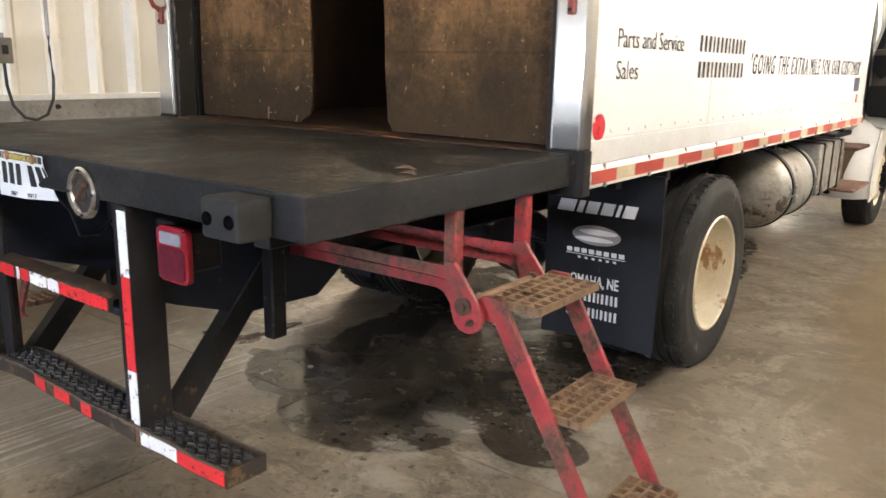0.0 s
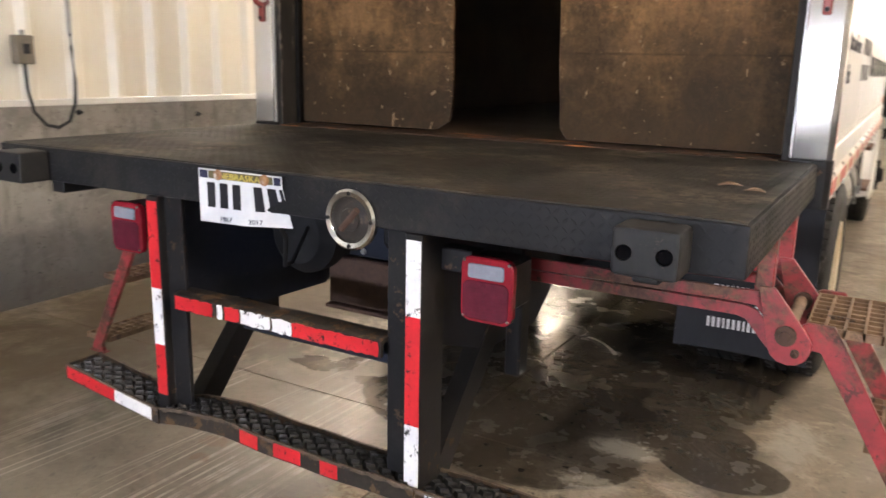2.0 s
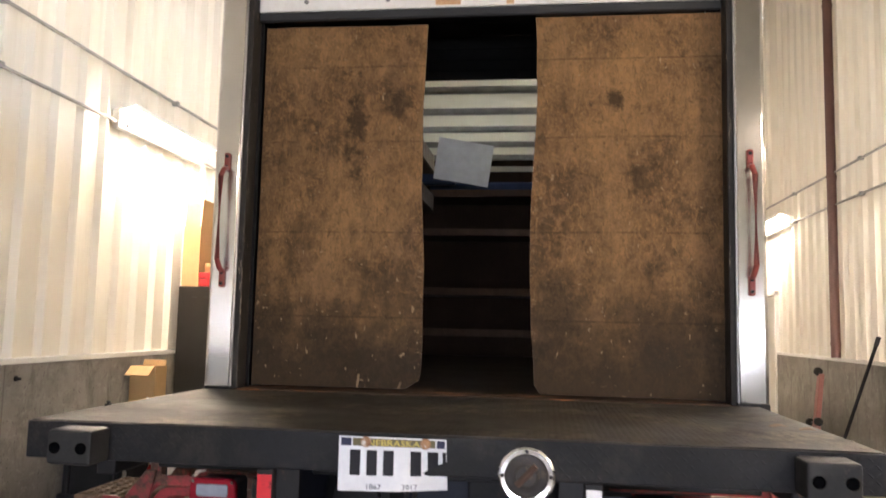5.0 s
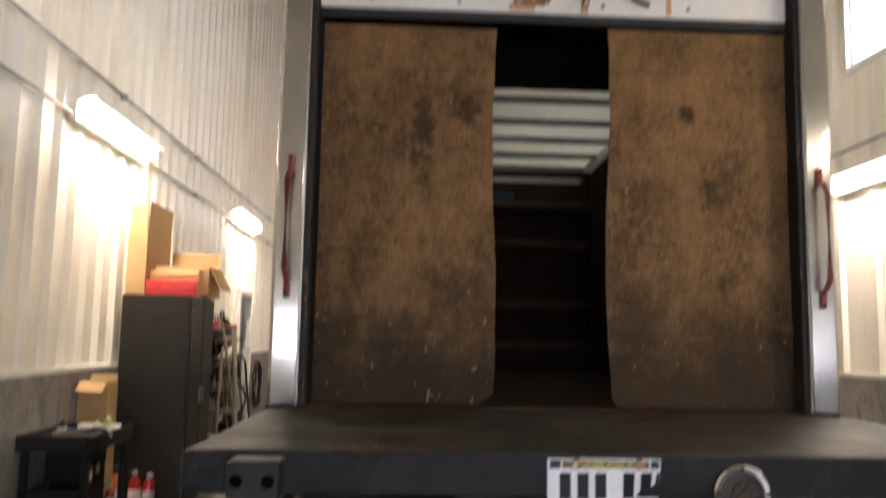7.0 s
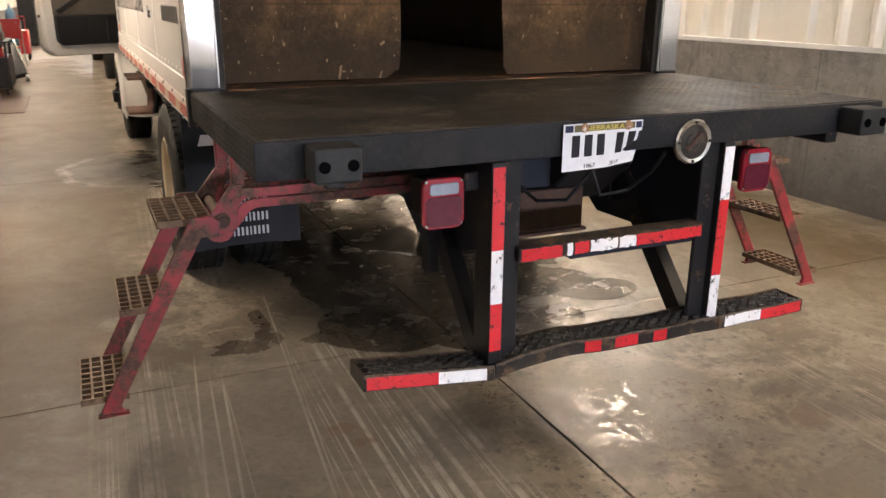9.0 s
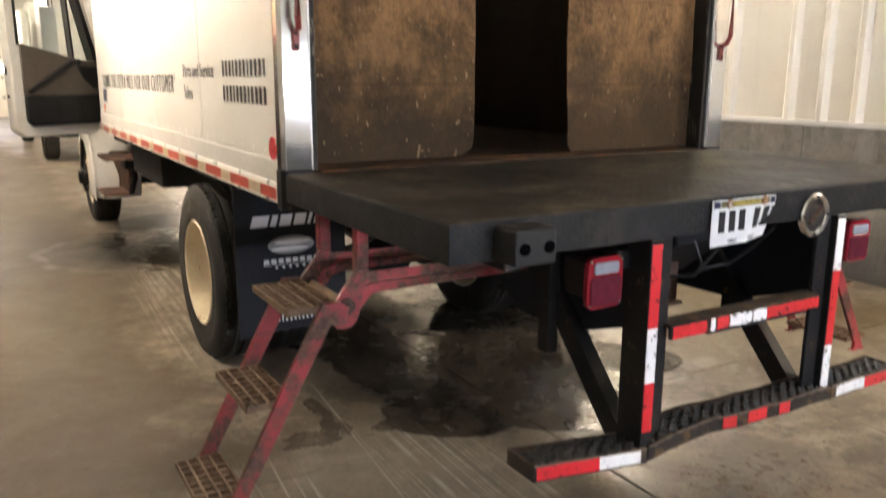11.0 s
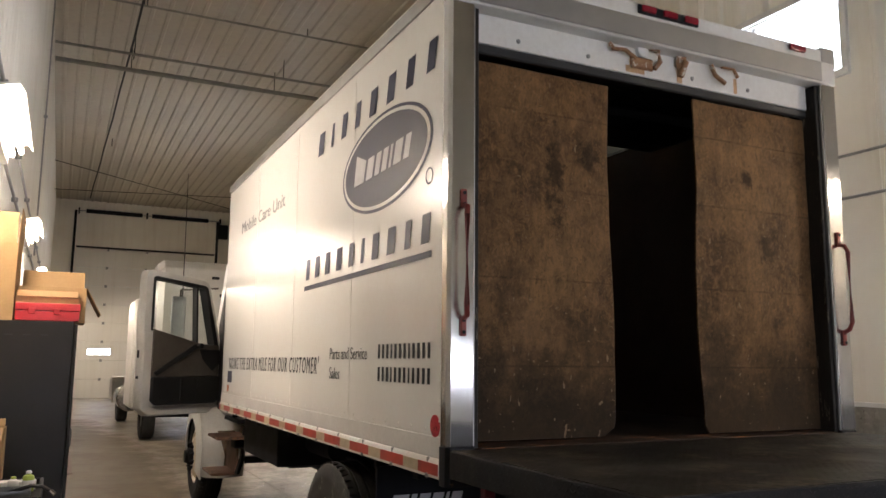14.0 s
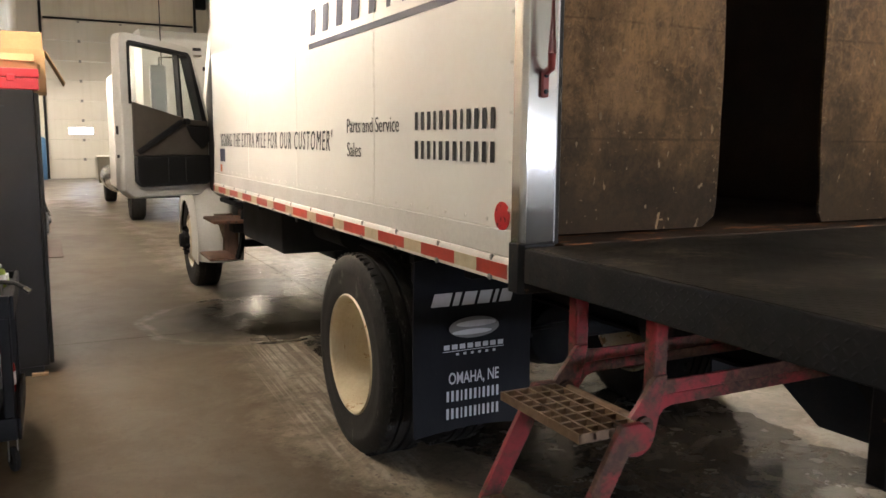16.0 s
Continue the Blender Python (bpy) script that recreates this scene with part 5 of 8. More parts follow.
for x in (-0.235, -0.187, -0.139, -0.062, -0.014, 0.028):
    plate_bar(x, x + 0.030 if x < 0.02 else x + 0.010, 1.132, 1.203, INK, "dark bar in place of a character")
for x in (-0.19, -0.02):
    part("plate_bolt", Geo().lathe([(0.016, 0), (0.013, 0.006), (0, 0.008)], 10, pose(x, -1.386, 1.226, 90, 0, 0)), LATCH_RUST, pl, "rusty bolt")

# underride frame below the deck
WORN_EDGE = worn("rust-rubbed edge", (0.115, 0.082, 0.056), (0.050, 0.036, 0.027), 30, (0.45, 0.75), chips=(0.018, 0.016, 0.015), chip_at=0.54, chip_scale=26)
RUBBED = worn("rubbed black steel", (0.014, 0.013, 0.013), (0.035, 0.028, 0.022), 9, (0.4, 0.65), chips=(0.11, 0.07, 0.04), chip_at=0.53, chip_scale=16, Specular_IOR_Level=0.2)
for s in (-1, 1):
    o = 0.047 if s < 0 else 0.005
    up = part("guard_upright", Geo().prism([(s * (x + o), y) for x, y in ((0.345, -1.345), (0.415, -1.345), (0.415, -1.372), (0.464, -1.372), (0.464, -1.262), (0.452, -1.262), (0.452, -1.33), (0.345, -1.33))], 0.445, 1.135, "z", 0.002), BLACK_STEEL, truck, "black steel guard upright")
    zs = [(1.12, 0.926, 0), (0.926, 0.635, 1), (0.635, 0.465, 0)] if s > 0 else [(1.12, 0.85, 1), (0.85, 0.667, 0), (0.667, 0.50, 1)]
    for a, b, red in zs:
        part("reflector_tape", Geo().box((s * (0.419 + o), -1.3745, b), (s * (0.461 + o), -1.3722, a)), TAPE_RED if red else TAPE_WHITE, up, "scuffed red tape" if red else "scuffed white tape")
    part("brace", Geo().tube([(s * (0.42 + o), -1.235, 0.43), (s * (0.42 + o), -0.645, 1.085)], 0, flat=(0.055, 0.082)), BLACK_STEEL, truck, "black diagonal brace")


def torn(x0, x1, z0, z1, d=0.0018):
    """A strip of tape on the guard bar with frayed edges."""
    n = max(6, int((x1 - x0) / 0.008))
    r = lambda v, o: noise.noise((v * 60, o, 3.3))

    def fn(u, v):
        x = x0 + (x1 - x0) * u
        fray = 0.004 + 0.010 * max(0, r(x, 7) - 0.1)
        return (x + (0.006 * r(v, x0) if u in (0, 1) else 0), -1.3785 - d * 0.4 * abs(r(x, 2)), z0 + (z1 - z0) * v + (fray * r(x, 1.1) if v == 1 else fray * r(x, 5.2) if v == 0 else 0))
    return Geo().sheet(n, 3, fn, (0, -0.0016, 0))


cb = part("guard_bar", Geo().prism([(-1.378, 0.80), (-1.378, 0.845), (-1.36, 0.85), (-1.305, 0.85), (-1.305, 0.838), (-1.364, 0.836), (-1.366, 0.80)], -0.408, 0.352, "x"), RUBBED, truck, "dented black guard bar")
for a, b, mt in ((-0.400, -0.245, TAPE_RED), (-0.225, -0.205, TAPE_WHITE), (-0.195, -0.14, TAPE_RED), (-0.132, -0.022, TAPE_WHITE), (-0.014, 0.055, TAPE_WHITE), (0.058, 0.344, TAPE_RED)):
    part("reflector_tape", torn(a, b, 0.802, 0.842), mt, cb, "torn red tape" if mt == TAPE_RED else "torn white tape")
part("lower_bar", Geo().box((-0.18, -1.33, 0.765), (0.40, -1.25, 0.799), 0.006), BLUE_STEEL, truck, "dark blue lower bar")


def step_z(x):
    """The step is knocked down beside one upright, humps next to it and lifts at the free end."""
    if x < -0.4925:
        return 0.508 - 0.12 * (x + 0.95)
    return 0.472 + 0.014 * math.exp(-((x + 0.22) / 0.20) ** 2) - 0.018 * math.exp(-((x + 0.49) / 0.07) ** 2) + 0.002 * math.sin(23 * x)


def grip(x0, x1, name):
    """A serrated grip-strut step: a channel with rows of raised diamond openings."""
    n = max(4, int((x1 - x0) / 0.04))
    st = part(name, Geo().sheet(n, 1, lambda u, v: (x0 + (x1 - x0) * u, -1.392 + 0.135 * v, step_z(x0 + (x1 - x0) * u) - 0.012), (0, 0, -0.004)), RUBBED, truck, "black grip-strut step with worn edges")
    for yf in (-1.392, -1.262):
        part("step_flange", Geo().sheet(n, 1, lambda u, v: (x0 + (x1 - x0) * u, yf, step_z(x0 + (x1 - x0) * u) - 0.052 + 0.052 * v), (0, 0.005, 0)), RUBBED, st)
        m = 6 * n
        part("worn_edge", Geo().sheet(m, 1, lambda u, v: (x0 + (x1 - x0) * u, yf - 0.0015, step_z(x0 + (x1 - x0) * u) - (0.009 + 0.006 * noise.noise((60 * x0 + 45 * (x1 - x0) * u, yf, 0.4))) * (1 - v) + 0.0015 * v), (0, 0.008, 0)), WORN_EDGE, st, "rusty worn upper edge")
    if x1 < 0 or x0 > 0:
        e = x0 if x1 < 0 else x1
        part("step_end", Geo().box((e - 0.003, -1.392, step_z(e) - 0.052), (e + 0.003, -1.257, step_z(e))), RUBBED, st)
    t = Geo()
    i = 0
    x = x0 + 0.03
    while x < x1 - 0.02:
        for r in range(4):
            cy = -1.37 + 0.040 * r + (0.025 if i % 2 else 0)
            if cy > -1.272:
                continue
            z = step_z(x) - 0.012
            w = 0.017
            t.add([(x - 0.024, cy, z), (x, cy - w, z), (x + 0.024, cy, z), (x, cy + w, z), (x - 0.017, cy, z + 0.014), (x, cy - w * 0.7, z + 0.017), (x + 0.017, cy, z + 0.014), (x, cy + w * 0.7, z + 0.017), (x - 0.010, cy, z + 0.012), (x, cy - w * 0.4, z + 0.012), (x + 0.010, cy, z + 0.012), (x, cy + w * 0.4, z + 0.012)],
                  [(0, 1, 5, 4), (1, 2, 6, 5), (2, 3, 7, 6), (3, 0, 4, 7), (4, 5, 9, 8), (5, 6, 10, 9), (6, 7, 11, 10), (7, 4, 8, 11), (8, 9, 10, 11)])
        x += 0.026
        i += 1
    tagged(part("grip_teeth", t, GRIP_M, st, "worn serrated tread"), kind="stuff")
    return st


GRIP_M = worn("worn black grip steel", (0.014, 0.014, 0.015), (0.028, 0.027, 0.025), 20, (0.35, 0.6), 0.3, chips=(0.16, 0.12, 0.09), chip_at=0.66)


def front_tape(st, x0, x1, mat, lab):
    n = 6
    part("reflector_tape", Geo().sheet(n, 1, lambda u, v: (x0 + (x1 - x0) * u, -1.3945, step_z(x0 + (x1 - x0) * u) - 0.047 + 0.042 * v), (0, 0.0015, 0)), mat, st, lab)


stl, stm, strr = grip(-0.95, -0.495, "bumper_step"), grip(-0.49, 0.465, "bumper_step"), grip(0.47, 0.90, "bumper_step")
front_tape(stl, -0.943, -0.70, TAPE_RED, "red tape")
front_tape(stl, -0.70, -0.525, TAPE_WHITE, "white tape")
front_tape(strr, 0.50, 0.68, TAPE_WHITE, "white tape")
front_tape(strr, 0.68, 0.893, TAPE_RED, "red tape")
for a, b in ((-0.14, -0.07), (-0.01, 0.09), (0.16, 0.22)):
    front_tape(stm, a, b, TAPE_RED, "torn red tape")

# tail lamps on their boxes
def round_rect(x0, x1, z0, z1, r):
    out = []
    for cx, cz, a0 in ((x1 - r, z1 - r, 0), (x0 + r, z1 - r, 90), (x0 + r, z0 + r, 180), (x1 - r, z0 + r, 270)):
        out += [(cx + r * math.cos(radians(a0 + 22.5 * k)), cz + r * math.sin(radians(a0 + 22.5 * k))) for k in range(5)]
    return out


for s in (-1, 1):
    x0, x1 = (-0.729, -0.588) if s < 0 else (0.555, 0.695)
    lamp = part("tail_lamp", Geo().prism(round_rect(x0, x1, 0.932, 1.094, 0.026), -1.336, -1.312, "y", 0.004), LENS_RED, truck, "square red tail lamp with rounded corners")
    part("lens", Geo().prism(round_rect(x0 + 0.009, x1 - 0.009, 0.941, 1.036, 0.018), -1.340, -1.3355, "y", 0.002), LENS_PLUM, lamp, "dull plum red ribbed lens")
    rb = Geo()
    for k in range(9):
        rb.box((x0 + 0.018, -1.3408, 0.948 + k * 0.0095), (x1 - 0.018, -1.340, 0.9515 + k * 0.0095))
    tagged(part("lens_ribs", rb, LENS_PLUM, lamp), kind="stuff")
    part("reverse_lens", Geo().prism(round_rect(x0 + 0.022, x1 - 0.022, 1.042, 1.078, 0.006), -1.341, -1.3355, "y", 0.002), LENS_WHITE, lamp, "cloudy grey reversing lens")
    for x, z in ((x0 + 0.011, 1.084), (x1 - 0.011, 1.084), (x0 + 0.011, 0.946), (x1 - 0.011, 0.946)):
        part("screw", Geo().lathe([(0.005, 0), (0.004, 0.003), (0, 0.003)], 8, pose(x, -1.335, z, 90, 0, 0)), CHROME, lamp)
    part("lamp_box", Geo().box((x0 + 0.008, -1.311, 0.965), (x1 - 0.008, -1.21, 1.085), 0.008).box((s * 0.465, -1.28, 1.03), (s * 0.56, -1.22, 1.09), 0.004), BLACK_STEEL, truck, "black lamp box")

# chassis
for s in (-1, 1):
    part("frame_rail", Geo().prism([(s * 0.36, 0.80), (s * 0.43, 0.80), (s * 0.43, 0.81), (s * 0.37, 0.81), (s * 0.37, 1.05), (s * 0.43, 1.05), (s * 0.43, 1.06), (s * 0.36, 1.06)], -0.80, 8.2, "y"), CHASSIS, truck, "oily black frame rail")
    part("sub_rail", Geo().box((s * 0.34, RY - 0.02, 1.061), (s * 0.44, BL, 1.19)), CHASSIS, truck)
    part("hanger", Geo().box((s * 0.475, -0.90, 0.62), (s * 0.525, -0.835, 1.136), 0.006), BLACK_STEEL, truck, "black hanger plate")
    sp = Geo()
    for k in range(7):
        ln = 0.78 - 0.09 * k
        sp.sheet(12, 1, lambda u, v: (s * (0.42 + 0.08 * v), 1.545 + ln * (2 * u - 1), 0.60 - 0.016 * k + 0.16 * (2 * u - 1) ** 2 * (ln / 0.78) ** 2), (0, 0, -0.012))
    part("leaf_spring", sp, CHASSIS, truck, "stacked leaf spring")
    part("deck_side_beam", Geo().box((s * 0.97, -1.33, 1.09), (s * 1.03, RY - 0.02, 1.1365), 0.004), BLACK_STEEL, truck)
for y in (-1.05, -0.45, 0.35, 2.6, 3.6, 4.6):
    part("cross_member", Geo().box((-0.96 if y < 0 else -1.17, y - 0.03, 1.07), (0.96, y + 0.03, 1.136) if y < 0 else (1.17, y + 0.03, 1.124), 0.004), CHASSIS, truck)
for s in (-1, 1):
    part("frame_plate", Geo().prism([(-1.325, 1.136), (-1.325, 0.85), (-1.20, 0.80), (-0.95, 0.715), (-0.62, 0.705), (-0.42, 0.84), (-0.42, 1.136)], s * 0.432, s * 0.448, "x"), BLUE_STEEL, truck, "dark blue frame plate under the deck")
part("rear_cross_member", Geo().box((-0.36, -0.80, 0.885), (0.36, -0.74, 1.06), 0.006), BLUE_STEEL, truck, "dark blue rear cross member")
part("hitch_plate", Geo().box((-0.245, -0.835, 0.715), (0.205, -0.805, 0.884), 0.005).box((-0.245, -0.86, 0.70), (0.215, -0.78, 0.7145), 0.004), RUST_PLATE, truck, "rusty brown hitch plate")
for x in (-0.12, 0.08):
    part("bolt_head", Geo().lathe([(0.011, 0), (0.009, 0.008), (0, 0.009)], 8, pose(x, -0.80, 0.905, 90, 0, 0)), GALV, truck)
part("cable_loop", Geo().tube([(0.30, -1.20, 1.08), (0.32, -1.10, 0.98), (0.28, -1.02, 0.90), (0.18, -0.98, 0.88), (0.16, -0.95, 0.98), (0.10, -0.9, 1.06)], 0.008, 8), DARK_RUBBER, truck, "black cable loop")
part("cable_loop", Geo().tube([(-0.05, -1.33, 1.13), (-0.07, -1.25, 1.04), (-0.12, -1.2, 0.94), (-0.18, -1.1, 0.92), (-0.24, -0.95, 1.0)], 0.007, 8), DARK_RUBBER, truck, "black cable loop")
part("air_tank", Geo().lathe([(0.0, 0), (0.09, 0.02), (0.125, 0.07), (0.125, 0.62), (0.09, 0.67), (0, 0.69)], 28, pose(-0.72, -0.15, 0.95, 90, 0, 90)), CHASSIS, truck, "black air tank")
part("pump_box", Geo().prism([(-0.95, 1.12), (-0.95, 0.98), (-0.72, 0.80), (-0.56, 0.80), (-0.56, 1.12)], 0.06, 0.355, "x", 0.01), CHASSIS, truck, "black pump housing under the deck")
part("splash_panel", Geo().box((-0.355, -0.60, 0.80), (0.355, -0.585, 1.13), 0.003), CHASSIS, truck, "black splash panel")
part("deck_tank", Geo().lathe([(0, 0), (0.10, 0.01), (0.14, 0.05), (0.14, 0.40), (0.10, 0.44), (0, 0.45)], 28, pose(-0.30, -0.95, 0.965, -90, 0, 0)), CHASSIS, truck, "black cylindrical tank under the deck")
part("equipment_box", Geo().box((-0.95, 3.75, 0.70), (-0.45, 5.1, 1.11), 0.02, seg=2).rod((-0.62, 3.1, 0.90), (-0.62, 3.74, 0.90), 0.09, 16), CHASSIS, truck, "black box and tank beside the frame rail")
# unseen engine and gearbox, added to stop light passing under the truck
part("engine", Geo().box((-0.34, 5.7, 0.42), (0.34, 7.5, 1.05), 0.05, seg=2).box((-0.24, 4.6, 0.48), (0.24, 5.69, 0.95), 0.06, seg=2), CHASSIS, truck, "block for the unseen engine and gearbox")
part("axle", Geo().rod((-1.0, 1.545, 0.487), (1.0, 1.545, 0.487), 0.065, 16), CHASSIS, truck, "oily rear axle")
part("differential", Geo().lathe([(0, -0.19), (0.09, -0.18), (0.17, -0.12), (0.20, 0), (0.17, 0.12), (0.09, 0.18), (0, 0.19)], 24, pose(0, 1.545, 0.487, 90, 0, 0)), CHASSIS, truck, "oily differential")
part("drive_shaft", Geo().rod((0, 1.6, 0.52), (0, 6.0, 0.75), 0.05, 14), CHASSIS, truck)
part("front_axle", Geo().box((-0.95, 6.66, 0.38), (0.95, 6.78, 0.46), 0.01), CHASSIS, truck)


# wheels
def wheel(x, y, s, dish_out, name="wheel"):
    """A heavy truck wheel at x (the middle of its tyre), its open side to s."""
    w = part(name, Geo().lathe([(0.30, -0.09), (0.292, -0.075), (0.292, 0.075), (0.30, 0.09)], 40, pose(x, y, 0.487, 0, s * 90, 0), caps=False), RIM_M, truck, "cream painted steel wheel")
    P = pose(x, y, 0.487, 0, s * 90, 0)
    t = Geo()
    prof = [(0.288, -0.10), (0.300, -0.122), (0.36, -0.138), (0.44, -0.140), (0.485, -0.128), (0.508, -0.114), (0.519, -0.088)]
    for g0, g1 in ((-0.062, -0.052), (-0.008, 0.008), (0.052, 0.062)):
        prof += [(0.522, g0 - 0.002), (0.508, g0), (0.508, g1), (0.522, g1 + 0.002)]
    prof += [(0.519, 0.088), (0.508, 0.114), (0.500, 0.121), (0.490, 0.125), (0.485, 0.129), (0.445, 0.140), (0.43, 0.1425), (0.42, 0.140), (0.37, 0.139), (0.335, 0.1385), (0.312, 0.130), (0.295, 0.10)]
    t.lathe(prof, 72, P, closed=True)
    # the tread flattens where it carries the truck
    t.v = [(vx, vy, max(vz, 0.001)) for vx, vy, vz in t.v]
    part("tyre", t, RUBBER, w, "worn black tyre")
    lugs = Geo()
    for k in range(60):
        a = 2 * math.pi * k / 60
        for d in (-1, 1):
            m = P @ Matrix.Rotation(a + (0.02 if d > 0 else 0), 4, "Z")
            lugs.box((0.508, -0.012, d * 0.094 - 0.016), (0.523, 0.012, d * 0.094 + 0.016), 0, m)
    lugs.v = [(vx, vy, max(vz, 0.0005)) for vx, vy, vz in lugs.v]
    tagged(part("tread_pattern", lugs, RUBBER, w), kind="stuff")
    r = Geo()
    if dish_out:
        # hollow outer dual: rim lip, deep barrel, then the disc far inside
        r.lathe([(0.303, 0.104), (0.314, 0.128), (0.304, 0.137), (0.294, 0.130), (0.287, 0.10), (0.284, 0.03), (0.281, -0.05), (0.274, -0.095), (0.25, -0.115), (0.20, -0.120), (0.15, -0.120), (0.11, -0.115)], 48, P, caps=False)
        part("rim", r, RIM_M, w, "deep cream rim with rust streaks")
        part("hub", Geo().lathe([(0.11, -0.118), (0.11, -0.09), (0.085, -0.08), (0.08, -0.07), (0.0, -0.068)], 28, P), CHASSIS, w, "dark hub")
        n, rr, z0, z1 = 10, 0.143, -0.12, -0.09
    else:
        r.lathe([(0.298, 0.104), (0.302, 0.120), (0.290, 0.126), (0.278, 0.115), (0.262, 0.095), (0.235, 0.12), (0.20, 0.145), (0.16, 0.155), (0.12, 0.155), (0.10, 0.15)], 48, P, caps=False)
        part("rim", r, RIM_M, w, "cream steel rim")
        part("hub", Geo().lathe([(0.10, 0.15), (0.095, 0.20), (0.075, 0.215), (0.07, 0.24), (0.0, 0.245)], 28, P), CHASSIS, w, "dark greasy hub")
        n, rr, z0, z1 = 10, 0.143, 0.15, 0.19
    for k in range(n):
        a = 2 * math.pi * k / n
        part("wheel_nut", Geo().lathe([(0.019, z0), (0.019, z1 - 0.01), (0.011, z1), (0.010, z1 + 0.012), (0, z1 + 0.012)], 6, P @ Matrix.Translation((rr * math.cos(a), rr * math.sin(a), 0))), CHASSIS, w)


for s in (-1, 1):
    wheel(s * 1.075, 1.545, s, True)
    wheel(s * 0.735, 1.545, -s, True)
    wheel(s * 1.045, 6.72, s, False)

# mud flaps, printed in pale ink
for s in (-1, 1):
    xa, xb = sorted((s * 0.585, s * 1.185))
    FY, FZ = 0.80, 0.285 if s < 0 else 0.228
    f = part("mud_flap", Geo().sheet(8, 10, lambda u, v: (xa + (xb - xa) * u, FY + 0.03 * math.sin(2.2 * v) * (1 - v) + 0.008 * math.sin(5 * u + s), FZ + 0.015 * math.sin(3 * u) + (1.07 - FZ) * v), (0, 0.009, 0)), FLAP_M, truck, "black rubber mud flap with pale print", angle=60)

    def flap_print(x0, z, geo, mat=PALE, lab=""):
        g = Geo()
        g.add(geo.v, geo.f, Matrix.Translation((x0, FY - 0.016, z)) @ pose(0, 0, 0, 90, 0, 0))
        pieces("flap_print", g, mat, f, lab)
    c = s * 0.885 - 0.012
    flap_print(c - 0.215, 0.868, fitted([0.10, 0.035, 0.07, 0.07, 0.02, 0.07], 0.058, 0.018, 0.40, 0.35), PALE, "dealer's name as slanted pale bars")
    g = oval(0.126, 0.048, 40)
    flap_print(c, 0.765, g, GREY_PRINT, "oval emblem")
    g = oval(0.10, 0.014, 30)
    g.v = [(x + 0.01, y + 0.016, z + 0.001) for x, y, z in g.v]
    flap_print(c, 0.765, g, PALE)
    g = oval(0.10, 0.012, 30)
    g.v = [(x - 0.01, y - 0.02, z + 0.001) for x, y, z in g.v]
    flap_print(c, 0.765, g, PALE)
    flap_print(c - 0.15, 0.672, fitted([0.03] * 8, 0.022, 0.012, 0.30), PALE)
    flap_print(c - 0.155, 0.663, Geo().box((0, 0, 0), (0.31, 0.003, 0.0008)), PALE)
    flap_print(c - 0.09, 0.644, fitted([0.014] * 6, 0.011, 0.022, 0.20), PALE)
    flap_print(c - 0.125, 0.515, text_geo("OMAHA, NE", 0.075, 0.255, 0, 0.001), PALE, "pale printed place name")
    for z in (0.436, 0.356):
        flap_print(c - 0.135, z, fitted(digits, 0.048, 0.024, 0.265), PALE, "illegible number as pale bars")
    part("flap_bracket", Geo().box((xa, FY + 0.01, 1.06), (xb, FY + 0.05, 1.10), 0.004).box((xa, FY + 0.012, 0.98), (xb, FY + 0.024, 1.06), 0.003), BLACK_STEEL, truck)


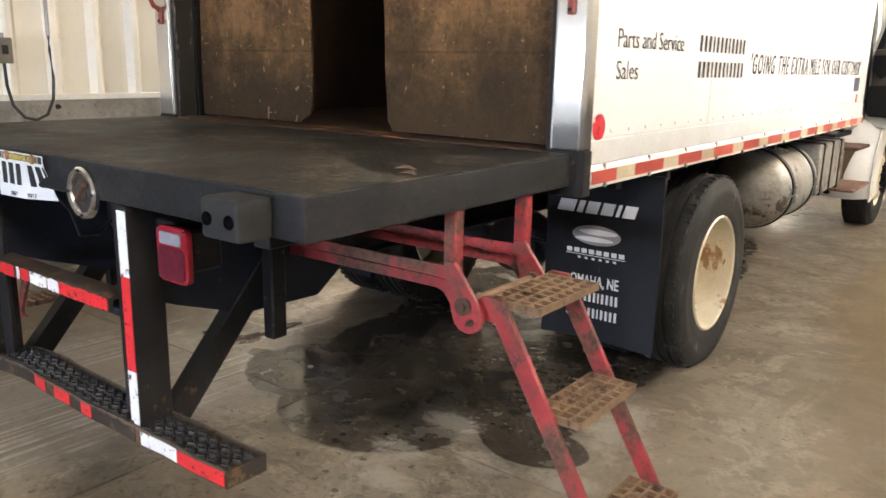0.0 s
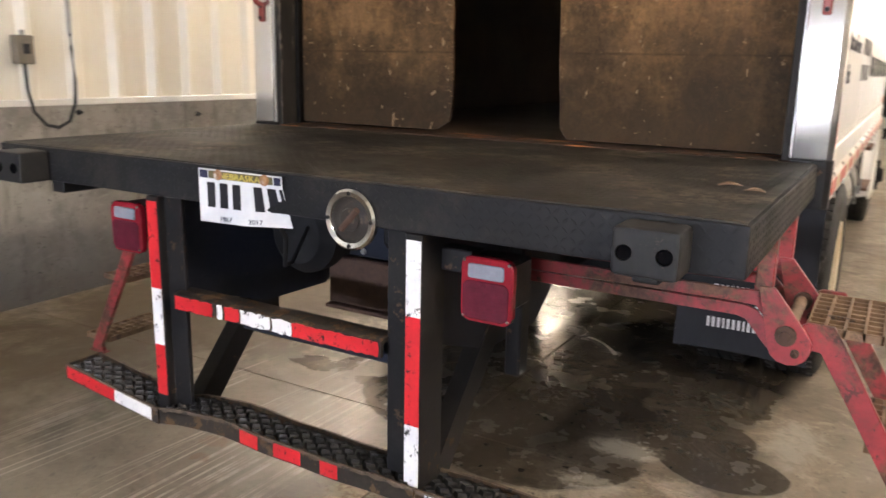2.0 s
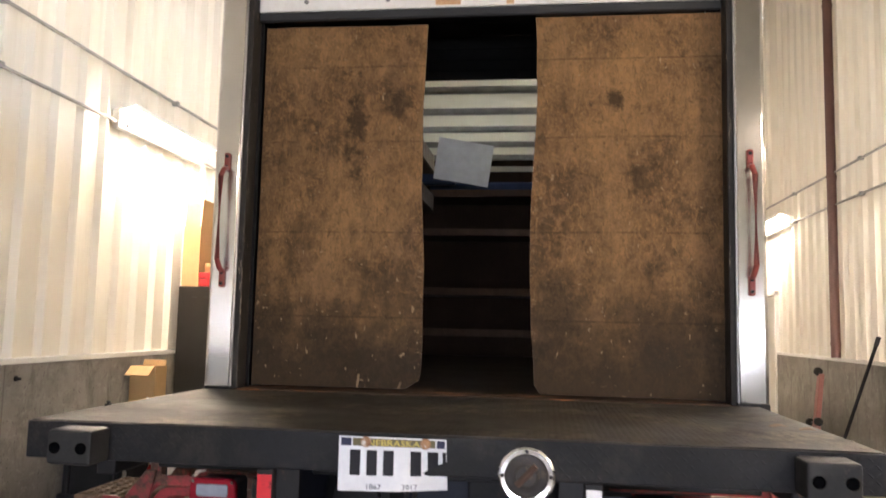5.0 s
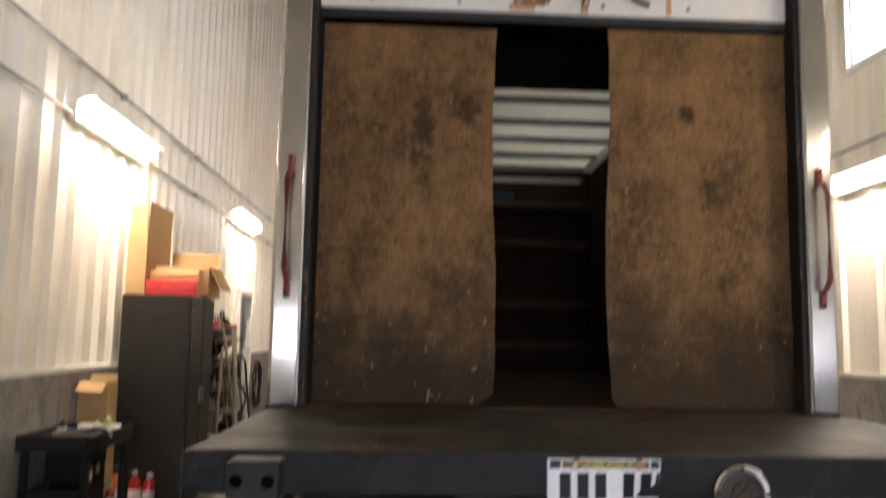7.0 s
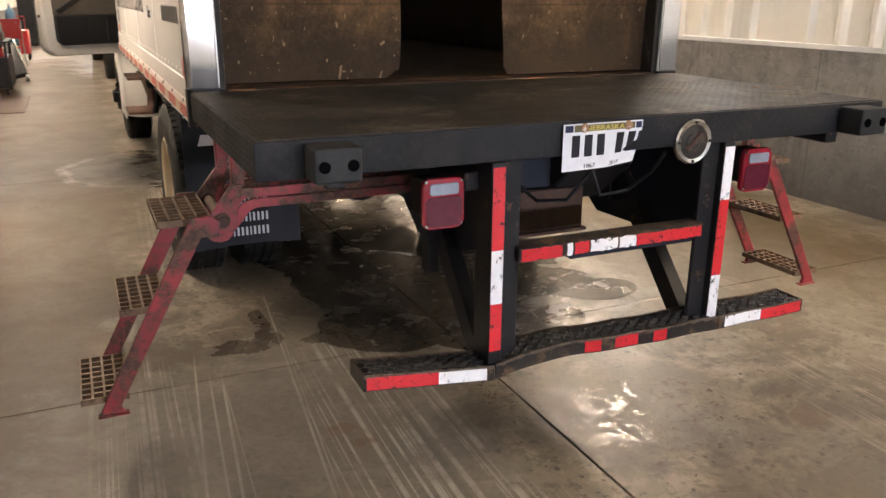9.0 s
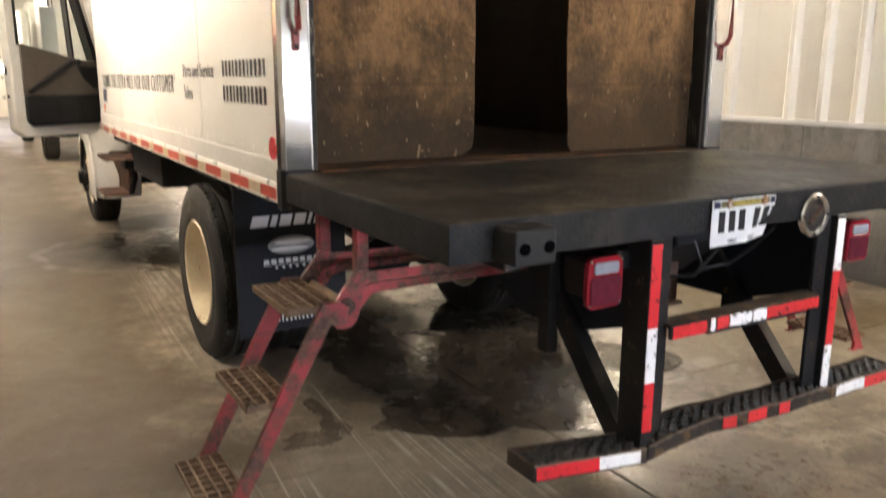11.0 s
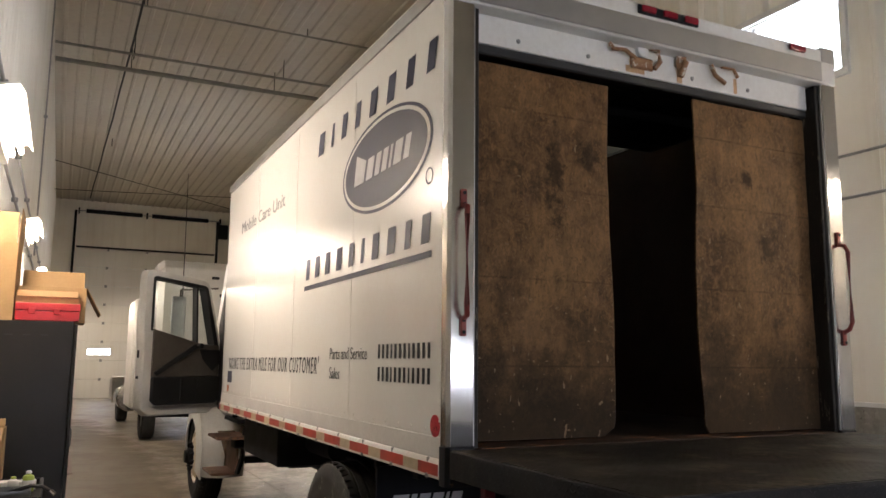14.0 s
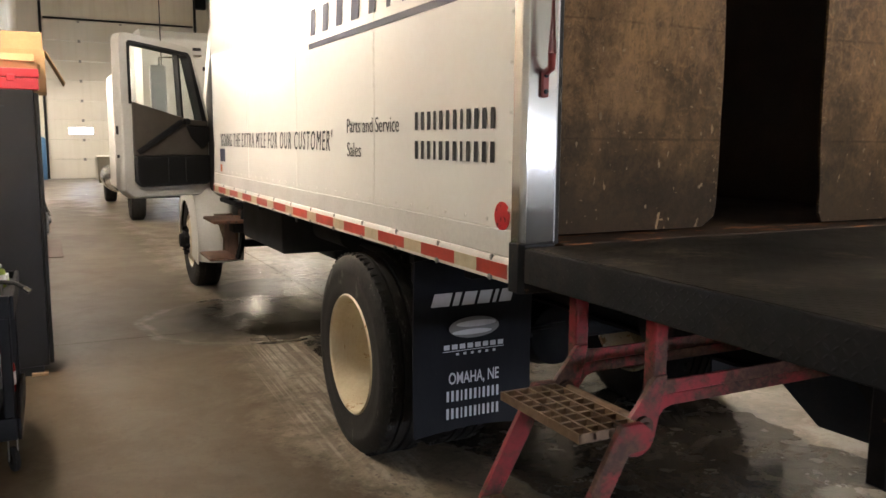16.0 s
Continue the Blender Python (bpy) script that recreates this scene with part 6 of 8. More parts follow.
# fold-out steps on both sides
def side_steps(s):
    # the bracket of one side stands closer in between its stringers
    d = 0.0 if s < 0 else 0.022
    # arms of one side take the red worn through further, so darker
    arm_m = RED_WORN if s < 0 else RED_STEP
    brackets = (-0.667, -0.332) if s < 0 else (-0.752, -0.368)
    st = part("folding_steps", Geo().rod((s * 1.232, brackets[0] - 0.02, 0.862), (s * 1.232, -0.36, 0.862), 0.018, 12), RUST_TREAD, truck, "worn red fold-out steps with rusty grate treads")
    for y, ys in zip(brackets, (-0.752, -0.368)):
        part("bracket_post", Geo().box((s * 1.142, y - 0.02, 0.93), (s * 1.188, y + 0.02, 1.136), 0.004), RED_STEP, st, "red bracket post")
        t = 0.011
        yo = y - 0.012
        part("link_arm", Geo().prism([(s * x, z + 0.022) for x, z in [(0.36, 0.943), (1.10, 0.943), (1.20, 0.95), (1.25, 0.855), (1.215, 0.83), (1.15, 0.905), (1.09, 0.907), (0.36, 0.907)]], yo - t, yo, "y", 0.002), arm_m, st, "further worn red link arm" if s < 0 else "red link arm")
        part("link_arm", Geo().prism([(s * x, z) for x, z in [(0.36, 0.918), (1.12, 0.918), (1.15, 0.908), (1.215, 0.838), (1.185, 0.806), (1.125, 0.876), (1.10, 0.884), (0.36, 0.884)]], yo + 0.016, yo + 0.016 + t, "y", 0.002), arm_m, st, "further worn red link arm" if s < 0 else "red link arm")
        # hinge plate with a round end
        ol = [(1.155, 0.985), (1.195, 0.985)]
        for k in range(9):
            a = radians(40 - 26 * k)
            ol.append((1.245 + 0.055 * math.cos(a), 0.835 + 0.055 * math.sin(a)))
        part("hinge_plate", Geo().prism([(s * x, z) for x, z in ol], yo - 0.026, yo - 0.0115, "y", 0.002), RED_STEP, st, "red hinge plate with a round end")
        for dx, dz, r in ((1.235, 0.862, 0.027), (1.262, 0.818, 0.011)):
            part("pivot_bolt", Geo().lathe([(r, 0), (r, 0.012), (r * 0.6, 0.014), (r * 0.55, 0.024), (0, 0.025)], 14, pose(s * dx, yo - 0.026, dz, 90, 0, 0)), RUST_PLATE, st, "greasy pivot bolt")
        part("stringer", Geo().prism([(s * x, z) for x, z in [(x + (d * (0.9 - z) / 0.65), z) for x, z in [(1.250, 0.872), (1.280, 0.895), (1.345, 0.895), (1.372, 0.85), (1.695, 0.25), (1.71, 0.215), (1.628, 0.215), (1.638, 0.245), (1.318, 0.82), (1.265, 0.825)]]], ys - 0.008, ys + 0.010, "y", 0.002), RED_STEP, st, "worn red stringer")
        part("foot", Geo().box((s * (1.615 + d), ys - 0.015, 0.208), (s * (1.718 + d), ys + 0.018, 0.2145), 0.002), RED_STEP, st)
    for x0, x1, z in ((1.275, 1.46, 0.888), (1.45, 1.608, 0.590), (1.61, 1.768, 0.280)):
        tr = Geo()
        y0, y1 = -0.742, -0.379
        for y in (y0, y1 - 0.006):
            tr.box((s * x0, y, z - 0.024), (s * x1, y + 0.005, z), 0)
        for x in (x0, x1 - 0.006):
            tr.box((s * x, y0, z - 0.024), (s * (x + 0.005), y1, z), 0)
        for k in range(1, 4):
            x = x0 + (x1 - x0) * k / 4
            tr.box((s * (x - 0.004), y0, z - 0.020), (s * (x + 0.004), y1, z - 0.001), 0)
        for k in range(1, 8):
            y = y0 + (y1 - y0) * k / 8
            tr.box((s * x0, y - 0.0045, z - 0.018), (s * x1, y + 0.0045, z - 0.0025), 0)
        if z > 0.8:
            tr.box((s * x0, y0, z - 0.031), (s * (x0 + 0.03), y1, z - 0.0265), 0)
        part("tread", tr, RUST_TREAD, st, "rusty bar grate tread")
    return st


for s in (-1, 1):
    side_steps(s)

# ---- the truck's front end: tank, cab, open doors ----
tank = part("fuel_tank", Geo().lathe([(0.0, 0.0), (0.10, 0.012), (0.19, 0.045), (0.25, 0.09), (0.272, 0.13), (0.272, 0.86), (0.25, 0.90), (0, 0.92)], 40, pose(0.90, 2.98, 0.735, -90, 0, 0)), TANK_M, truck, "dirty aluminium fuel tank with a domed end")
for y in (3.16, 3.74):
    part("tank_strap", Geo().lathe([(0.273, y - 0.028), (0.281, y - 0.028), (0.281, y + 0.028), (0.273, y + 0.028)], 40, pose(0.90, 0, 0.735, -90, 0, 0), closed=True), BLACK_STEEL, tank, "black strap")
    part("strap_bolt", Geo().rod((1.185, y, 0.66), (1.185, y, 0.78), 0.012, 8).box((1.170, y - 0.03, 0.70), (1.20, y + 0.03, 0.72), 0.003), GALV, tank)
    part("tank_hanger", Geo().prism([(0.431, 1.12), (0.62, 1.12), (0.62, 0.95), (0.50, 0.62), (0.431, 0.62)], y - 0.03, y + 0.03, "y"), CHASSIS, truck)
part("filler_cap", Geo().lathe([(0.055, 0), (0.055, 0.03), (0.04, 0.04), (0, 0.04)], 16, pose(0.98, 3.45, 0.985, 0, 18, 0)), CHROME, tank, "steel filler cap")
bx = part("battery_box", Geo().box((0.72, 4.02, 0.60), (1.14, 4.88, 1.0), 0.02, seg=2), TANK_M, truck, "aluminium step box")
for y in (4.12, 4.42, 4.72):
    part("box_strap", Geo().box((0.715, y - 0.014, 0.595), (1.148, y + 0.014, 1.005), 0.004), BLACK_STEEL, bx)
STEP_PANEL_M = worn("rust-streaked olive paint", (0.15, 0.115, 0.068), (0.09, 0.062, 0.036), 8, (0.5, 0.75), chips=(0.09, 0.045, 0.025), chip_at=0.54, chip_scale=10)
RUST_STEP = worn("rusty cab step", (0.17, 0.085, 0.05), (0.09, 0.05, 0.035), 9, (0.6, 0.85), chips=(0.035, 0.03, 0.028), chip_at=0.58)
for s in (-1, 1):
    h = 0.0 if s < 0 else 0.065
    part("cab_step", Geo().box((s * 0.82, 5.22, 0.80 + h), (s * 1.19, 5.78, 0.83 + h), 0.006).box((s * 0.82, 5.22, 0.79 + h), (s * 0.85, 5.78, 0.90 + h), 0.006), RUST_STEP, truck, "rusty upper cab step")
    part("cab_step", Geo().box((s * 0.93, 5.42 - 3 * h, 0.425 + h), (s * 1.20, 5.98, 0.452 + h), 0.006).box((s * 0.93, 5.42, 0.45 + h), (s * 0.95, 5.98, 0.80), 0.004), RUST_STEP, truck, "rusty lower cab step")
    part("step_panel", Geo().prism([(s * 0.80, 0.44), (s * 0.97, 0.44), (s * 0.96, 0.56), (s * 1.0, 0.70), (s * 1.05, 0.83), (s * 0.86, 0.83), (s * 0.82, 0.65)], 5.985, 6.0, "y", 0.004), STEP_PANEL_M, truck, "olive brown panel behind the cab steps")
    part("step_bracket", Geo().tube([(s * 0.45, 5.35, 0.95), (s * 0.90, 5.35, 0.90), (s * 0.90, 5.38, 0.60), (s * 0.94, 5.42, 0.44)], 0, flat=(0.05, 0.03)), CHASSIS, truck)
    part("step_bracket", Geo().box((s * 0.78, 5.30, 0.70), (s * 1.0, 5.50, 0.795), 0.02, seg=2), CHASSIS, truck, "black bracket under the step")

MIRROR_BACK = plain("pale grey housing", (0.46, 0.47, 0.46), 0.4)
# cab: a conventional nose, narrower than the box
cab = part("cab", Geo().prism([(5.25, 1.0), (5.25, 2.72), (5.45, 2.78), (6.25, 2.74), (6.72, 2.02), (6.72, 1.0)], -1.0, 1.0, "x", 0.05), WHITE_PAINT, truck, "white conventional cab")
for s in (-1, 1):
    # black sheet on the solid cab stands for the shade inside the doorway
    part("doorway_shade", Geo().prism([(5.33, 1.05), (5.33, 2.60), (6.05, 2.60), (6.48, 2.0), (6.48, 1.05)], s * 1.0, s * 1.003, "x"), DARK_RUBBER, cab, "black sheet painted for the shaded doorway")
part("hood", Geo().prism([(6.70, 0.95), (6.70, 1.98), (8.1, 1.72), (8.35, 1.55), (8.38, 0.75), (7.6, 0.75)], -0.80, 0.80, "x", 0.06), WHITE_PAINT, truck, "white sloping bonnet")
for s in (-1, 1):
    # rounded fender over the front wheel
    def fend(u, v):
        a = radians(-20 + 200 * u)
        r = 0.60 + 0.06 * math.sin(math.pi * u)
        bulge = 0.03 * math.sin(math.pi * v)
        return (s * (0.72 + 0.485 * v), 6.72 - (r + bulge - 0.05 * v ** 5) * math.cos(a), 0.52 + (r + bulge - 0.05 * v ** 5) * math.sin(a) * 0.95)
    part("fender", Geo().sheet(24, 10, fend, (0, 0, -0.015)), WHITE_PAINT, truck, "white rounded front fender", angle=60)
    # unseen dark liner, added so the pool mirrors no bright fender
    part("fender_dark_liner", Geo().sheet(24, 6, lambda u, v: (s * (0.715 + 0.46 * v), 6.72 + (fend(u, v)[1] - 6.72) * 0.965, 0.52 + (fend(u, v)[2] - 0.52) * 0.965 - 0.006), (0, 0, -0.006)), CHASSIS, truck, "unseen black liner added inside the fender", angle=60)

    def lip(u, v):
        a = radians(-24 + 204 * u)
        r = 0.395 + 0.03 * math.sin(math.pi * u) + (0.225 - 0.02 * v) * v
        return (s * (1.222 - 0.03 * v), 6.72 - r * math.cos(a), 0.52 + r * math.sin(a) * 0.95)
    part("fender_lip", Geo().sheet(24, 3, lip, (-s * 0.012, 0, 0)), WHITE_PAINT, truck, angle=60)
    part("mirror_arm", Geo().tube([(s * 1.02, 6.55, 2.45), (s * 1.44, 6.62, 2.42), (s * 1.46, 6.62, 1.75), (s * 1.03, 6.60, 1.62)], 0.014, 8), CHROME, truck, "chrome mirror arm")
    part("mirror", Geo().box((s * 1.38, 6.57, 1.80), (s * 1.54, 6.63, 2.34), 0.02, seg=2), MIRROR_BACK, truck, "tall pale grey mirror housing")
    part("spot_mirror", Geo().lathe([(0, 0), (0.07, 0.005), (0.10, 0.03), (0.105, 0.05), (0, 0.052)], 20, pose(s * 1.45, 6.62, 1.72, -90, 0, 0)), MIRROR_BACK, truck, "round pale spot mirror")


# unseen dark panels below bonnet and cab, added to darken the pool's reflection
part("bonnet_dark_panel", Geo().prism([(6.02, 0.90), (6.02, 0.94), (7.55, 0.735), (8.34, 0.735), (8.34, 0.70), (7.55, 0.70)], -0.79, 0.79, "x"), CHASSIS, truck, "unseen black panel added under the bonnet")
part("cab_dark_panel", Geo().box((-0.98, 5.27, 0.955), (0.98, 6.01, 0.995), 0.004), CHASSIS, truck, "unseen black panel added under the cab")
part("antenna", Geo().tube([(-1.375, 6.62, 1.95), (-1.37, 6.98, 1.95), (-1.37, 7.0, 2.0), (-1.37, 7.0, 2.9)], 0.006, 6).rod((-1.37, 7.0, 2.9), (-1.39, 6.93, 3.9), 0.005, 6, 0.003), BLACK_STEEL, truck, "thin black whip antenna")


def round_corners(points, radii, steps=6):
    """The open line through points, each corner cut to an arc-like curve of the given reach."""
    pts = [Vector(p) for p in points]
    line = []
    for k, p in enumerate(pts):
        if k in (0, len(pts) - 1):
            line.append(p)
            continue
        a = p + (pts[k - 1] - p).normalized() * radii[k]
        b = p + (pts[k + 1] - p).normalized() * radii[k]
        for i in range(steps + 1):
            t = i / steps
            line.append((1 - t) ** 2 * a + 2 * t * (1 - t) * p + t * t * b)
    return line


def cab_door(s, ang):
    """A cab door, modelled closed along -y from its hinge, then swung out."""
    m = Matrix.Translation((s * 1.02, 6.47, 0)) @ Matrix.Rotation(s * radians(ang), 4, "Z")
    W = 1.085
    TOP, SILL, LOW = 2.50, 1.80, 1.06

    def put(name, geo, mat, parent, lab=""):
        g = Geo()
        g.add(geo.v, geo.f, m)
        return part(name, g, mat, parent, lab)
    g = Geo()
    t0, t1 = s * -0.075, s * 0.045
    # lower shell
    g.prism([(0.0, LOW + 0.04), (0.0, SILL - 0.03), (-0.30, SILL - 0.02), (-W + 0.10, SILL + 0.11), (-W, SILL + 0.11), (-W, LOW + 0.03), (-W + 0.10, LOW - 0.05), (-0.06, LOW - 0.05)], t0, t1, "x", 0.012)
    # window frame: one rim with rounded corners round the opening
    outer = round_corners([(-0.005, SILL - 0.04), (-0.215, TOP + 0.0), (-W, TOP + 0.07), (-W, SILL + 0.10)], (0.01, 0.10, 0.10, 0.01))
    inner = round_corners([(-0.045, SILL - 0.035), (-0.245, TOP - 0.055), (-W + 0.085, TOP + 0.0), (-W + 0.085, SILL + 0.10)], (0.01, 0.05, 0.05, 0.01))
    n = len(outer)
    g.sheet(n - 1, 1, lambda u, v: (t0 * 0.9,) + tuple(outer[round(u * (n - 1))].lerp(inner[round(u * (n - 1))], v)), (t1 * 0.9 - t0 * 0.9, 0, 0))
    door = put("cab_door", g, WHITE_PAINT, truck, "open white cab door with a dark inner panel")
    ins = t0 - s * 0.004
    E = -W + 0.10
    put("inner_panel", Geo().prism([(-0.05, LOW + 0.36), (-0.05, SILL - 0.03), (-0.30, SILL - 0.02), (E, SILL + 0.13), (E, LOW + 0.36)], ins - s * 0.02, ins, "x", 0.008), PANEL_M, door, "brown grey vinyl inner panel")
    put("door_pocket", Geo().prism([(-0.05, LOW + 0.09), (-0.05, LOW + 0.36), (E, LOW + 0.36), (E, LOW + 0.11), (E + 0.06, LOW + 0.06), (-0.10, LOW + 0.06)], ins - s * 0.05, ins, "x", 0.012), DARK_RUBBER, door, "black lower pocket")
    for y in (-0.61, -0.39):
        put("pocket_rib", Geo().box((ins - s * 0.062, y - 0.01, LOW + 0.10), (ins - s * 0.05, y + 0.01, LOW + 0.33), 0.003), DARK_RUBBER, door)
    put("pull_strap", Geo().prism([(-0.42, LOW + 0.72), (-0.38, LOW + 0.68), (E + 0.06, LOW + 0.37), (E + 0.02, LOW + 0.41)], ins - s * 0.045, ins - s * 0.021, "x", 0.006), DARK_RUBBER, door, "black slanted pull bar")
    put("arm_rest", Geo().prism([(-0.06, LOW + 0.50), (-0.06, LOW + 0.66), (-0.36, LOW + 0.66), (-0.30, LOW + 0.54), (-0.16, LOW + 0.42)], ins - s * 0.05, ins - s * 0.021, "x", 0.01), DARK_RUBBER, door)
    put("window_crank", Geo().rod((ins - s * 0.03, -0.36, LOW + 0.70), (ins - s * 0.07, -0.36, LOW + 0.70), 0.03, 14), DARK_RUBBER, door)
    rim_o = round_corners([(-0.045, SILL - 0.03), (-0.243, TOP - 0.054), (-W + 0.084, TOP + 0.001), (-W + 0.084, SILL + 0.11)], (0.01, 0.05, 0.05, 0.01))
    rim_i = round_corners([(-0.105, SILL - 0.03), (-0.275, TOP - 0.085), (E + 0.014, TOP - 0.032), (E + 0.014, SILL + 0.11)], (0.01, 0.05, 0.05, 0.01))
    m_n = len(rim_o)
    put("window_seal", Geo().sheet(m_n - 1, 1, lambda u, v: (t0 * 0.95,) + tuple(rim_o[round(u * (m_n - 1))].lerp(rim_i[round(u * (m_n - 1))], v)), (t1 * 0.95 - t0 * 0.95, 0, 0)), DARK_RUBBER, door, "black window seal")
    put("vent_bar", Geo().prism([(-0.325, SILL - 0.01), (-0.35, SILL - 0.01), (-0.385, TOP - 0.08), (-0.36, TOP - 0.08)], t0 * 0.6, t1 * 0.6, "x"), DARK_RUBBER, door, "thin black vent bar")
    gl = put("window_pane", Geo().prism([(-0.08, SILL - 0.03), (-0.25, TOP - 0.07), (E + 0.01, TOP - 0.04), (E + 0.01, SILL + 0.10)], -s * 0.008, -s * 0.003, "x"), GLASS, door, "clear door glass")
    gl.visible_shadow = False
    put("latch_plate", Geo().box((-0.02, -W - 0.004, 1.62), (0.015, -W + 0.001, 1.70), 0.003), DARK_RUBBER, door)
    put("latch_plate", Geo().box((-0.02, -W - 0.004, 1.40), (0.02, -W + 0.001, 1.43), 0.002), DARK_RUBBER, door)
    return door


PANEL_M = worn("brown grey vinyl", (0.105, 0.088, 0.070), (0.075, 0.063, 0.052), 5, (0.45, 0.65), bump=0.1)
cab_door(-1, 57)
cab_door(1, 66)

# ---- along the west wall ----
CARD = worn("brown cardboard", (0.42, 0.27, 0.12), (0.36, 0.22, 0.095), 4, (0.7, 0.85), fine=60, bump=0.06)
CABINET_M = worn("dark grey cabinet enamel", (0.017, 0.0145, 0.0115), (0.0125, 0.011, 0.009), 3, (0.35, 0.5), chips=(0.08, 0.07, 0.06), chip_at=0.74, bump=0.04, Specular_IOR_Level=0.25)
BLACK_PLASTIC = worn("black moulded plastic", (0.009, 0.009, 0.010), (0.014, 0.014, 0.015), 12, (0.45, 0.65), bump=0.08, Specular_IOR_Level=0.2)
RED_PLASTIC = worn("red plastic", (0.46, 0.020, 0.024), (0.38, 0.018, 0.022), 8, (0.3, 0.45), bump=0.04)
EXT_RED = worn("fire extinguisher red", (0.34, 0.018, 0.016), (0.27, 0.016, 0.015), 8, (0.2, 0.32), bump=0.02)
LABEL_W = plain("white paper label", (0.72, 0.71, 0.68), 0.6)
BOX_DARK = plain("dark brown felt", (0.045, 0.030, 0.022), 0.85)

# steel cabinet, its doors facing the truck
cabinet = thing("storage_cabinet", (-2.91, 3.97, 0), "tall dark grey steel storage cabinet against the wall", "cabinet")
part("body", Geo().box((-0.29, -0.38, 0.06), (0.310, 0.38, 1.885), 0.008, seg=2).box((-0.29, -0.37, 0.0), (0.275, 0.37, 0.0595)), CABINET_M, cabinet)
for s in (-1, 1):
    dr = part("door", Geo().box((0.312, s * 0.003 if s > 0 else -0.378, 0.075), (0.338, 0.378 if s > 0 else -0.003, 1.868), 0.006), CABINET_M, cabinet)
    part("handle", Geo().box((0.3385, s * 0.05 - 0.012, 0.92), (0.355, s * 0.05 + 0.012, 1.06), 0.004), GALV, dr, "small steel handle")
# black strips on the closed side stand for the shade in vent slots
vents = Geo()
for k in range(3):
    vents.box((-0.15 + 0.12 * k, -0.3815, 1.775), (-0.10 + 0.12 * k, -0.3802, 1.785))
part("vent_shade", vents, DARK_RUBBER, cabinet)


def carton(name, at, size, label, flaps=(), rz=0, mat=None):
    """An open cardboard box: bottom, four walls with real thickness, and flaps (side, angle, length)."""
    t = thing(name, at, label, "box", rz=rz)
    w, d, h = size
    k = 0.006
    mat = mat or CARD
    part("bottom", Geo().box((-w / 2, -d / 2, 0), (w / 2, d / 2, k)), mat, t)
    for sx in (-1, 1):
        part("side", Geo().box((sx * w / 2, -d / 2, k), (sx * (w / 2 - k), d / 2, h)), mat, t)
    for sy in (-1, 1):
        part("side", Geo().box((-w / 2 + k, sy * d / 2, k), (w / 2 - k, sy * (d / 2 - k), h)), mat, t)
    for side, ang, ln in flaps:
        if side in "NS":
            sy = 1 if side == "N" else -1
            m = Matrix.Translation((0, sy * d / 2, h)) @ Matrix.Rotation(-sy * radians(ang), 4, "X")
            g = Geo().box((-w / 2 + 0.01, -k if sy > 0 else 0, 0), (w / 2 - 0.01, 0 if sy > 0 else k, ln), 0.001, m)
        else:
            sx = 1 if side == "E" else -1
            m = Matrix.Translation((sx * w / 2, 0, h)) @ Matrix.Rotation(sx * radians(ang), 4, "Y")
            g = Geo().box((-k if sx > 0 else 0, -d / 2 + 0.01, 0), (0 if sx > 0 else k, d / 2 - 0.01, ln), 0.001, m)
        part("flap", g, mat, t)
    return t


carton("cardboard_box", (-3.105, 3.97, 1.886), (0.17, 0.70, 0.58), "tall open cardboard box on the steel cabinet", (("E", 3, 0.27), ("S", -4, 0.24)))
carton("cardboard_box", (-2.765, 4.10, 1.886), (0.49, 0.46, 0.28), "open cardboard box on the steel cabinet", (("N", 6, 0.17), ("E", 152, 0.24)))
carton("cardboard_box", (-2.795, 3.80, 1.886), (0.44, 0.12, 0.235), "flat cardboard box leaning on the steel cabinet", (("S", 160, 0.05),))
case = thing("tool_case", (-2.785, 3.665, 1.886), "flat red plastic tool case on the steel cabinet", "tool case")
part("base", Geo().box((-0.22, -0.065, 0), (0.22, 0.065, 0.075), 0.01, seg=2), RED_PLASTIC, case)
part("lid", Geo().box((-0.223, -0.068, 0.0755), (0.223, 0.068, 0.135), 0.012, seg=2), RED_PLASTIC, case)
for x in (-0.11, 0.06):
    part("latch", Geo().box((x - 0.025, -0.078, 0.05), (x + 0.025, -0.0665, 0.095), 0.004), RED_PLASTIC, case)

# utility cart
cart = thing("utility_cart", (-2.965, 2.26, 0), "black two-shelf plastic utility cart with casters", "cart")
for nm, z in (("shelf", 0.22), ("shelf", 0.80)):
    tray = Geo().box((-0.23, -0.38, z), (0.23, 0.38, z + 0.02), 0.006)
    for a, b in (((-0.245, -0.40, z - 0.05), (-0.225, 0.40, z + 0.06)), ((0.225, -0.40, z - 0.05), (0.245, 0.40, z + 0.06)), ((-0.225, -0.40, z - 0.05), (0.225, -0.38, z + 0.06)), ((-0.225, 0.38, z - 0.05), (0.225, 0.40, z + 0.06))):
        tray.box(a, b, 0.008, seg=2)
    part(nm, tray, BLACK_PLASTIC, cart)
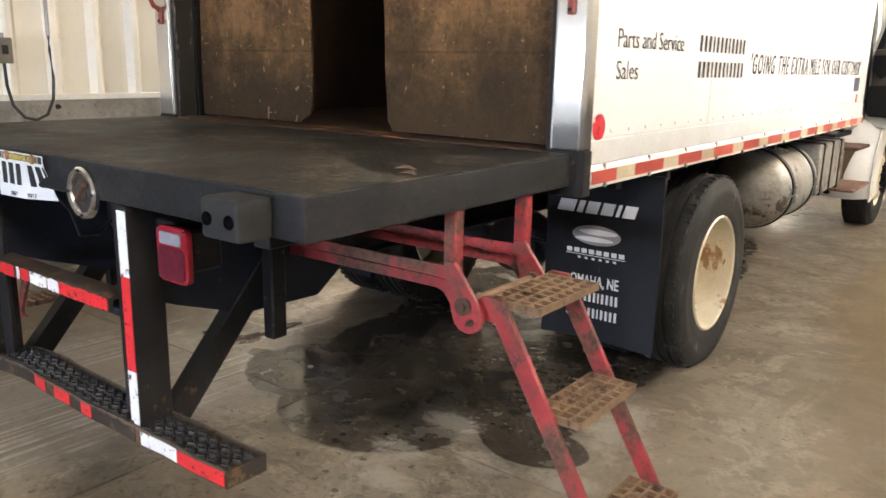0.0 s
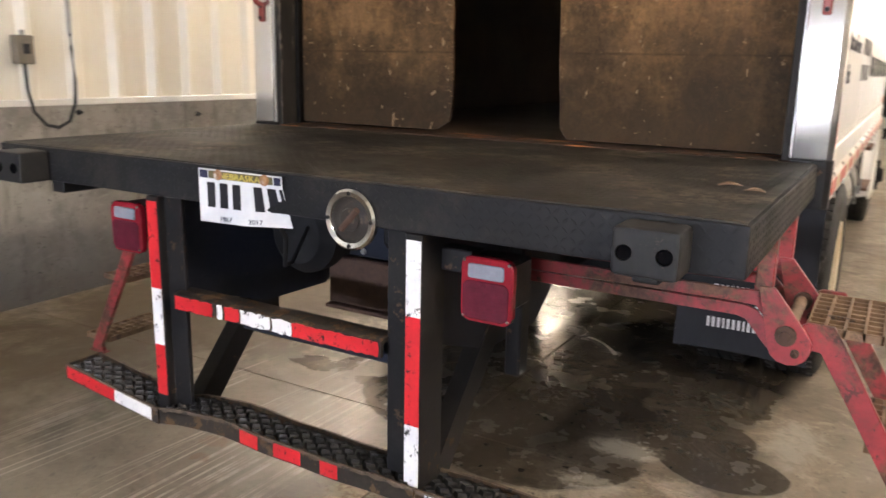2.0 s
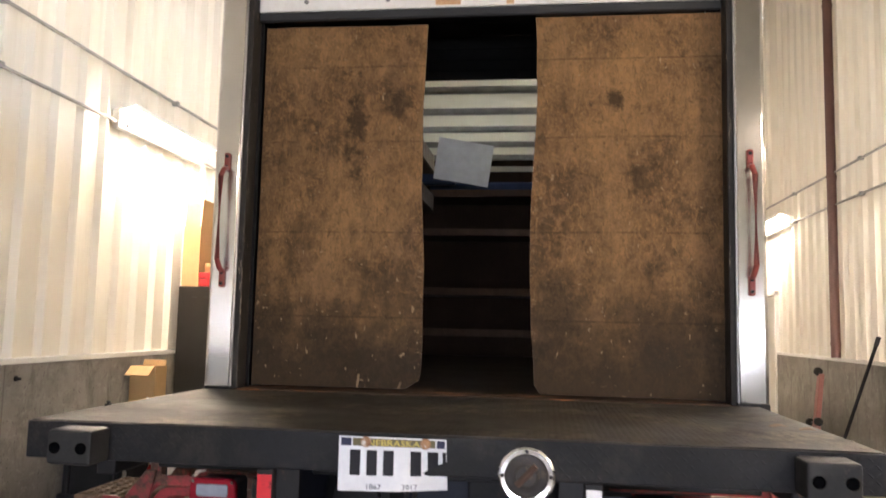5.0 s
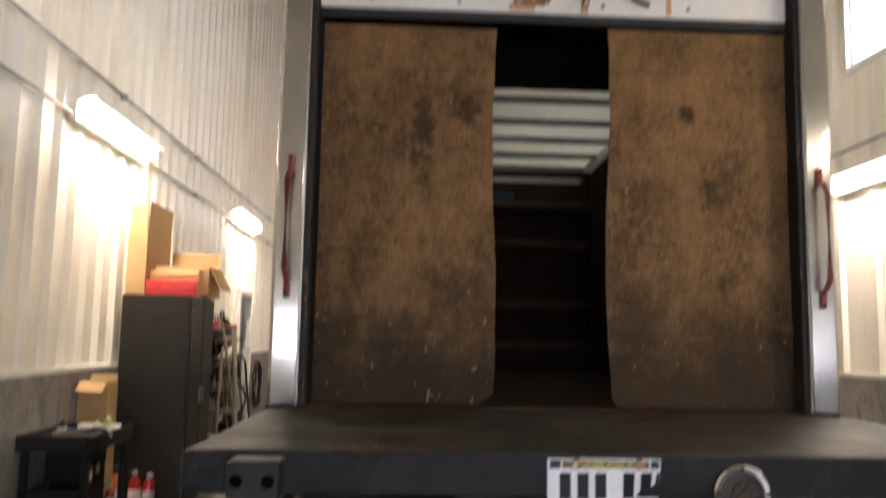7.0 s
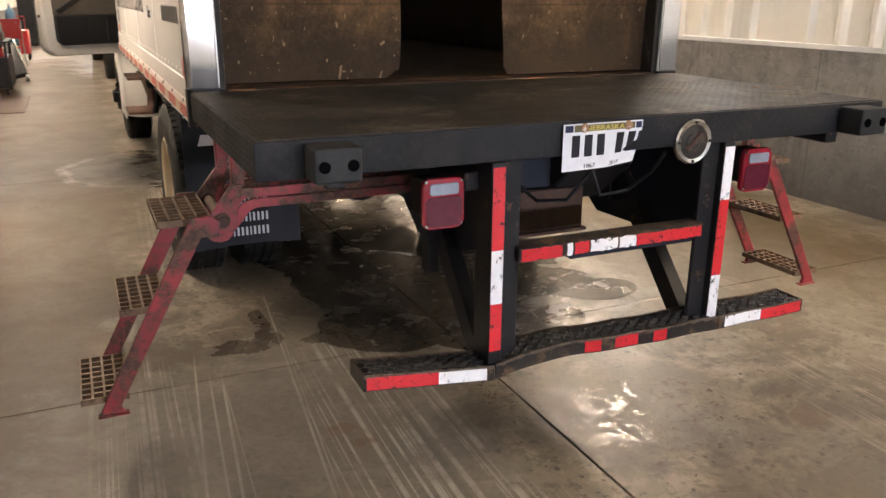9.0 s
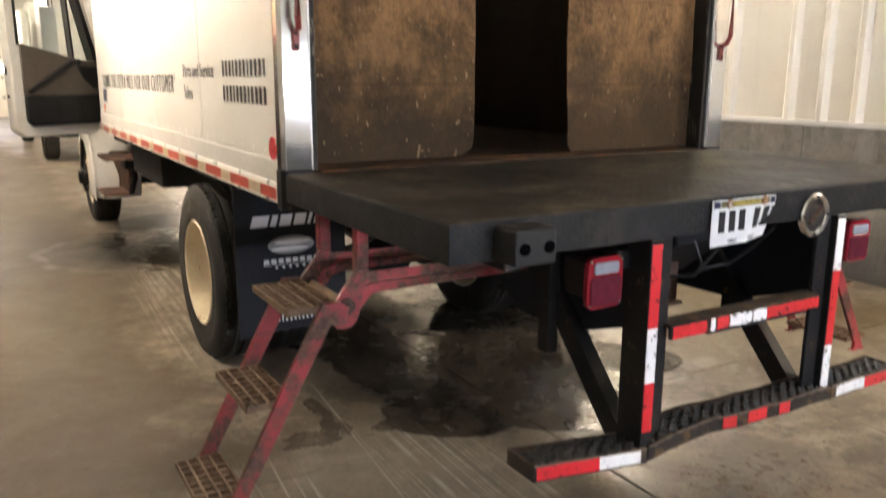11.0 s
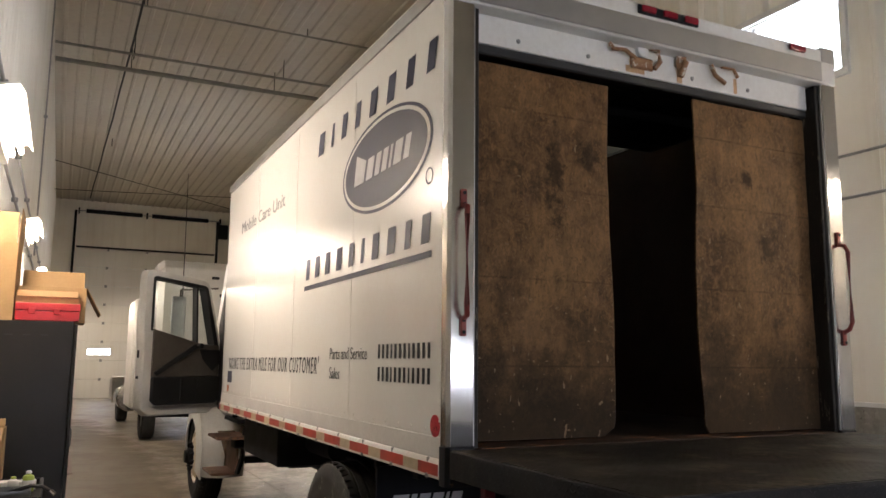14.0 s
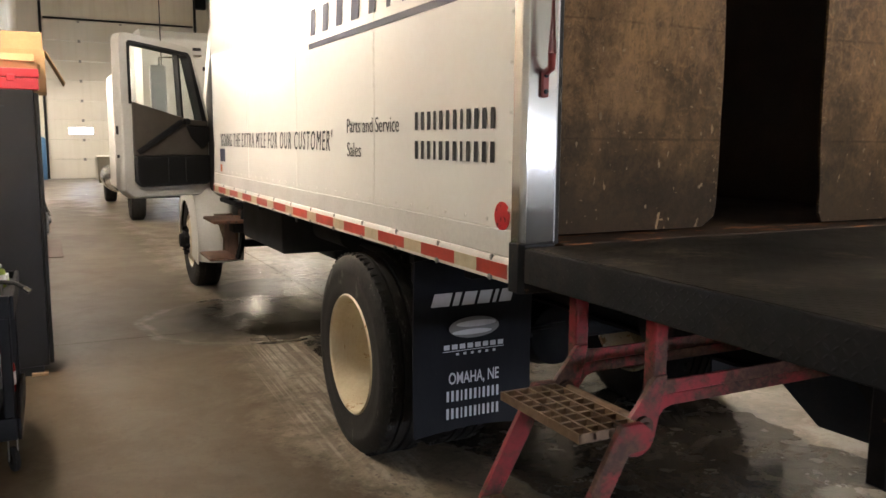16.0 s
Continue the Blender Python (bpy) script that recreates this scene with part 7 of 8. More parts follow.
for sx in (-1, 1):
    for sy in (-1, 1):
        part("leg", Geo().box((sx * 0.175, sy * 0.33, 0.245), (sx * 0.222, sy * 0.378, 0.80), 0.008), BLACK_PLASTIC, cart)
        cs = part("caster", Geo().lathe([(0.030, -0.013), (0.052, -0.014), (0.060, -0.008), (0.060, 0.008), (0.052, 0.014), (0.030, 0.013)], 20, pose(sx * 0.20, sy * 0.34, 0.061, 0, 90, 20 * sx), closed=True), RUBBER, cart, "swivel caster")
        part("fork", Geo().box((sx * 0.20 - 0.022, sy * 0.34 - 0.02, 0.055), (sx * 0.20 - 0.017, sy * 0.34 + 0.02, 0.165), 0.002).box((sx * 0.20 + 0.017, sy * 0.34 - 0.02, 0.055), (sx * 0.20 + 0.022, sy * 0.34 + 0.02, 0.165), 0.002).box((sx * 0.20 - 0.022, sy * 0.34 - 0.025, 0.1655), (sx * 0.20 + 0.022, sy * 0.34 + 0.025, 0.1715), 0.002), GALV, cs, "bright steel fork")


def bottle(at, r, h, mat, cap, label, cat="bottle", name="spray_bottle"):
    t = thing(name, at, label, cat)
    part("body", Geo().lathe([(0, 0), (r * 0.94, 0), (r, 0.008), (r, h * 0.68), (r * 0.85, h * 0.76), (r * 0.4, h * 0.82), (r * 0.38, h * 0.86)], 18), mat, t)
    part("label", Geo().lathe([(r + 0.0006, h * 0.2), (r + 0.0012, h * 0.2), (r + 0.0012, h * 0.55), (r + 0.0006, h * 0.55)], 18, closed=True), LABEL_W, t)
    part("cap", Geo().lathe([(r * 0.5, h * 0.862), (r * 0.5, h * 0.96), (r * 0.36, h), (0, h)], 14), cap, t)
    return t


GREEN_P = plain("lime plastic", (0.36, 0.46, 0.06), 0.4)
for x, y, r, h, mt, cp, lab in ((-2.80, 2.36, 0.032, 0.12, GREEN_P, LABEL_W, "lime green bottle on the utility cart"), (-2.88, 2.36, 0.030, 0.09, LABEL_W, GREEN_P, "white bottle with a green cap on the utility cart"), (-3.10, 2.30, 0.030, 0.09, BLACK_PLASTIC, DARK_RUBBER, "small black bottle on the utility cart")):
    bottle((x, y, 0.821), r, h, mt, cp, lab)
bottle((-2.85, 2.16, 0.5015), 0.033, 0.15, RED_PLASTIC, LABEL_W, "red and white spray can on the battery charger", "spray can", "spray_can")
bottle((-2.79, 2.45, 0.241), 0.033, 0.20, EXT_RED, GALV, "dark red spray can on the cart's lower shelf", "spray can", "spray_can")
bottle((-3.09, 3.40, 0.0), 0.075, 0.42, plain("orange plastic", (0.55, 0.10, 0.03), 0.4), DARK_RUBBER, "large orange red bottle standing on the floor")
bc = thing("battery_charger", (-2.98, 2.08, 0.241), "black battery charger on the cart's lower shelf", "charger")
part("case", Geo().box((-0.18, -0.17, 0.02), (0.17, 0.13, 0.26), 0.02, seg=2), BLACK_PLASTIC, bc)
part("handle", Geo().tube([(-0.05, -0.12, 0.26), (-0.05, -0.11, 0.31), (-0.05, 0.08, 0.31), (-0.05, 0.09, 0.26)], 0.012, 8), BLACK_PLASTIC, bc)
for y in (-0.13, 0.09):
    part("foot", Geo().box((-0.10, y - 0.02, 0), (0.11, y + 0.02, 0.0195), 0.004), DARK_RUBBER, bc)
part("dial", Geo().lathe([(0.03, 0), (0.026, 0.012), (0, 0.014)], 16, pose(0.171, -0.02, 0.16, 0, 90, 0)), GALV, bc)
tc = thing("tool_chest", (-3.02, 2.39, 0.241), "black plastic tool chest on the cart's lower shelf", "tool box")
part("body", Geo().box((-0.15, -0.16, 0), (0.14, 0.19, 0.33), 0.012, seg=2), BLACK_PLASTIC, tc)
part("lid", Geo().box((-0.155, -0.165, 0.3305), (0.145, 0.195, 0.47), 0.02, seg=2), BLACK_PLASTIC, tc)
part("latch", Geo().box((0.1405, 0.0, 0.29), (0.156, 0.04, 0.36), 0.004), GALV, tc)
tr = thing("parts_tray", (-2.93, 2.20, 0.8215), "shallow steel parts tray on the utility cart", "tray")
part("tray", Geo().box((-0.15, -0.10, 0), (0.15, 0.10, 0.006)).box((-0.15, -0.10, 0.006), (-0.144, 0.10, 0.04)).box((0.144, -0.10, 0.006), (0.15, 0.10, 0.04)).box((-0.144, -0.10, 0.006), (0.144, -0.094, 0.04)).box((-0.144, 0.094, 0.006), (0.144, 0.10, 0.04)), GALV, tr)
hs = thing("air_hose", (-2.80, 2.1, 0.861), "short black hose lying over the cart's edge", "hose")
part("hose", Geo().tube([(-0.12, 0.06, -0.018), (-0.06, 0.02, 0.0), (0.02, -0.02, 0.03), (0.08, -0.04, 0.025), (0.12, -0.05, 0.0)], 0.011, 8), DARK_RUBBER, hs)
part("fitting", Geo().rod((0.12, -0.05, 0.0), (0.145, -0.06, -0.02), 0.013, 10), CHROME, hs)
pk = thing("parts_box", (-2.90, 2.46, 0.8215), "small white and green carton on the utility cart", "box")
part("body", Geo().box((-0.14, -0.05, 0), (0.14, 0.05, 0.05), 0.003), LABEL_W, pk)
part("stripe", Geo().box((-0.141, -0.051, 0.012), (0.141, 0.051, 0.026)), GREEN_P, pk)

carton("tall_carton", (-3.08, 2.87, 0), (0.23, 0.20, 1.16), "tall open cardboard carton standing by the wall", (("S", 125, 0.13), ("N", 20, 0.05)))


def extinguisher(at, h=0.36, r=0.052, rz=0, on_wall=False):
    t = thing("fire_extinguisher", at, "red fire extinguisher hung on the wall" if on_wall else "small red fire extinguisher standing on the floor", "fire extinguisher", rz=rz)
    part("cylinder", Geo().lathe([(0, 0), (r * 0.9, 0), (r, 0.012), (r, h * 0.72), (r * 0.8, h * 0.82), (r * 0.35, h * 0.88), (r * 0.35, h * 0.92)], 22), EXT_RED, t)
    part("label", Geo().lathe([(r + 0.0006, h * 0.25), (r + 0.0012, h * 0.25), (r + 0.0012, h * 0.6), (r + 0.0006, h * 0.6)], 22, closed=True), LABEL_W, t)
    part("valve", Geo().lathe([(r * 0.4, h * 0.921), (r * 0.42, h * 0.97), (r * 0.25, h), (0, h)], 12).box((-0.012, -0.075, h * 0.975), (0.012, 0.03, h * 0.995), 0.003).box((-0.012, -0.07, h * 1.01), (0.012, 0.02, h * 1.03), 0.003), GALV, t)
    part("hose", Geo().tube([(0.0, 0.02, h * 0.94), (r * 0.8, 0.03, h * 0.95), (r * 1.25, 0.03, h * 0.75), (r * 1.2, 0.03, h * 0.35)], 0.009, 8), DARK_RUBBER, t)
    return t


extinguisher((-2.96, 3.50, 0))
extinguisher((-2.84, 3.49, 0), 0.34, 0.05, 40)
wb = thing("wood_block", (-2.66, 3.60, 0), "small pale wood block under the cabinet's corner", "wood block")
part("block", Geo().box((-0.05, -0.03, 0), (0.05, 0.03, 0.02), 0.002), worn("pale pine", (0.45, 0.30, 0.15), (0.38, 0.25, 0.12), 20, (0.6, 0.8), stretch=(1, 8, 8)), wb)


# stepladders folded against the wall
def stepladder(at, h, lean, rz, mat, label):
    t = thing("stepladder", at, label, "ladder", "ladders by the wall", rz=rz)
    a = math.tan(radians(lean))
    for sy in (-1, 1):
        part("rail", Geo().tube([(0.0, sy * 0.24, 0.0), (-h * a, sy * 0.17, h)], 0, flat=(0.024, 0.065)), mat, t)
        part("rear_rail", Geo().tube([(0.16, sy * 0.23, 0.0), (-h * a + 0.05, sy * 0.16, h * 0.96)], 0, flat=(0.02, 0.045)), mat, t)
        part("foot", Geo().box((-0.03, sy * 0.24 - 0.02, 0), (0.04, sy * 0.24 + 0.02, 0.03), 0.004), DARK_RUBBER, t)
    n = int(h / 0.30)
    for k in range(1, n + 1):
        z = k * 0.29
        w = 0.235 - 0.07 * z / h
        part("step", Geo().box((-z * a - 0.035, -w, z - 0.012), (-z * a + 0.045, w, z + 0.012), 0.004), mat, t)
    part("top_cap", Geo().box((-h * a - 0.08, -0.20, h), (-h * a + 0.08, 0.20, h + 0.04), 0.01), RED_PLASTIC, t)
    return t


stepladder((-2.93, 4.85, 0), 1.75, 8, 78, ALU, "dull aluminium stepladder leaning by the cabinet")
# open tubular stepladder, with a shelf of dark gear on the wall above it
CREAM_TUBE = worn("scuffed cream tube", (0.40, 0.36, 0.27), (0.28, 0.24, 0.17), 9, (0.4, 0.6), chips=(0.08, 0.06, 0.04), chip_at=0.62)
al = thing("stepladder", (-2.97, 6.0, 0), "open tubular stepladder with scuffed cream paint", "ladder", "ladders by the wall")
for sx in (-1, 1):
    part("rail", Geo().tube([(sx * 0.20, 0.72, 0.0), (sx * 0.17, -0.10, 1.45), (sx * 0.15, -0.22, 1.66)], 0.018, 8), CREAM_TUBE, al)
    part("rear_rail", Geo().tube([(sx * 0.22, -0.62, 0.0), (sx * 0.16, -0.18, 1.40)], 0.015, 8), CREAM_TUBE, al)
part("top_hoop", Geo().tube([(-0.15, -0.22, 1.66), (-0.10, -0.25, 1.75), (0.10, -0.25, 1.75), (0.15, -0.22, 1.66)], 0.018, 8), CREAM_TUBE, al)
for z, y in ((0.30, 0.55), (0.62, 0.37), (0.94, 0.19), (1.26, 0.0)):
    part("step", Geo().box((-0.19, y - 0.06, z - 0.015), (0.19, y + 0.05, z + 0.012), 0.006), CREAM_TUBE, al)
ws = thing("wall_shelf", (XL, 6.35, 1.46), "dark steel wall shelf loaded with gear", "shelf")
part("board", Geo().box((0, -0.75, 0), (0.36, 0.75, 0.03), 0.005), BLACK_STEEL, ws)
for y in (-0.6, 0.6):
    part("bracket", Geo().prism([(0.0, -0.26), (0.02, -0.26), (0.33, -0.001), (0.0, -0.001)], y - 0.015, y + 0.015, "y"), BLACK_STEEL, ws)
rc = thing("fuel_can", (-3.02, 6.05, 1.4905), "small red fuel can on the wall shelf", "can")
part("body", Geo().box((-0.12, -0.09, 0), (0.12, 0.09, 0.20), 0.03, seg=3), RED_PLASTIC, rc)
part("handle", Geo().tube([(-0.08, 0, 0.20), (-0.06, 0, 0.245), (0.04, 0, 0.245), (0.06, 0, 0.20)], 0.014, 8), RED_PLASTIC, rc)
part("spout", Geo().rod((0.09, 0, 0.19), (0.12, 0, 0.27), 0.02, 10, 0.012), DARK_RUBBER, rc)
gr = thing("impact_gun", (-3.02, 5.75, 1.4905), "black pneumatic tool lying on the wall shelf", "tool")
part("body", Geo().lathe([(0, 0), (0.05, 0.01), (0.06, 0.08), (0.05, 0.22), (0.02, 0.27), (0, 0.28)], 16, pose(0.05, -0.1, 0.065, 90, 0, 150)), BLACK_PLASTIC, gr)
part("grip", Geo().box((0.02, -0.03, 0.06), (0.09, 0.03, 0.23), 0.012, seg=2), BLACK_PLASTIC, gr)
bk = thing("tool_bag", (-3.03, 6.65, 1.4905), "slumped black tool bag on the wall shelf", "bag")
part("bag", Geo().sheet(14, 8, lambda u, v: (0.13 * math.cos(2 * math.pi * u) * (1 - 0.5 * v ** 3), 0.24 * math.sin(2 * math.pi * u) * (1 - 0.35 * v ** 3), 0.24 * v + 0.02 * math.sin(9 * u))), BLACK_PLASTIC, bk, angle=60)
part("strap", Geo().tube([(0, -0.12, 0.24), (0, -0.06, 0.33), (0, 0.06, 0.34), (0, 0.12, 0.24)], 0.012, 8), BLACK_PLASTIC, bk)
stepladder((-2.98, 6.45, 0), 1.62, 5, 96, CREAM_TUBE, "scuffed cream stepladder folded beside the open one")
for y, z, r in ((6.95, 0.98, 0.17), (7.35, 0.80, 0.22), (9.85, 0.72, 0.25)):
    hk = thing("hose_loop", (XL + 0.07, y, z), "loop of black rubber hose hung on the wall", "hose", "hoses on the wall")
    part("loop", Geo().tube([(0.03 * math.sin(1.3 * k), r * math.cos(0.5 * k) * (1 + 0.06 * math.sin(0.7 * k)), r * 1.5 * math.sin(0.5 * k)) for k in range(40)], 0.013, 7), DARK_RUBBER, hk)
    part("hook", Geo().rod((-0.10, 0, r * 1.4), (0.05, 0, r * 1.44), 0.01), GALV, hk)
# pressure washer below
pw = thing("pressure_washer", (-2.92, 7.15, 0), "black pressure washer with coiled hoses by the wall", "pressure washer")
part("frame", Geo().tube([(0.18, -0.30, 0.05), (0.18, -0.32, 0.55), (0.10, -0.36, 0.98), (-0.10, -0.36, 0.98), (-0.18, -0.32, 0.55), (-0.18, -0.30, 0.05)], 0.016, 8), GALV, pw, "bright tubular frame")
part("base", Geo().box((-0.22, -0.33, 0.05), (0.22, 0.32, 0.12), 0.02, seg=2), BLACK_STEEL, pw)
part("engine", Geo().box((-0.17, -0.20, 0.121), (0.17, 0.12, 0.42), 0.05, seg=3).lathe([(0, 0), (0.14, 0.01), (0.15, 0.05), (0.10, 0.09), (0, 0.10)], 20, pose(0, -0.04, 0.42)), BLACK_PLASTIC, pw, "black engine cover")
part("pump", Geo().rod((0, 0.12, 0.24), (0, 0.30, 0.24), 0.08, 14), GALV, pw)
for sx in (-1, 1):
    part("wheel", Geo().lathe([(0.03, -0.035), (0.11, -0.035), (0.14, -0.02), (0.14, 0.02), (0.11, 0.035), (0.03, 0.035)], 22, pose(sx * 0.26, 0.22, 0.14, 0, 90, 0), closed=True), RUBBER, pw)
hose = [(0.05 + 0.16 * math.cos(0.55 * k), -0.36 + 0.012 * math.sin(k), 0.72 + 0.20 * math.sin(0.55 * k)) for k in range(46)]
part("hose", Geo().tube(hose, 0.012, 7), DARK_RUBBER, pw, "coiled black hose")
part("lance", Geo().rod((0.12, -0.30, 0.30), (-0.16, -0.05, 1.40), 0.012, 8), GALV, pw, "steel lance")

# hand truck
ht = thing("hand_truck", (-2.80, 7.95, 0), "black two-wheeled hand truck parked by the wall", "hand truck")
part("frame", Geo().tube([(-0.10, -0.22, 0.10), (-0.22, -0.22, 1.15), (-0.26, -0.10, 1.25), (-0.26, 0.10, 1.25), (-0.22, 0.22, 1.15), (-0.10, 0.22, 0.10)], 0.016, 10).rod((-0.14, -0.22, 0.45), (-0.14, 0.22, 0.45), 0.012).rod((-0.18, -0.22, 0.80), (-0.18, 0.22, 0.80), 0.012), BLACK_STEEL, ht)
part("toe_plate", Geo().box((-0.10, -0.22, 0.006), (0.14, 0.22, 0.014), 0.002), BLACK_STEEL, ht)
for sy in (-1, 1):
    part("wheel", Geo().lathe([(0.045, -0.03), (0.10, -0.035), (0.128, -0.025), (0.13, 0), (0.128, 0.025), (0.10, 0.035), (0.045, 0.03)], 26, pose(-0.02 if sy < 0 else -0.06, sy * 0.27, 0.13, 90, 0, 0), closed=True), RUBBER, ht, "black rubber wheel")
    part("wheel_hub", Geo().lathe([(0, -0.034), (0.044, -0.034), (0.044, 0.034), (0, 0.034)], 16, pose(-0.02 if sy < 0 else -0.06, sy * 0.27, 0.13, 90, 0, 0)), GALV, ht)

# coil of hose hung on the wall, hand tools leaning below it
hc = thing("hose_coil", (XL + 0.10, 8.05, 1.05), "coil of dark hose hung on the wall", "hose")
coil = []
for k in range(85):
    a = 2 * math.pi * k / 17
    coil.append((0.02 * math.sin(0.7 * k), 0.20 * math.cos(a), 0.22 * math.sin(a)))
part("coil", Geo().tube(coil, 0.012, 7), DARK_RUBBER, hc)
part("hook", Geo().rod((-0.14, 0, 0.20), (0.03, 0, 0.22), 0.01), GALV, hc)
WOOD_H = worn("weathered tool handle", (0.20, 0.12, 0.06), (0.14, 0.085, 0.045), 8, (0.55, 0.75), stretch=(1, 1, 0.1))
for k, (y, h, ln) in enumerate(((6.75, 1.55, 0.18), (7.05, 1.45, 0.22), (7.3, 1.6, 0.15), (11.0, 1.6, 0.2), (11.3, 1.5, 0.18))):
    tl = thing("broom" if k % 2 else "shovel", (XL + 0.35, y, 0), "long-handled broom leaning on the wall" if k % 2 else "long-handled shovel leaning on the wall", "broom" if k % 2 else "shovel", "tools along the wall")
    part("handle", Geo().rod((0, 0, 0.12), (-0.27, ln - 0.2, h), 0.014, 10), WOOD_H, tl)
    if k % 2:
        part("head", Geo().box((-0.03, -0.16, 0.06), (0.03, 0.16, 0.12), 0.008).box((-0.025, -0.155, 0.0), (0.025, 0.155, 0.0595)), BOX_DARK, tl)
    else:
        part("blade", Geo().sheet(6, 6, lambda u, v: (0.02 + 0.02 * math.sin(math.pi * u), -0.11 + 0.22 * u, 0.0 + 0.28 * v + 0.03 * (1 - v) * (2 * u - 1) ** 2), (0.003, 0, 0)), GALV, tl)

# welding cart with a gas bottle, a black bag on a floor jack, a rubber mat
wc = thing("welding_cart", (-2.93, 12.35, 0), "dark steel work cart loaded with black gear", "cart")
part("cabinet_body", Geo().box((-0.27, -0.60, 0.12), (0.27, 0.60, 0.62), 0.02, seg=2), BLACK_STEEL, wc)
part("top", Geo().box((-0.29, -0.62, 0.86), (0.29, 0.62, 0.89), 0.006), CHASSIS, wc)
for sx in (-1, 1):
    for sy in (-1, 1):
        part("post", Geo().box((sx * 0.22, sy * 0.53, 0.621), (sx * 0.26, sy * 0.57, 0.86), 0.004), BLACK_STEEL, wc)
        part("wheel", Geo().lathe([(0, -0.02), (0.06, -0.02), (0.06, 0.02), (0, 0.02)], 18, pose(sx * 0.18, sy * 0.45, 0.06, 0, 90, 0)), RUBBER, wc)
part("drawer", Geo().box((-0.20, -0.612, 0.36), (0.20, -0.601, 0.58), 0.004), BLACK_STEEL, wc)
cr = thing("cardboard_crate", (-2.90, 12.10, 0.8905), "low reddish brown crate on the work cart", "box")
part("body", Geo().box((-0.2, -0.25, 0), (0.2, 0.25, 0.14), 0.01), RUST_PLATE, cr)
bb = thing("parts_bin", (-2.92, 12.25, 0.6205), "dark red parts bin inside the work cart", "bin")
part("tub", Geo().box((-0.18, -0.26, 0), (0.18, 0.26, 0.16), 0.02, seg=2), EXT_RED, bb)
sheet_p = thing("paper_notice", (XL + 0.002, 9.2, 1.34), "white paper notice on the wall above the hand truck", "notice")
part("sheet", Geo().sheet(3, 6, lambda u, v: (0.004 + 0.010 * math.sin(2.6 * v + u), -0.13 + 0.26 * u, 0.42 * v), (0.0015, 0, 0)), LABEL_W, sheet_p, angle=60)
# black equipment cover slumped on the wall behind the cart
bg = thing("equipment_bag", (-2.98, 13.5, 0), "slumped black equipment bag against the wall", "bag")
part("bag", Geo().sheet(22, 12, lambda u, v: ((0.20 - 0.09 * v + 0.03 * noise.noise((4 * u, 3 * v, 1))) * math.cos(2 * math.pi * u), (0.42 - 0.22 * v + 0.05 * noise.noise((3 * u, 4 * v, 2))) * math.sin(2 * math.pi * u), 1.30 * v)), BLACK_PLASTIC, bg, angle=60)
fj = thing("floor_jack", (-2.66, 14.25, 0), "long black floor jack tipped against the wall", "jack")
jm = Matrix.Rotation(radians(-38), 4, "X") @ Matrix.Rotation(radians(-14), 4, "Y")
part("chassis", Geo().box((-0.15, -0.09, 0.10), (0.15, 0.05, 0.86), 0.03, jm, 2), BLACK_STEEL, fj)
part("side_channel", Geo().box((0.152, -0.10, 0.08), (0.178, -0.02, 0.92), 0.006, jm), CHROME, fj, "bright worn steel edge")
part("handle", Geo().rod(jm @ Vector((0, 0, 0.86)), jm @ Vector((0, 0.06, 1.62)), 0.02, 10), BLACK_STEEL, fj)
for sx in (-1, 1):
    part("wheel", Geo().lathe([(0, -0.03), (0.065, -0.03), (0.065, 0.03), (0, 0.03)], 18, Matrix.Translation((sx * 0.12, 0.0, 0.066)) @ pose(0, 0, 0, 0, 90, 0)), GALV, fj, "bright steel wheel")
fc = thing("folding_chair", (-2.95, 18.4, 0), "dark red folding chair by the wall", "chair")
part("backrest", Geo().box((-0.22, 0.16, 0.62), (0.22, 0.19, 1.08), 0.02, seg=2), EXT_RED, fc)
part("seat", Geo().box((-0.22, -0.22, 0.42), (0.22, 0.17, 0.46), 0.015, seg=2), EXT_RED, fc)
for sx in (-1, 1):
    part("leg", Geo().tube([(sx * 0.22, 0.25, 0.0), (sx * 0.22, 0.0, 0.44), (sx * 0.21, -0.2, 0.0)], 0.012, 8), GALV, fc)
    part("back_post", Geo().rod((sx * 0.21, 0.10, 0.44), (sx * 0.21, 0.18, 1.05), 0.012, 8), GALV, fc)
gb = thing("gas_bottle", (-2.98, 19.4, 0), "tall blue gas bottle standing by the wall", "gas bottle")
part("bottle", Geo().lathe([(0, 0), (0.115, 0.0), (0.115, 1.15), (0.09, 1.26), (0.035, 1.32), (0.035, 1.36)], 24), worn("blue bottle paint", (0.045, 0.12, 0.20), (0.035, 0.09, 0.15), 5, (0.35, 0.5)), gb)
part("valve", Geo().lathe([(0.03, 1.361), (0.03, 1.42), (0, 1.43)], 10), GALV, gb)
pc = thing("shop_cart", (-2.93, 20.6, 0), "red wheeled shop cart by the wall", "cart")
part("body", Geo().box((-0.25, -0.35, 0.15), (0.25, 0.35, 0.75), 0.03, seg=2), RED_PLASTIC, pc)
part("handle", Geo().tube([(-0.2, -0.3, 0.75), (-0.2, -0.38, 1.1), (0.2, -0.38, 1.1), (0.2, -0.3, 0.75)], 0.015), RED_PLASTIC, pc)
for sx in (-1, 1):
    for sy in (-1, 1):
        part("wheel", Geo().lathe([(0, -0.025), (0.075, -0.025), (0.075, 0.025), (0, 0.025)], 16, pose(sx * 0.2, sy * 0.28, 0.076, 0, 90, 0)), RUBBER, pc)
mat_t = thing("floor_mat", (-2.82, 10.45, 0.0), "flat brown rubber mat on the floor", "mat")
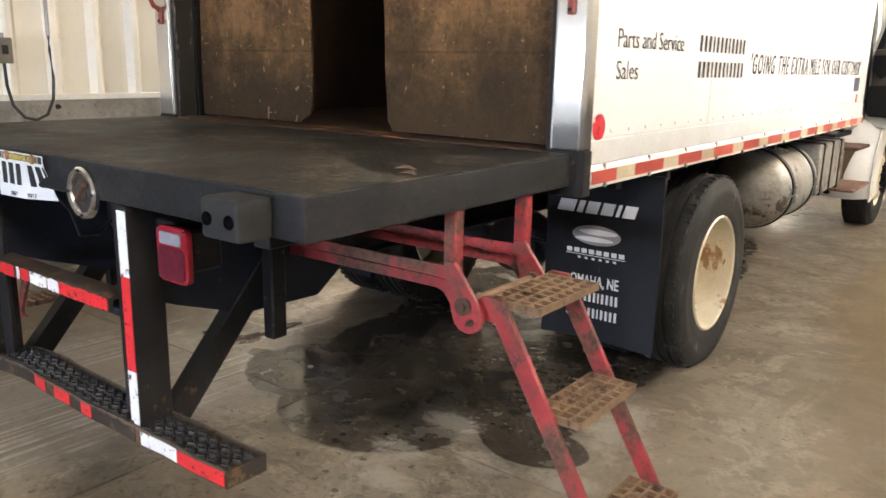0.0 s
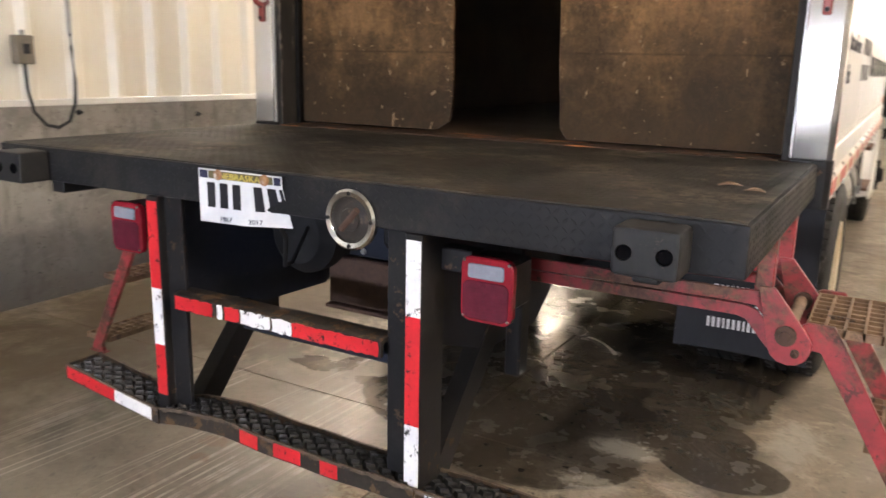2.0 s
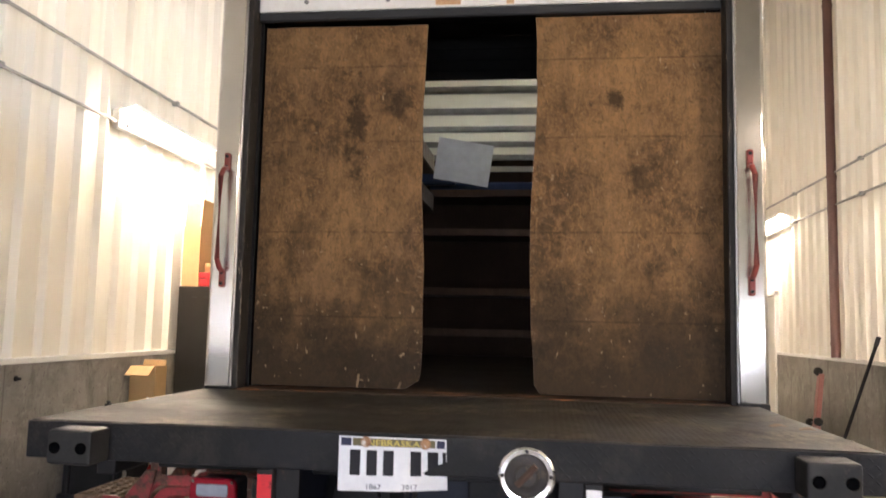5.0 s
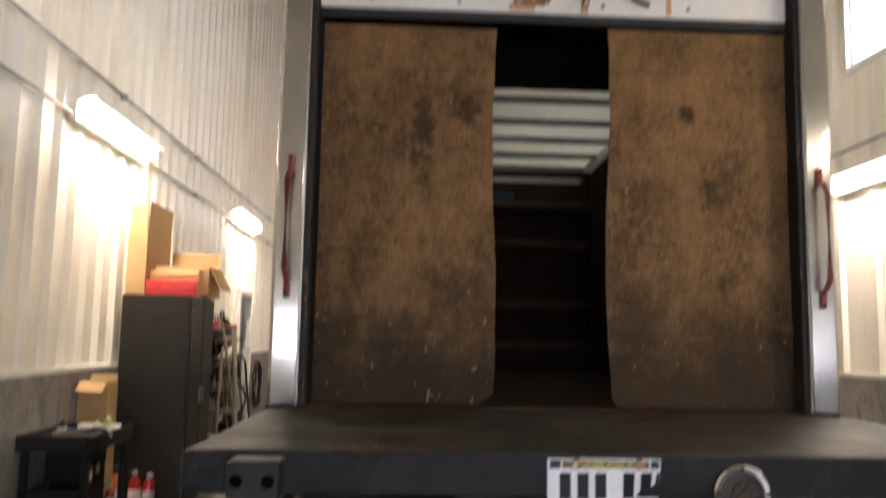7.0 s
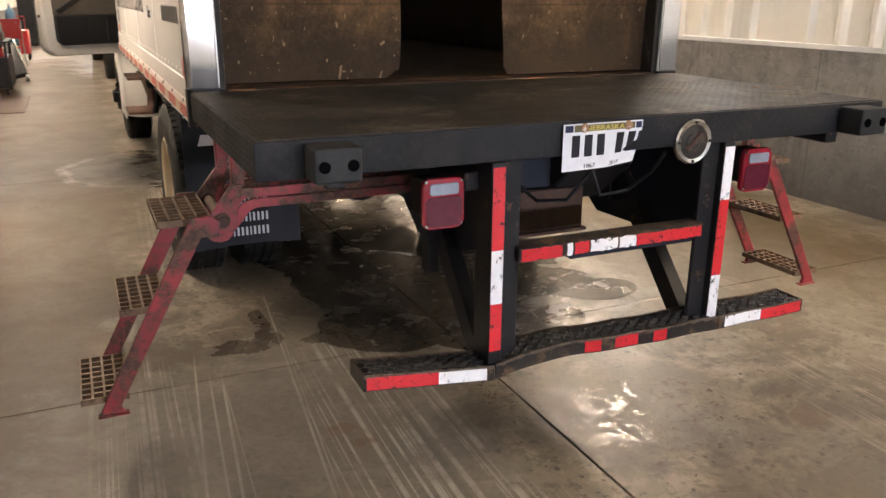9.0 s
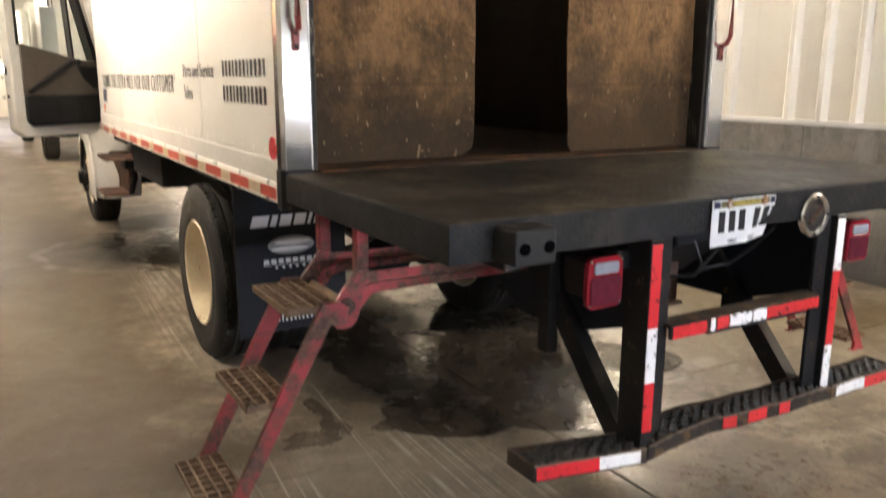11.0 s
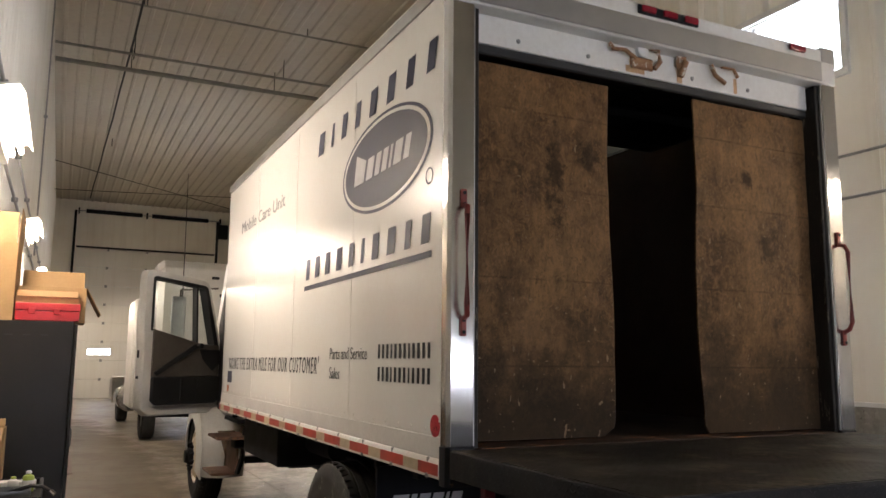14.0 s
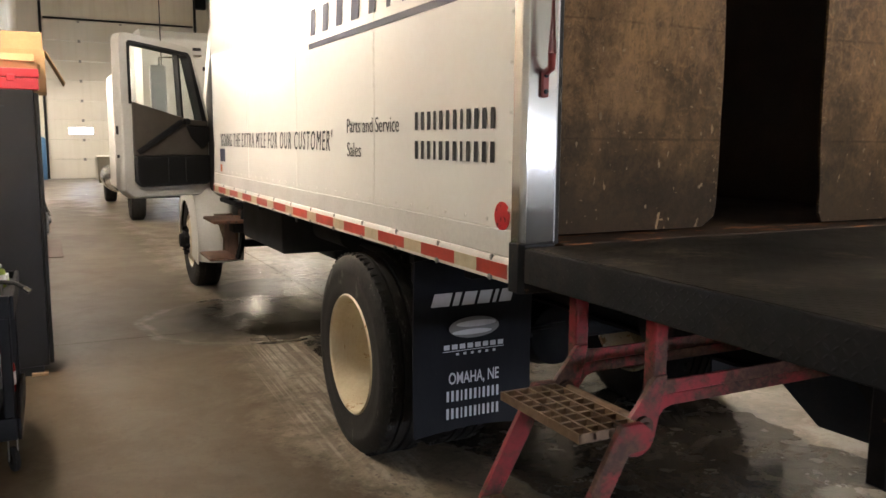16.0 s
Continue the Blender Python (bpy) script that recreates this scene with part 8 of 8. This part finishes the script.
part("mat", Geo().box((-0.30, -1.05, 0.001), (0.42, 1.05, 0.012), 0.004), worn("brown rubber mat", (0.10, 0.065, 0.045), (0.075, 0.05, 0.036), 3, (0.6, 0.8)), mat_t)

# side doors in the long walls
STEEL_DOOR = liner("pale steel door", (0.60, 0.58, 0.52), (0.42, 0.40, 0.35))
for i, (x_in, out, (a, b), lab) in enumerate([(XL, -1, LEFT_DOORS[0], "pale grey steel door with a window"), (XL, -1, LEFT_DOORS[1], "pale grey steel door"), (XR, 1, RIGHT_DOORS[0], "pale grey steel personnel door in a white frame")]):
    d = thing("door_%d" % (i + 1), (x_in, (a + b) / 2, 0), lab, "door", kind="structure")
    hw = (b - a) / 2
    part("leaf", Geo().box((out * 0.10, -hw + 0.05, 0.01), (out * 0.145, hw - 0.05, DOOR_H - 0.05), 0.004), STEEL_DOOR if i != 0 else worn("blue grey door", (0.16, 0.20, 0.24), (0.13, 0.16, 0.19), 4, (0.35, 0.5)), d)
    fr = Geo()
    for y0, y1, z0, z1 in ((-hw - 0.03, -hw + 0.05, 0, DOOR_H), (hw - 0.05, hw + 0.03, 0, DOOR_H), (-hw - 0.03, hw + 0.03, DOOR_H - 0.05, DOOR_H + 0.05)):
        fr.box((-out * 0.02, y0, z0), (out * 0.20, y1, z1), 0.004)
    part("frame", fr, WHITE_PAINT, d)
    part("lever", Geo().rod((out * 0.10, hw - 0.12, 1.0), (out * 0.05, hw - 0.12, 1.0), 0.012).rod((out * 0.05, hw - 0.12, 1.0), (out * 0.05, hw - 0.24, 1.0), 0.010).lathe([(0.028, 0), (0.028, 0.008), (0, 0.01)], 14, pose(out * 0.10, hw - 0.12, 1.0, 0, -out * 90, 0)), GALV, d, "steel lever handle")

# conduits, switch box and cord on the west wall
CONDUIT = worn("grey conduit", (0.34, 0.33, 0.31), (0.26, 0.25, 0.23), 6, (0.4, 0.6), 0.3)
ENAMEL_BOX = worn("brown grey switch box", (0.20, 0.17, 0.13), (0.14, 0.12, 0.09), 9, (0.45, 0.6))


def conduit(pts, label, r=0.014):
    t = thing("conduit", pts[0], label, "conduit")
    o = Vector(pts[0])
    part("pipe", Geo().tube([Vector(p) - o for p in pts], r, 8), CONDUIT, t)
    n = 0
    for p, q in zip(pts, pts[1:]):
        ln = (Vector(q) - Vector(p)).length
        for k in range(1, int(ln / 2.4) + 1):
            c = Vector(p).lerp(Vector(q), k * 2.4 / max(ln, 2.4)) - o
            part("clip", Geo().box(c - Vector((0.03, 0.02, 0.022)), c + Vector((0.03, 0.02, 0.022)), 0.003), GALV, t)
    return t


for x, z in ((XL + 0.03, 3.165), (XL + 0.03, 3.60), (XR - 0.03, 3.155), (XR - 0.03, 3.56)):
    conduit([(x, YN + 0.3, z), (x, YF - 0.3, z)], "thin grey conduit running along the wall")
conduit([(XL + 0.045, 0.285, 1.68), (XL + 0.045, 0.285, 3.165)], "upright conduit with a cord hanging from it")
conduit([(XL + 0.05, 11.6, 3.30), (XL + 0.05, 11.6, 8.1)], "upright conduit rising to the ceiling")
sb = thing("switch_box", (XL + 0.002, -0.03, 1.49), "small brown electrical switch box on the wall", "switch box")
part("box", Geo().box((0, -0.055, 0), (0.07, 0.055, 0.17), 0.008, seg=2), ENAMEL_BOX, sb)
part("lever", Geo().box((0.07, -0.02, 0.06), (0.085, 0.02, 0.12), 0.004), DARK_RUBBER, sb)
part("cord", Geo().tube([(0.04, 0.0, 0.0), (0.04, 0.005, -0.15), (0.045, 0.03, -0.28), (0.05, 0.10, -0.365), (0.05, 0.18, -0.385), (0.05, 0.26, -0.35), (0.05, 0.31, -0.24), (0.045, 0.325, -0.10), (0.045, 0.315, 0.10), (0.045, 0.315, 0.19)], 0.011, 8), DARK_RUBBER, sb, "black cord hanging in a loop")
part("box_stub", Geo().rod((0.04, 0, 0.17), (0.04, 0, 0.20), 0.014), CONDUIT, sb)
for y, z in ((0.33, 1.19), (1.33, 1.14)):
    ab = thing("anchor_bolt", (XL, y, z), "small dark anchor bolt in the stem wall", "bolt")
    part("bolt", Geo().lathe([(0.018, 0), (0.018, 0.012), (0.009, 0.013), (0.009, 0.04), (0, 0.04)], 8, pose(0, 0, 0, 0, 90, 0)), CHASSIS, ab)

# ---- along the east wall ----
BROWN_STEEL = worn("red brown painted steel", (0.115, 0.048, 0.035), (0.085, 0.038, 0.030), 4, (0.4, 0.6))
for y, z0 in ((6.55, STEM + 0.03), (11.68, STEM + 0.03), (16.3, STEM + 0.03), (21.5, STEM + 0.03)):
    c = thing("down_pipe", (XR - 0.06, y, z0), "red brown steel pipe running up the wall", "pipe", "pipes up the wall")
    part("pipe", Geo().rod((0, 0, 0), (0, 0, ZC - z0 - 0.03), 0.055, 16), BROWN_STEEL, c)
    for z in (0.15, 2.2, 4.4):
        part("strap", Geo().lathe([(0.057, z), (0.062, z), (0.062, z + 0.04), (0.057, z + 0.04)], 16, closed=True), BROWN_STEEL, c)
conduit([(XR - 0.03, 12.2, 1.30), (XR - 0.03, 12.2, 8.0)], "upright conduit beside the brown pipe")
conduit([(XR - 0.03, 10.55, 1.45), (XR - 0.03, 10.55, 2.62), (XR - 0.03, 10.3, 2.66)], "bent conduit above the door")
jb = thing("junction_box", (XR - 0.002, 9.9, 2.58), "white emergency light box above the door", "light fixture")
part("box", Geo().box((-0.10, -0.16, 0), (0, 0.16, 0.12), 0.015, seg=2), WHITE_PAINT, jb)
for y in (-0.09, 0.09):
    part("lamp_head", Geo().lathe([(0, 0), (0.05, 0.01), (0.055, 0.05), (0.03, 0.07), (0, 0.07)], 16, pose(-0.06, y, 0.165, 0, -70, 0)), FIX_M, jb)
sw = thing("wall_switch", (XR - 0.002, 10.62, 1.36), "small grey wall switch box", "switch box")
part("box", Geo().box((-0.05, -0.05, 0), (0, 0.05, 0.12), 0.006), GALV, sw)
extinguisher((XR - 0.085, 12.15, 1.32), 0.55, 0.075, 90, True)

# wheeled bin with dark rubbish
bn = thing("wheeled_bin", (3.12, 12.75, 0), "dark green wheeled bin overfull with black rubbish", "bin")
BIN_M = worn("grey-green bin plastic", (0.062, 0.067, 0.061), (0.050, 0.055, 0.051), 5, (0.4, 0.6), Specular_IOR_Level=0.25)


part("tub", loft([rect(0.27, 0.30, 0.02), rect(0.29, 0.32, 0.30), rect(0.31, 0.34, 0.62), rect(0.325, 0.35, 0.64), rect(0.33, 0.355, 0.96), rect(0.35, 0.375, 0.97), rect(0.35, 0.375, 1.03), rect(0.33, 0.355, 1.03), rect(0.31, 0.335, 0.9)]), BIN_M, bn)
part("hand_rail", Geo().rod((-0.2, -0.365, 0.55), (0.2, -0.365, 0.55), 0.014).box((-0.215, -0.37, 0.52), (-0.19, -0.32, 0.58)).box((0.19, -0.37, 0.52), (0.215, -0.32, 0.58)), LABEL_W, bn, "pale lift bar")
for sx in (-1, 1):
    part("wheel", Geo().lathe([(0, -0.03), (0.10, -0.03), (0.12, -0.02), (0.12, 0.02), (0.10, 0.03), (0, 0.03)], 22, pose(0.26 if sx > 0 else -0.26, 0.30, 0.121, 0, 90, 0)), RUBBER, bn)
rb = thing("rubbish_bag", (3.12, 12.75, 0.93), "crumpled black rubbish filling the bin", "rubbish")


def heap(u, v):
    a = 2 * math.pi * u
    r = 0.30 * math.sin(math.pi * 0.5 * (1 - v) ** 0.8)
    q = 0.10 * noise.noise((3 * math.cos(a) + 4 * v, 3 * math.sin(a), 5 * v))
    return ((r + q * (1 - v)) * math.cos(a), (r + q * (1 - v)) * math.sin(a), 0.01 + 0.30 * v + q * 0.8)


part("bag", Geo().sheet(28, 12, heap), BLACK_PLASTIC, rb, angle=70)
bh = thing("blower", (3.5, 12.55, 1.06), "black leaf blower nozzle lying across the bin", "blower")
part("nozzle", Geo().rod((-0.45, 0, 0.16), (0.20, -0.08, 0.02), 0.035, 14, 0.055), BLACK_PLASTIC, bh)
part("cuff", Geo().rod((0.19, -0.08, 0.02), (0.25, -0.087, 0.005), 0.07, 14), BLACK_PLASTIC, bh)
bn2 = thing("coat", (3.62, 12.9, 0.45), "black coat hanging beside the bin", "coat")
part("cloth", Geo().sheet(10, 14, lambda u, v: (-0.12 + 0.24 * u, 0.05 * math.sin(9 * u) * (1 - 0.5 * v), 0.65 * v), (0, 0.05, 0)), BLACK_PLASTIC, bn2, angle=70)
tb2 = thing("work_table", (3.58, 14.2, 0), "small table with a pale top and thin legs", "table")
part("top", Geo().box((-0.26, -0.45, 0.72), (0.26, 0.45, 0.75), 0.005), LABEL_W, tb2)
for sx in (-1, 1):
    for sy in (-1, 1):
        part("leg", Geo().box((sx * 0.21, sy * 0.40, 0), (sx * 0.24, sy * 0.43, 0.72), 0.003), BLACK_STEEL, tb2)

# yellow fuel can
can = thing("fuel_can", (3.62, 11.0, 0), "yellow plastic fuel can with a dark spout", "fuel can")
YEL_CAN = worn("yellow can plastic", (0.66, 0.43, 0.03), (0.56, 0.36, 0.03), 6, (0.35, 0.5))
part("body", Geo().box((-0.19, -0.12, 0), (0.19, 0.12, 0.27), 0.035, seg=3), YEL_CAN, can)
part("shoulder", Geo().prism([(-0.15, 0.25), (-0.10, 0.34), (0.02, 0.34), (0.15, 0.25)], -0.08, 0.08, "y", 0.02), YEL_CAN, can)
part("grip", Geo().tube([(-0.10, 0, 0.33), (-0.06, 0, 0.40), (0.06, 0, 0.39), (0.13, 0, 0.27)], 0.018, 10), YEL_CAN, can)
part("spout", Geo().rod((-0.13, 0, 0.29), (-0.20, 0, 0.41), 0.03, 14, 0.02), BLACK_PLASTIC, can)

# white bucket
bk = thing("bucket", (3.62, 5.95, 0), "white plastic bucket standing by the wall", "bucket")
part("pail", Geo().lathe([(0, 0.0), (0.125, 0.0), (0.130, 0.01), (0.148, 0.33), (0.156, 0.335), (0.156, 0.365), (0.146, 0.365), (0.124, 0.012), (0, 0.012)], 32), LABEL_W, bk)
part("bail", Geo().tube([(0.156 * math.cos(a), 0.156 * math.sin(a) * 0.98, 0.33 - 0.10 * abs(math.sin(a))) for a in [math.pi * k / 12 + math.pi for k in range(13)]], 0.003, 6), GALV, bk)
# long bar leaning on the wall
pb = thing("pry_bar", (3.50, 5.72, 0), "long dark steel pry bar leaning on the wall", "pry bar")
part("shaft", Geo().tube([(0, 0, 0.10), (0.06, -0.06, 0.40), (0.33, -0.36, 1.52)], 0.018, 10), CHASSIS, pb)
part("blade", Geo().prism([(-0.05, 0.0), (0.05, 0.0), (0.055, 0.10), (0.02, 0.24), (-0.02, 0.24), (-0.055, 0.10)], -0.012, 0.012, "x", 0.003), CHASSIS, pb)
part("grip", Geo().rod((0.313, -0.341, 1.45), (0.335, -0.366, 1.545), 0.024, 12), DARK_RUBBER, pb)

# red transmission jack leaning on the wall
tj = thing("transmission_jack", (3.60, 6.80, 0), "faded red wheeled jack stood on end", "jack")
FADED = worn("faded red jack paint", (0.31, 0.125, 0.105), (0.22, 0.085, 0.072), 6, (0.5, 0.7), chips=(0.10, 0.06, 0.05), chip_at=0.62)
part("spine", Geo().prism([(-0.12, 0.03), (0.12, 0.03), (0.10, 0.40), (0.055, 0.46), (0.045, 1.08), (-0.045, 1.08), (-0.055, 0.46), (-0.10, 0.40)], -0.03, 0.03, "x", 0.006, pose(0, 0, 0, 0, 6, 0)), FADED, tj)
pieces("side_plate", Geo().box((-0.09, -0.16, 0.08), (-0.02, -0.11, 0.36), 0.01).box((-0.09, 0.11, 0.08), (-0.02, 0.16, 0.36), 0.01), FADED, tj)
for y, z in ((-0.15, 0.50), (0.15, 0.46), (0.0, 1.10), (-0.15, 0.06), (0.15, 0.06)):
    part("wheel", Geo().lathe([(0, -0.022), (0.05, -0.022), (0.052, 0), (0.05, 0.022), (0, 0.022)], 16, pose(0.02 if z < 1 else 0.08, y, z if z > 0.1 else 0.06, 90, 0, 0)), RUBBER, tj)
    if z > 0.1:
        part("axle", Geo().rod((0.03, 0, z), (0.03 if z < 1 else 0.08, y, z), 0.012), CHASSIS, tj)
sc = thing("hose_reel", (XR - 0.12, 14.9, 0.0), "low dark air tool by the wall", "tool")
part("body", Geo().box((-0.12, -0.2, 0), (0.10, 0.2, 0.3), 0.03, seg=2), BLACK_STEEL, sc)

# ---- overhead and far end ----
PIPE_G = worn("grey sprinkler pipe", (0.24, 0.225, 0.19), (0.18, 0.17, 0.145), 5, (0.45, 0.6))
for y, z, r, lab in ((14.28, 7.70, 0.05, "grey sprinkler pipe hung below the ceiling"), (13.45, 7.75, 0.028, "thin dark pipe hung below the ceiling"), (11.6, 8.02, 0.02, "thin pipe under the ceiling"), (3.2, 7.75, 0.05, "grey sprinkler pipe hung below the ceiling")):
    t = thing("ceiling_pipe", (0, y, z), lab, "pipe", "pipes under the ceiling")
    part("pipe", Geo().rod((XL + 0.05, 0, 0), (XR - 0.05, 0, 0), r, 12), PIPE_G, t)
    for x in (-1.72, 1.35):
        part("hanger", Geo().rod((x, 0, 0), (x, 0, ZC - z - 0.02), 0.010, 6), CHASSIS, t)
cb2 = thing("ceiling_cable", (-1.68, 0, 7.9), "dark cable run along the ceiling", "cable")
part("cable", Geo().tube([(0.0 - 0.3 * (k / 20) ** 2, YN + 0.5 + k * 1.95, 0.05 + 0.05 * math.sin(2.1 * k)) for k in range(21)], 0.022, 7), CHASSIS, cb2)
for y in (3.0, 11.4, 14.3, 22.0):
    part("tie", Geo().rod((0, y, 0.05), (0, y, 0.28), 0.012, 6), CHASSIS, cb2)
for y0, y1, x0, x1 in ((24.0, 29.0, -2.6, 3.2),):
    t = thing("brace_wire", (0, y0, 7.7), "thin steel wires across the bay's far end", "wire")
    part("wire", Geo().tube([(XL, 0.0, 0.1), (XR, y1 - y0, -0.15)], 0.012, 6), CHASSIS, t)
    part("wire", Geo().tube([(XL, 4.0, -0.05), (XR, 3.0, 0.1)], 0.012, 6), CHASSIS, t)
hd = thing("door_springs", (0.4, YF - 0.18, 7.72), "dark torsion springs above the overhead door", "door spring")
part("shaft", Geo().rod((-2.7, 0, 0), (3.0, 0, 0), 0.02, 8), GALV, hd)
for a, b in ((-2.45, -0.25), (0.15, 2.5)):
    part("spring", Geo().rod((a, 0, 0), (b, 0, 0), 0.085, 14), CHASSIS, hd)
pieces("bracket", Geo().box((-2.75, -0.06, -0.12), (-2.70, 0.18, 0.12)).box((-0.08, -0.06, -0.12), (-0.02, 0.18, 0.12)).box((3.0, -0.06, -0.12), (3.05, 0.18, 0.12)), CHASSIS, hd)
op = thing("door_opener", (3.55, YF - 0.16, 6.95), "dark door opener motor box on the end wall", "motor")
part("box", Geo().box((-0.22, -0.16, 0), (0.22, 0.16, 0.62), 0.03, seg=2), CHASSIS, op)
for x in (GD[0] - 0.09, GD[1] + 0.09):
    t = thing("door_rail", (x, YF - 0.03, 0), "dark upright rail beside the overhead door", "rail")
    part("rail", Geo().box((-0.05, -0.06, 0), (0.05, 0.03, 7.75), 0.004), CHASSIS, t)
t = thing("door_rail", (0.45, YF - 0.03, GD[2] + 0.02), "dark header rail over the overhead door", "rail")
part("rail", Geo().box((GD[0] - 0.45, -0.05, 0), (GD[1] - 0.45, 0.03, 0.07), 0.004), CHASSIS, t)
bp = thing("bollard", (-2.62, YF - 0.75, 0), "blue steel bollard beside the overhead door", "bollard")
part("post", Geo().lathe([(0, 0), (0.14, 0), (0.14, 1.55), (0.10, 1.62), (0, 1.65)], 18), worn("blue bollard paint", (0.05, 0.16, 0.33), (0.04, 0.12, 0.25), 5, (0.4, 0.55)), bp)
cl = thing("parts_shelf", (-2.93, 27.5, 0), "dark shelf with boxes near the far end", "shelf")
part("body", Geo().box((-0.25, -0.6, 0.05), (0.25, 0.6, 1.5), 0.02), CHASSIS, cl)
part("foot", Geo().box((-0.22, -0.55, 0), (0.22, 0.55, 0.05)), CHASSIS, cl)

# a second truck parked ahead
t2 = thing("parked_truck", (-0.12, 13.2, 0), "white truck tractor parked further down the bay", "truck")
part("sleeper", Geo().prism([(0.9, 0.95), (0.9, 3.42), (1.0, 3.60), (1.3, 3.72), (2.6, 3.66), (2.9, 3.40), (2.9, 0.95)], -0.80, 1.0, "x", 0.12), WHITE_PAINT, t2, "tall white sleeper with rounded roof")
for s in (-1, 1):
    part("side_fairing", Geo().prism([(1.0, 0.60), (0.98, 1.4), (1.05, 2.60), (1.25, 2.85), (2.4, 2.85), (2.6, 2.6), (2.6, 0.60)], s * 1.0 - 0.22 if s < 0 else 1.14, s * 1.0 - 0.02 if s < 0 else 1.34, "x", 0.05), WHITE_PAINT, t2, "white cab side fairing")
part("cab", Geo().prism([(2.8, 0.95), (2.8, 3.2), (3.4, 2.95), (4.2, 2.70), (4.8, 2.0), (4.8, 0.95)], -0.98, 1.18, "x", 0.10), WHITE_PAINT, t2, "white cab")
part("bonnet", Geo().prism([(4.7, 0.9), (4.7, 2.0), (7.2, 1.72), (7.5, 1.5), (7.5, 0.7)], -0.85, 0.85, "x", 0.06), WHITE_PAINT, t2)
part("roof_marker", Geo().box((0.26, 0.875, 3.30), (0.42, 0.901, 3.36), 0.01), DARK_RUBBER, t2, "small dark marker")
part("roof_marker", Geo().box((0.44, 0.875, 2.92), (0.50, 0.901, 3.0), 0.01), DARK_RUBBER, t2, "small dark marker")
part("frame", Geo().box((-0.45, 0.6, 0.6), (0.45, 7.0, 0.95), 0.02), CHASSIS, t2, "black frame")
part("rear_panel", Geo().box((-0.75, 0.70, 0.45), (0.75, 0.89, 0.85), 0.02), CHASSIS, t2, "black rear cross panel")
part("emblem", Geo().box((-0.02, 0.694, 0.55), (0.10, 0.699, 0.60)), LABEL_W, t2)
for x, y in ((-0.86, 1.15), (0.86, 1.15), (-0.98, 6.4), (1.05, 6.4)):
    w2 = part("tyre", Geo().lathe([(0.28, -0.11), (0.46, -0.13), (0.495, -0.10), (0.497, 0.10), (0.46, 0.13), (0.28, 0.11)], 36, pose(x, y, 0.496, 0, 90, 0), closed=True), RUBBER, t2, "black tyre")
    part("rim", Geo().lathe([(0, -0.05), (0.285, -0.09), (0.285, 0.09), (0, 0.05)], 28, pose(x, y, 0.496, 0, 90, 0)), GALV, w2)
for s in (-1, 1):
    part("side_tank", Geo().lathe([(0, 0), (0.27, 0.02), (0.30, 0.06), (0.30, 1.1), (0.27, 1.14), (0, 1.16)], 28, pose(s * 1.02, 3.3, 0.72, -90, 0, 0)), CHROME, t2, "polished side tank")
    part("fender", Geo().sheet(14, 4, lambda u, v: (s * (0.85 + 0.42 * v), 6.4 - 0.62 * math.cos(math.pi * u), 0.55 + 0.62 * math.sin(math.pi * u)), (0, 0, -0.02)), WHITE_PAINT, t2)
    part("quarter_fender", Geo().sheet(8, 4, lambda u, v: (s * (0.95 + 0.35 * v), 5.55 - 0.35 * u, 1.15 - 0.62 * u), (0, 0.02, 0)), CHROME, t2, "bright quarter fender")
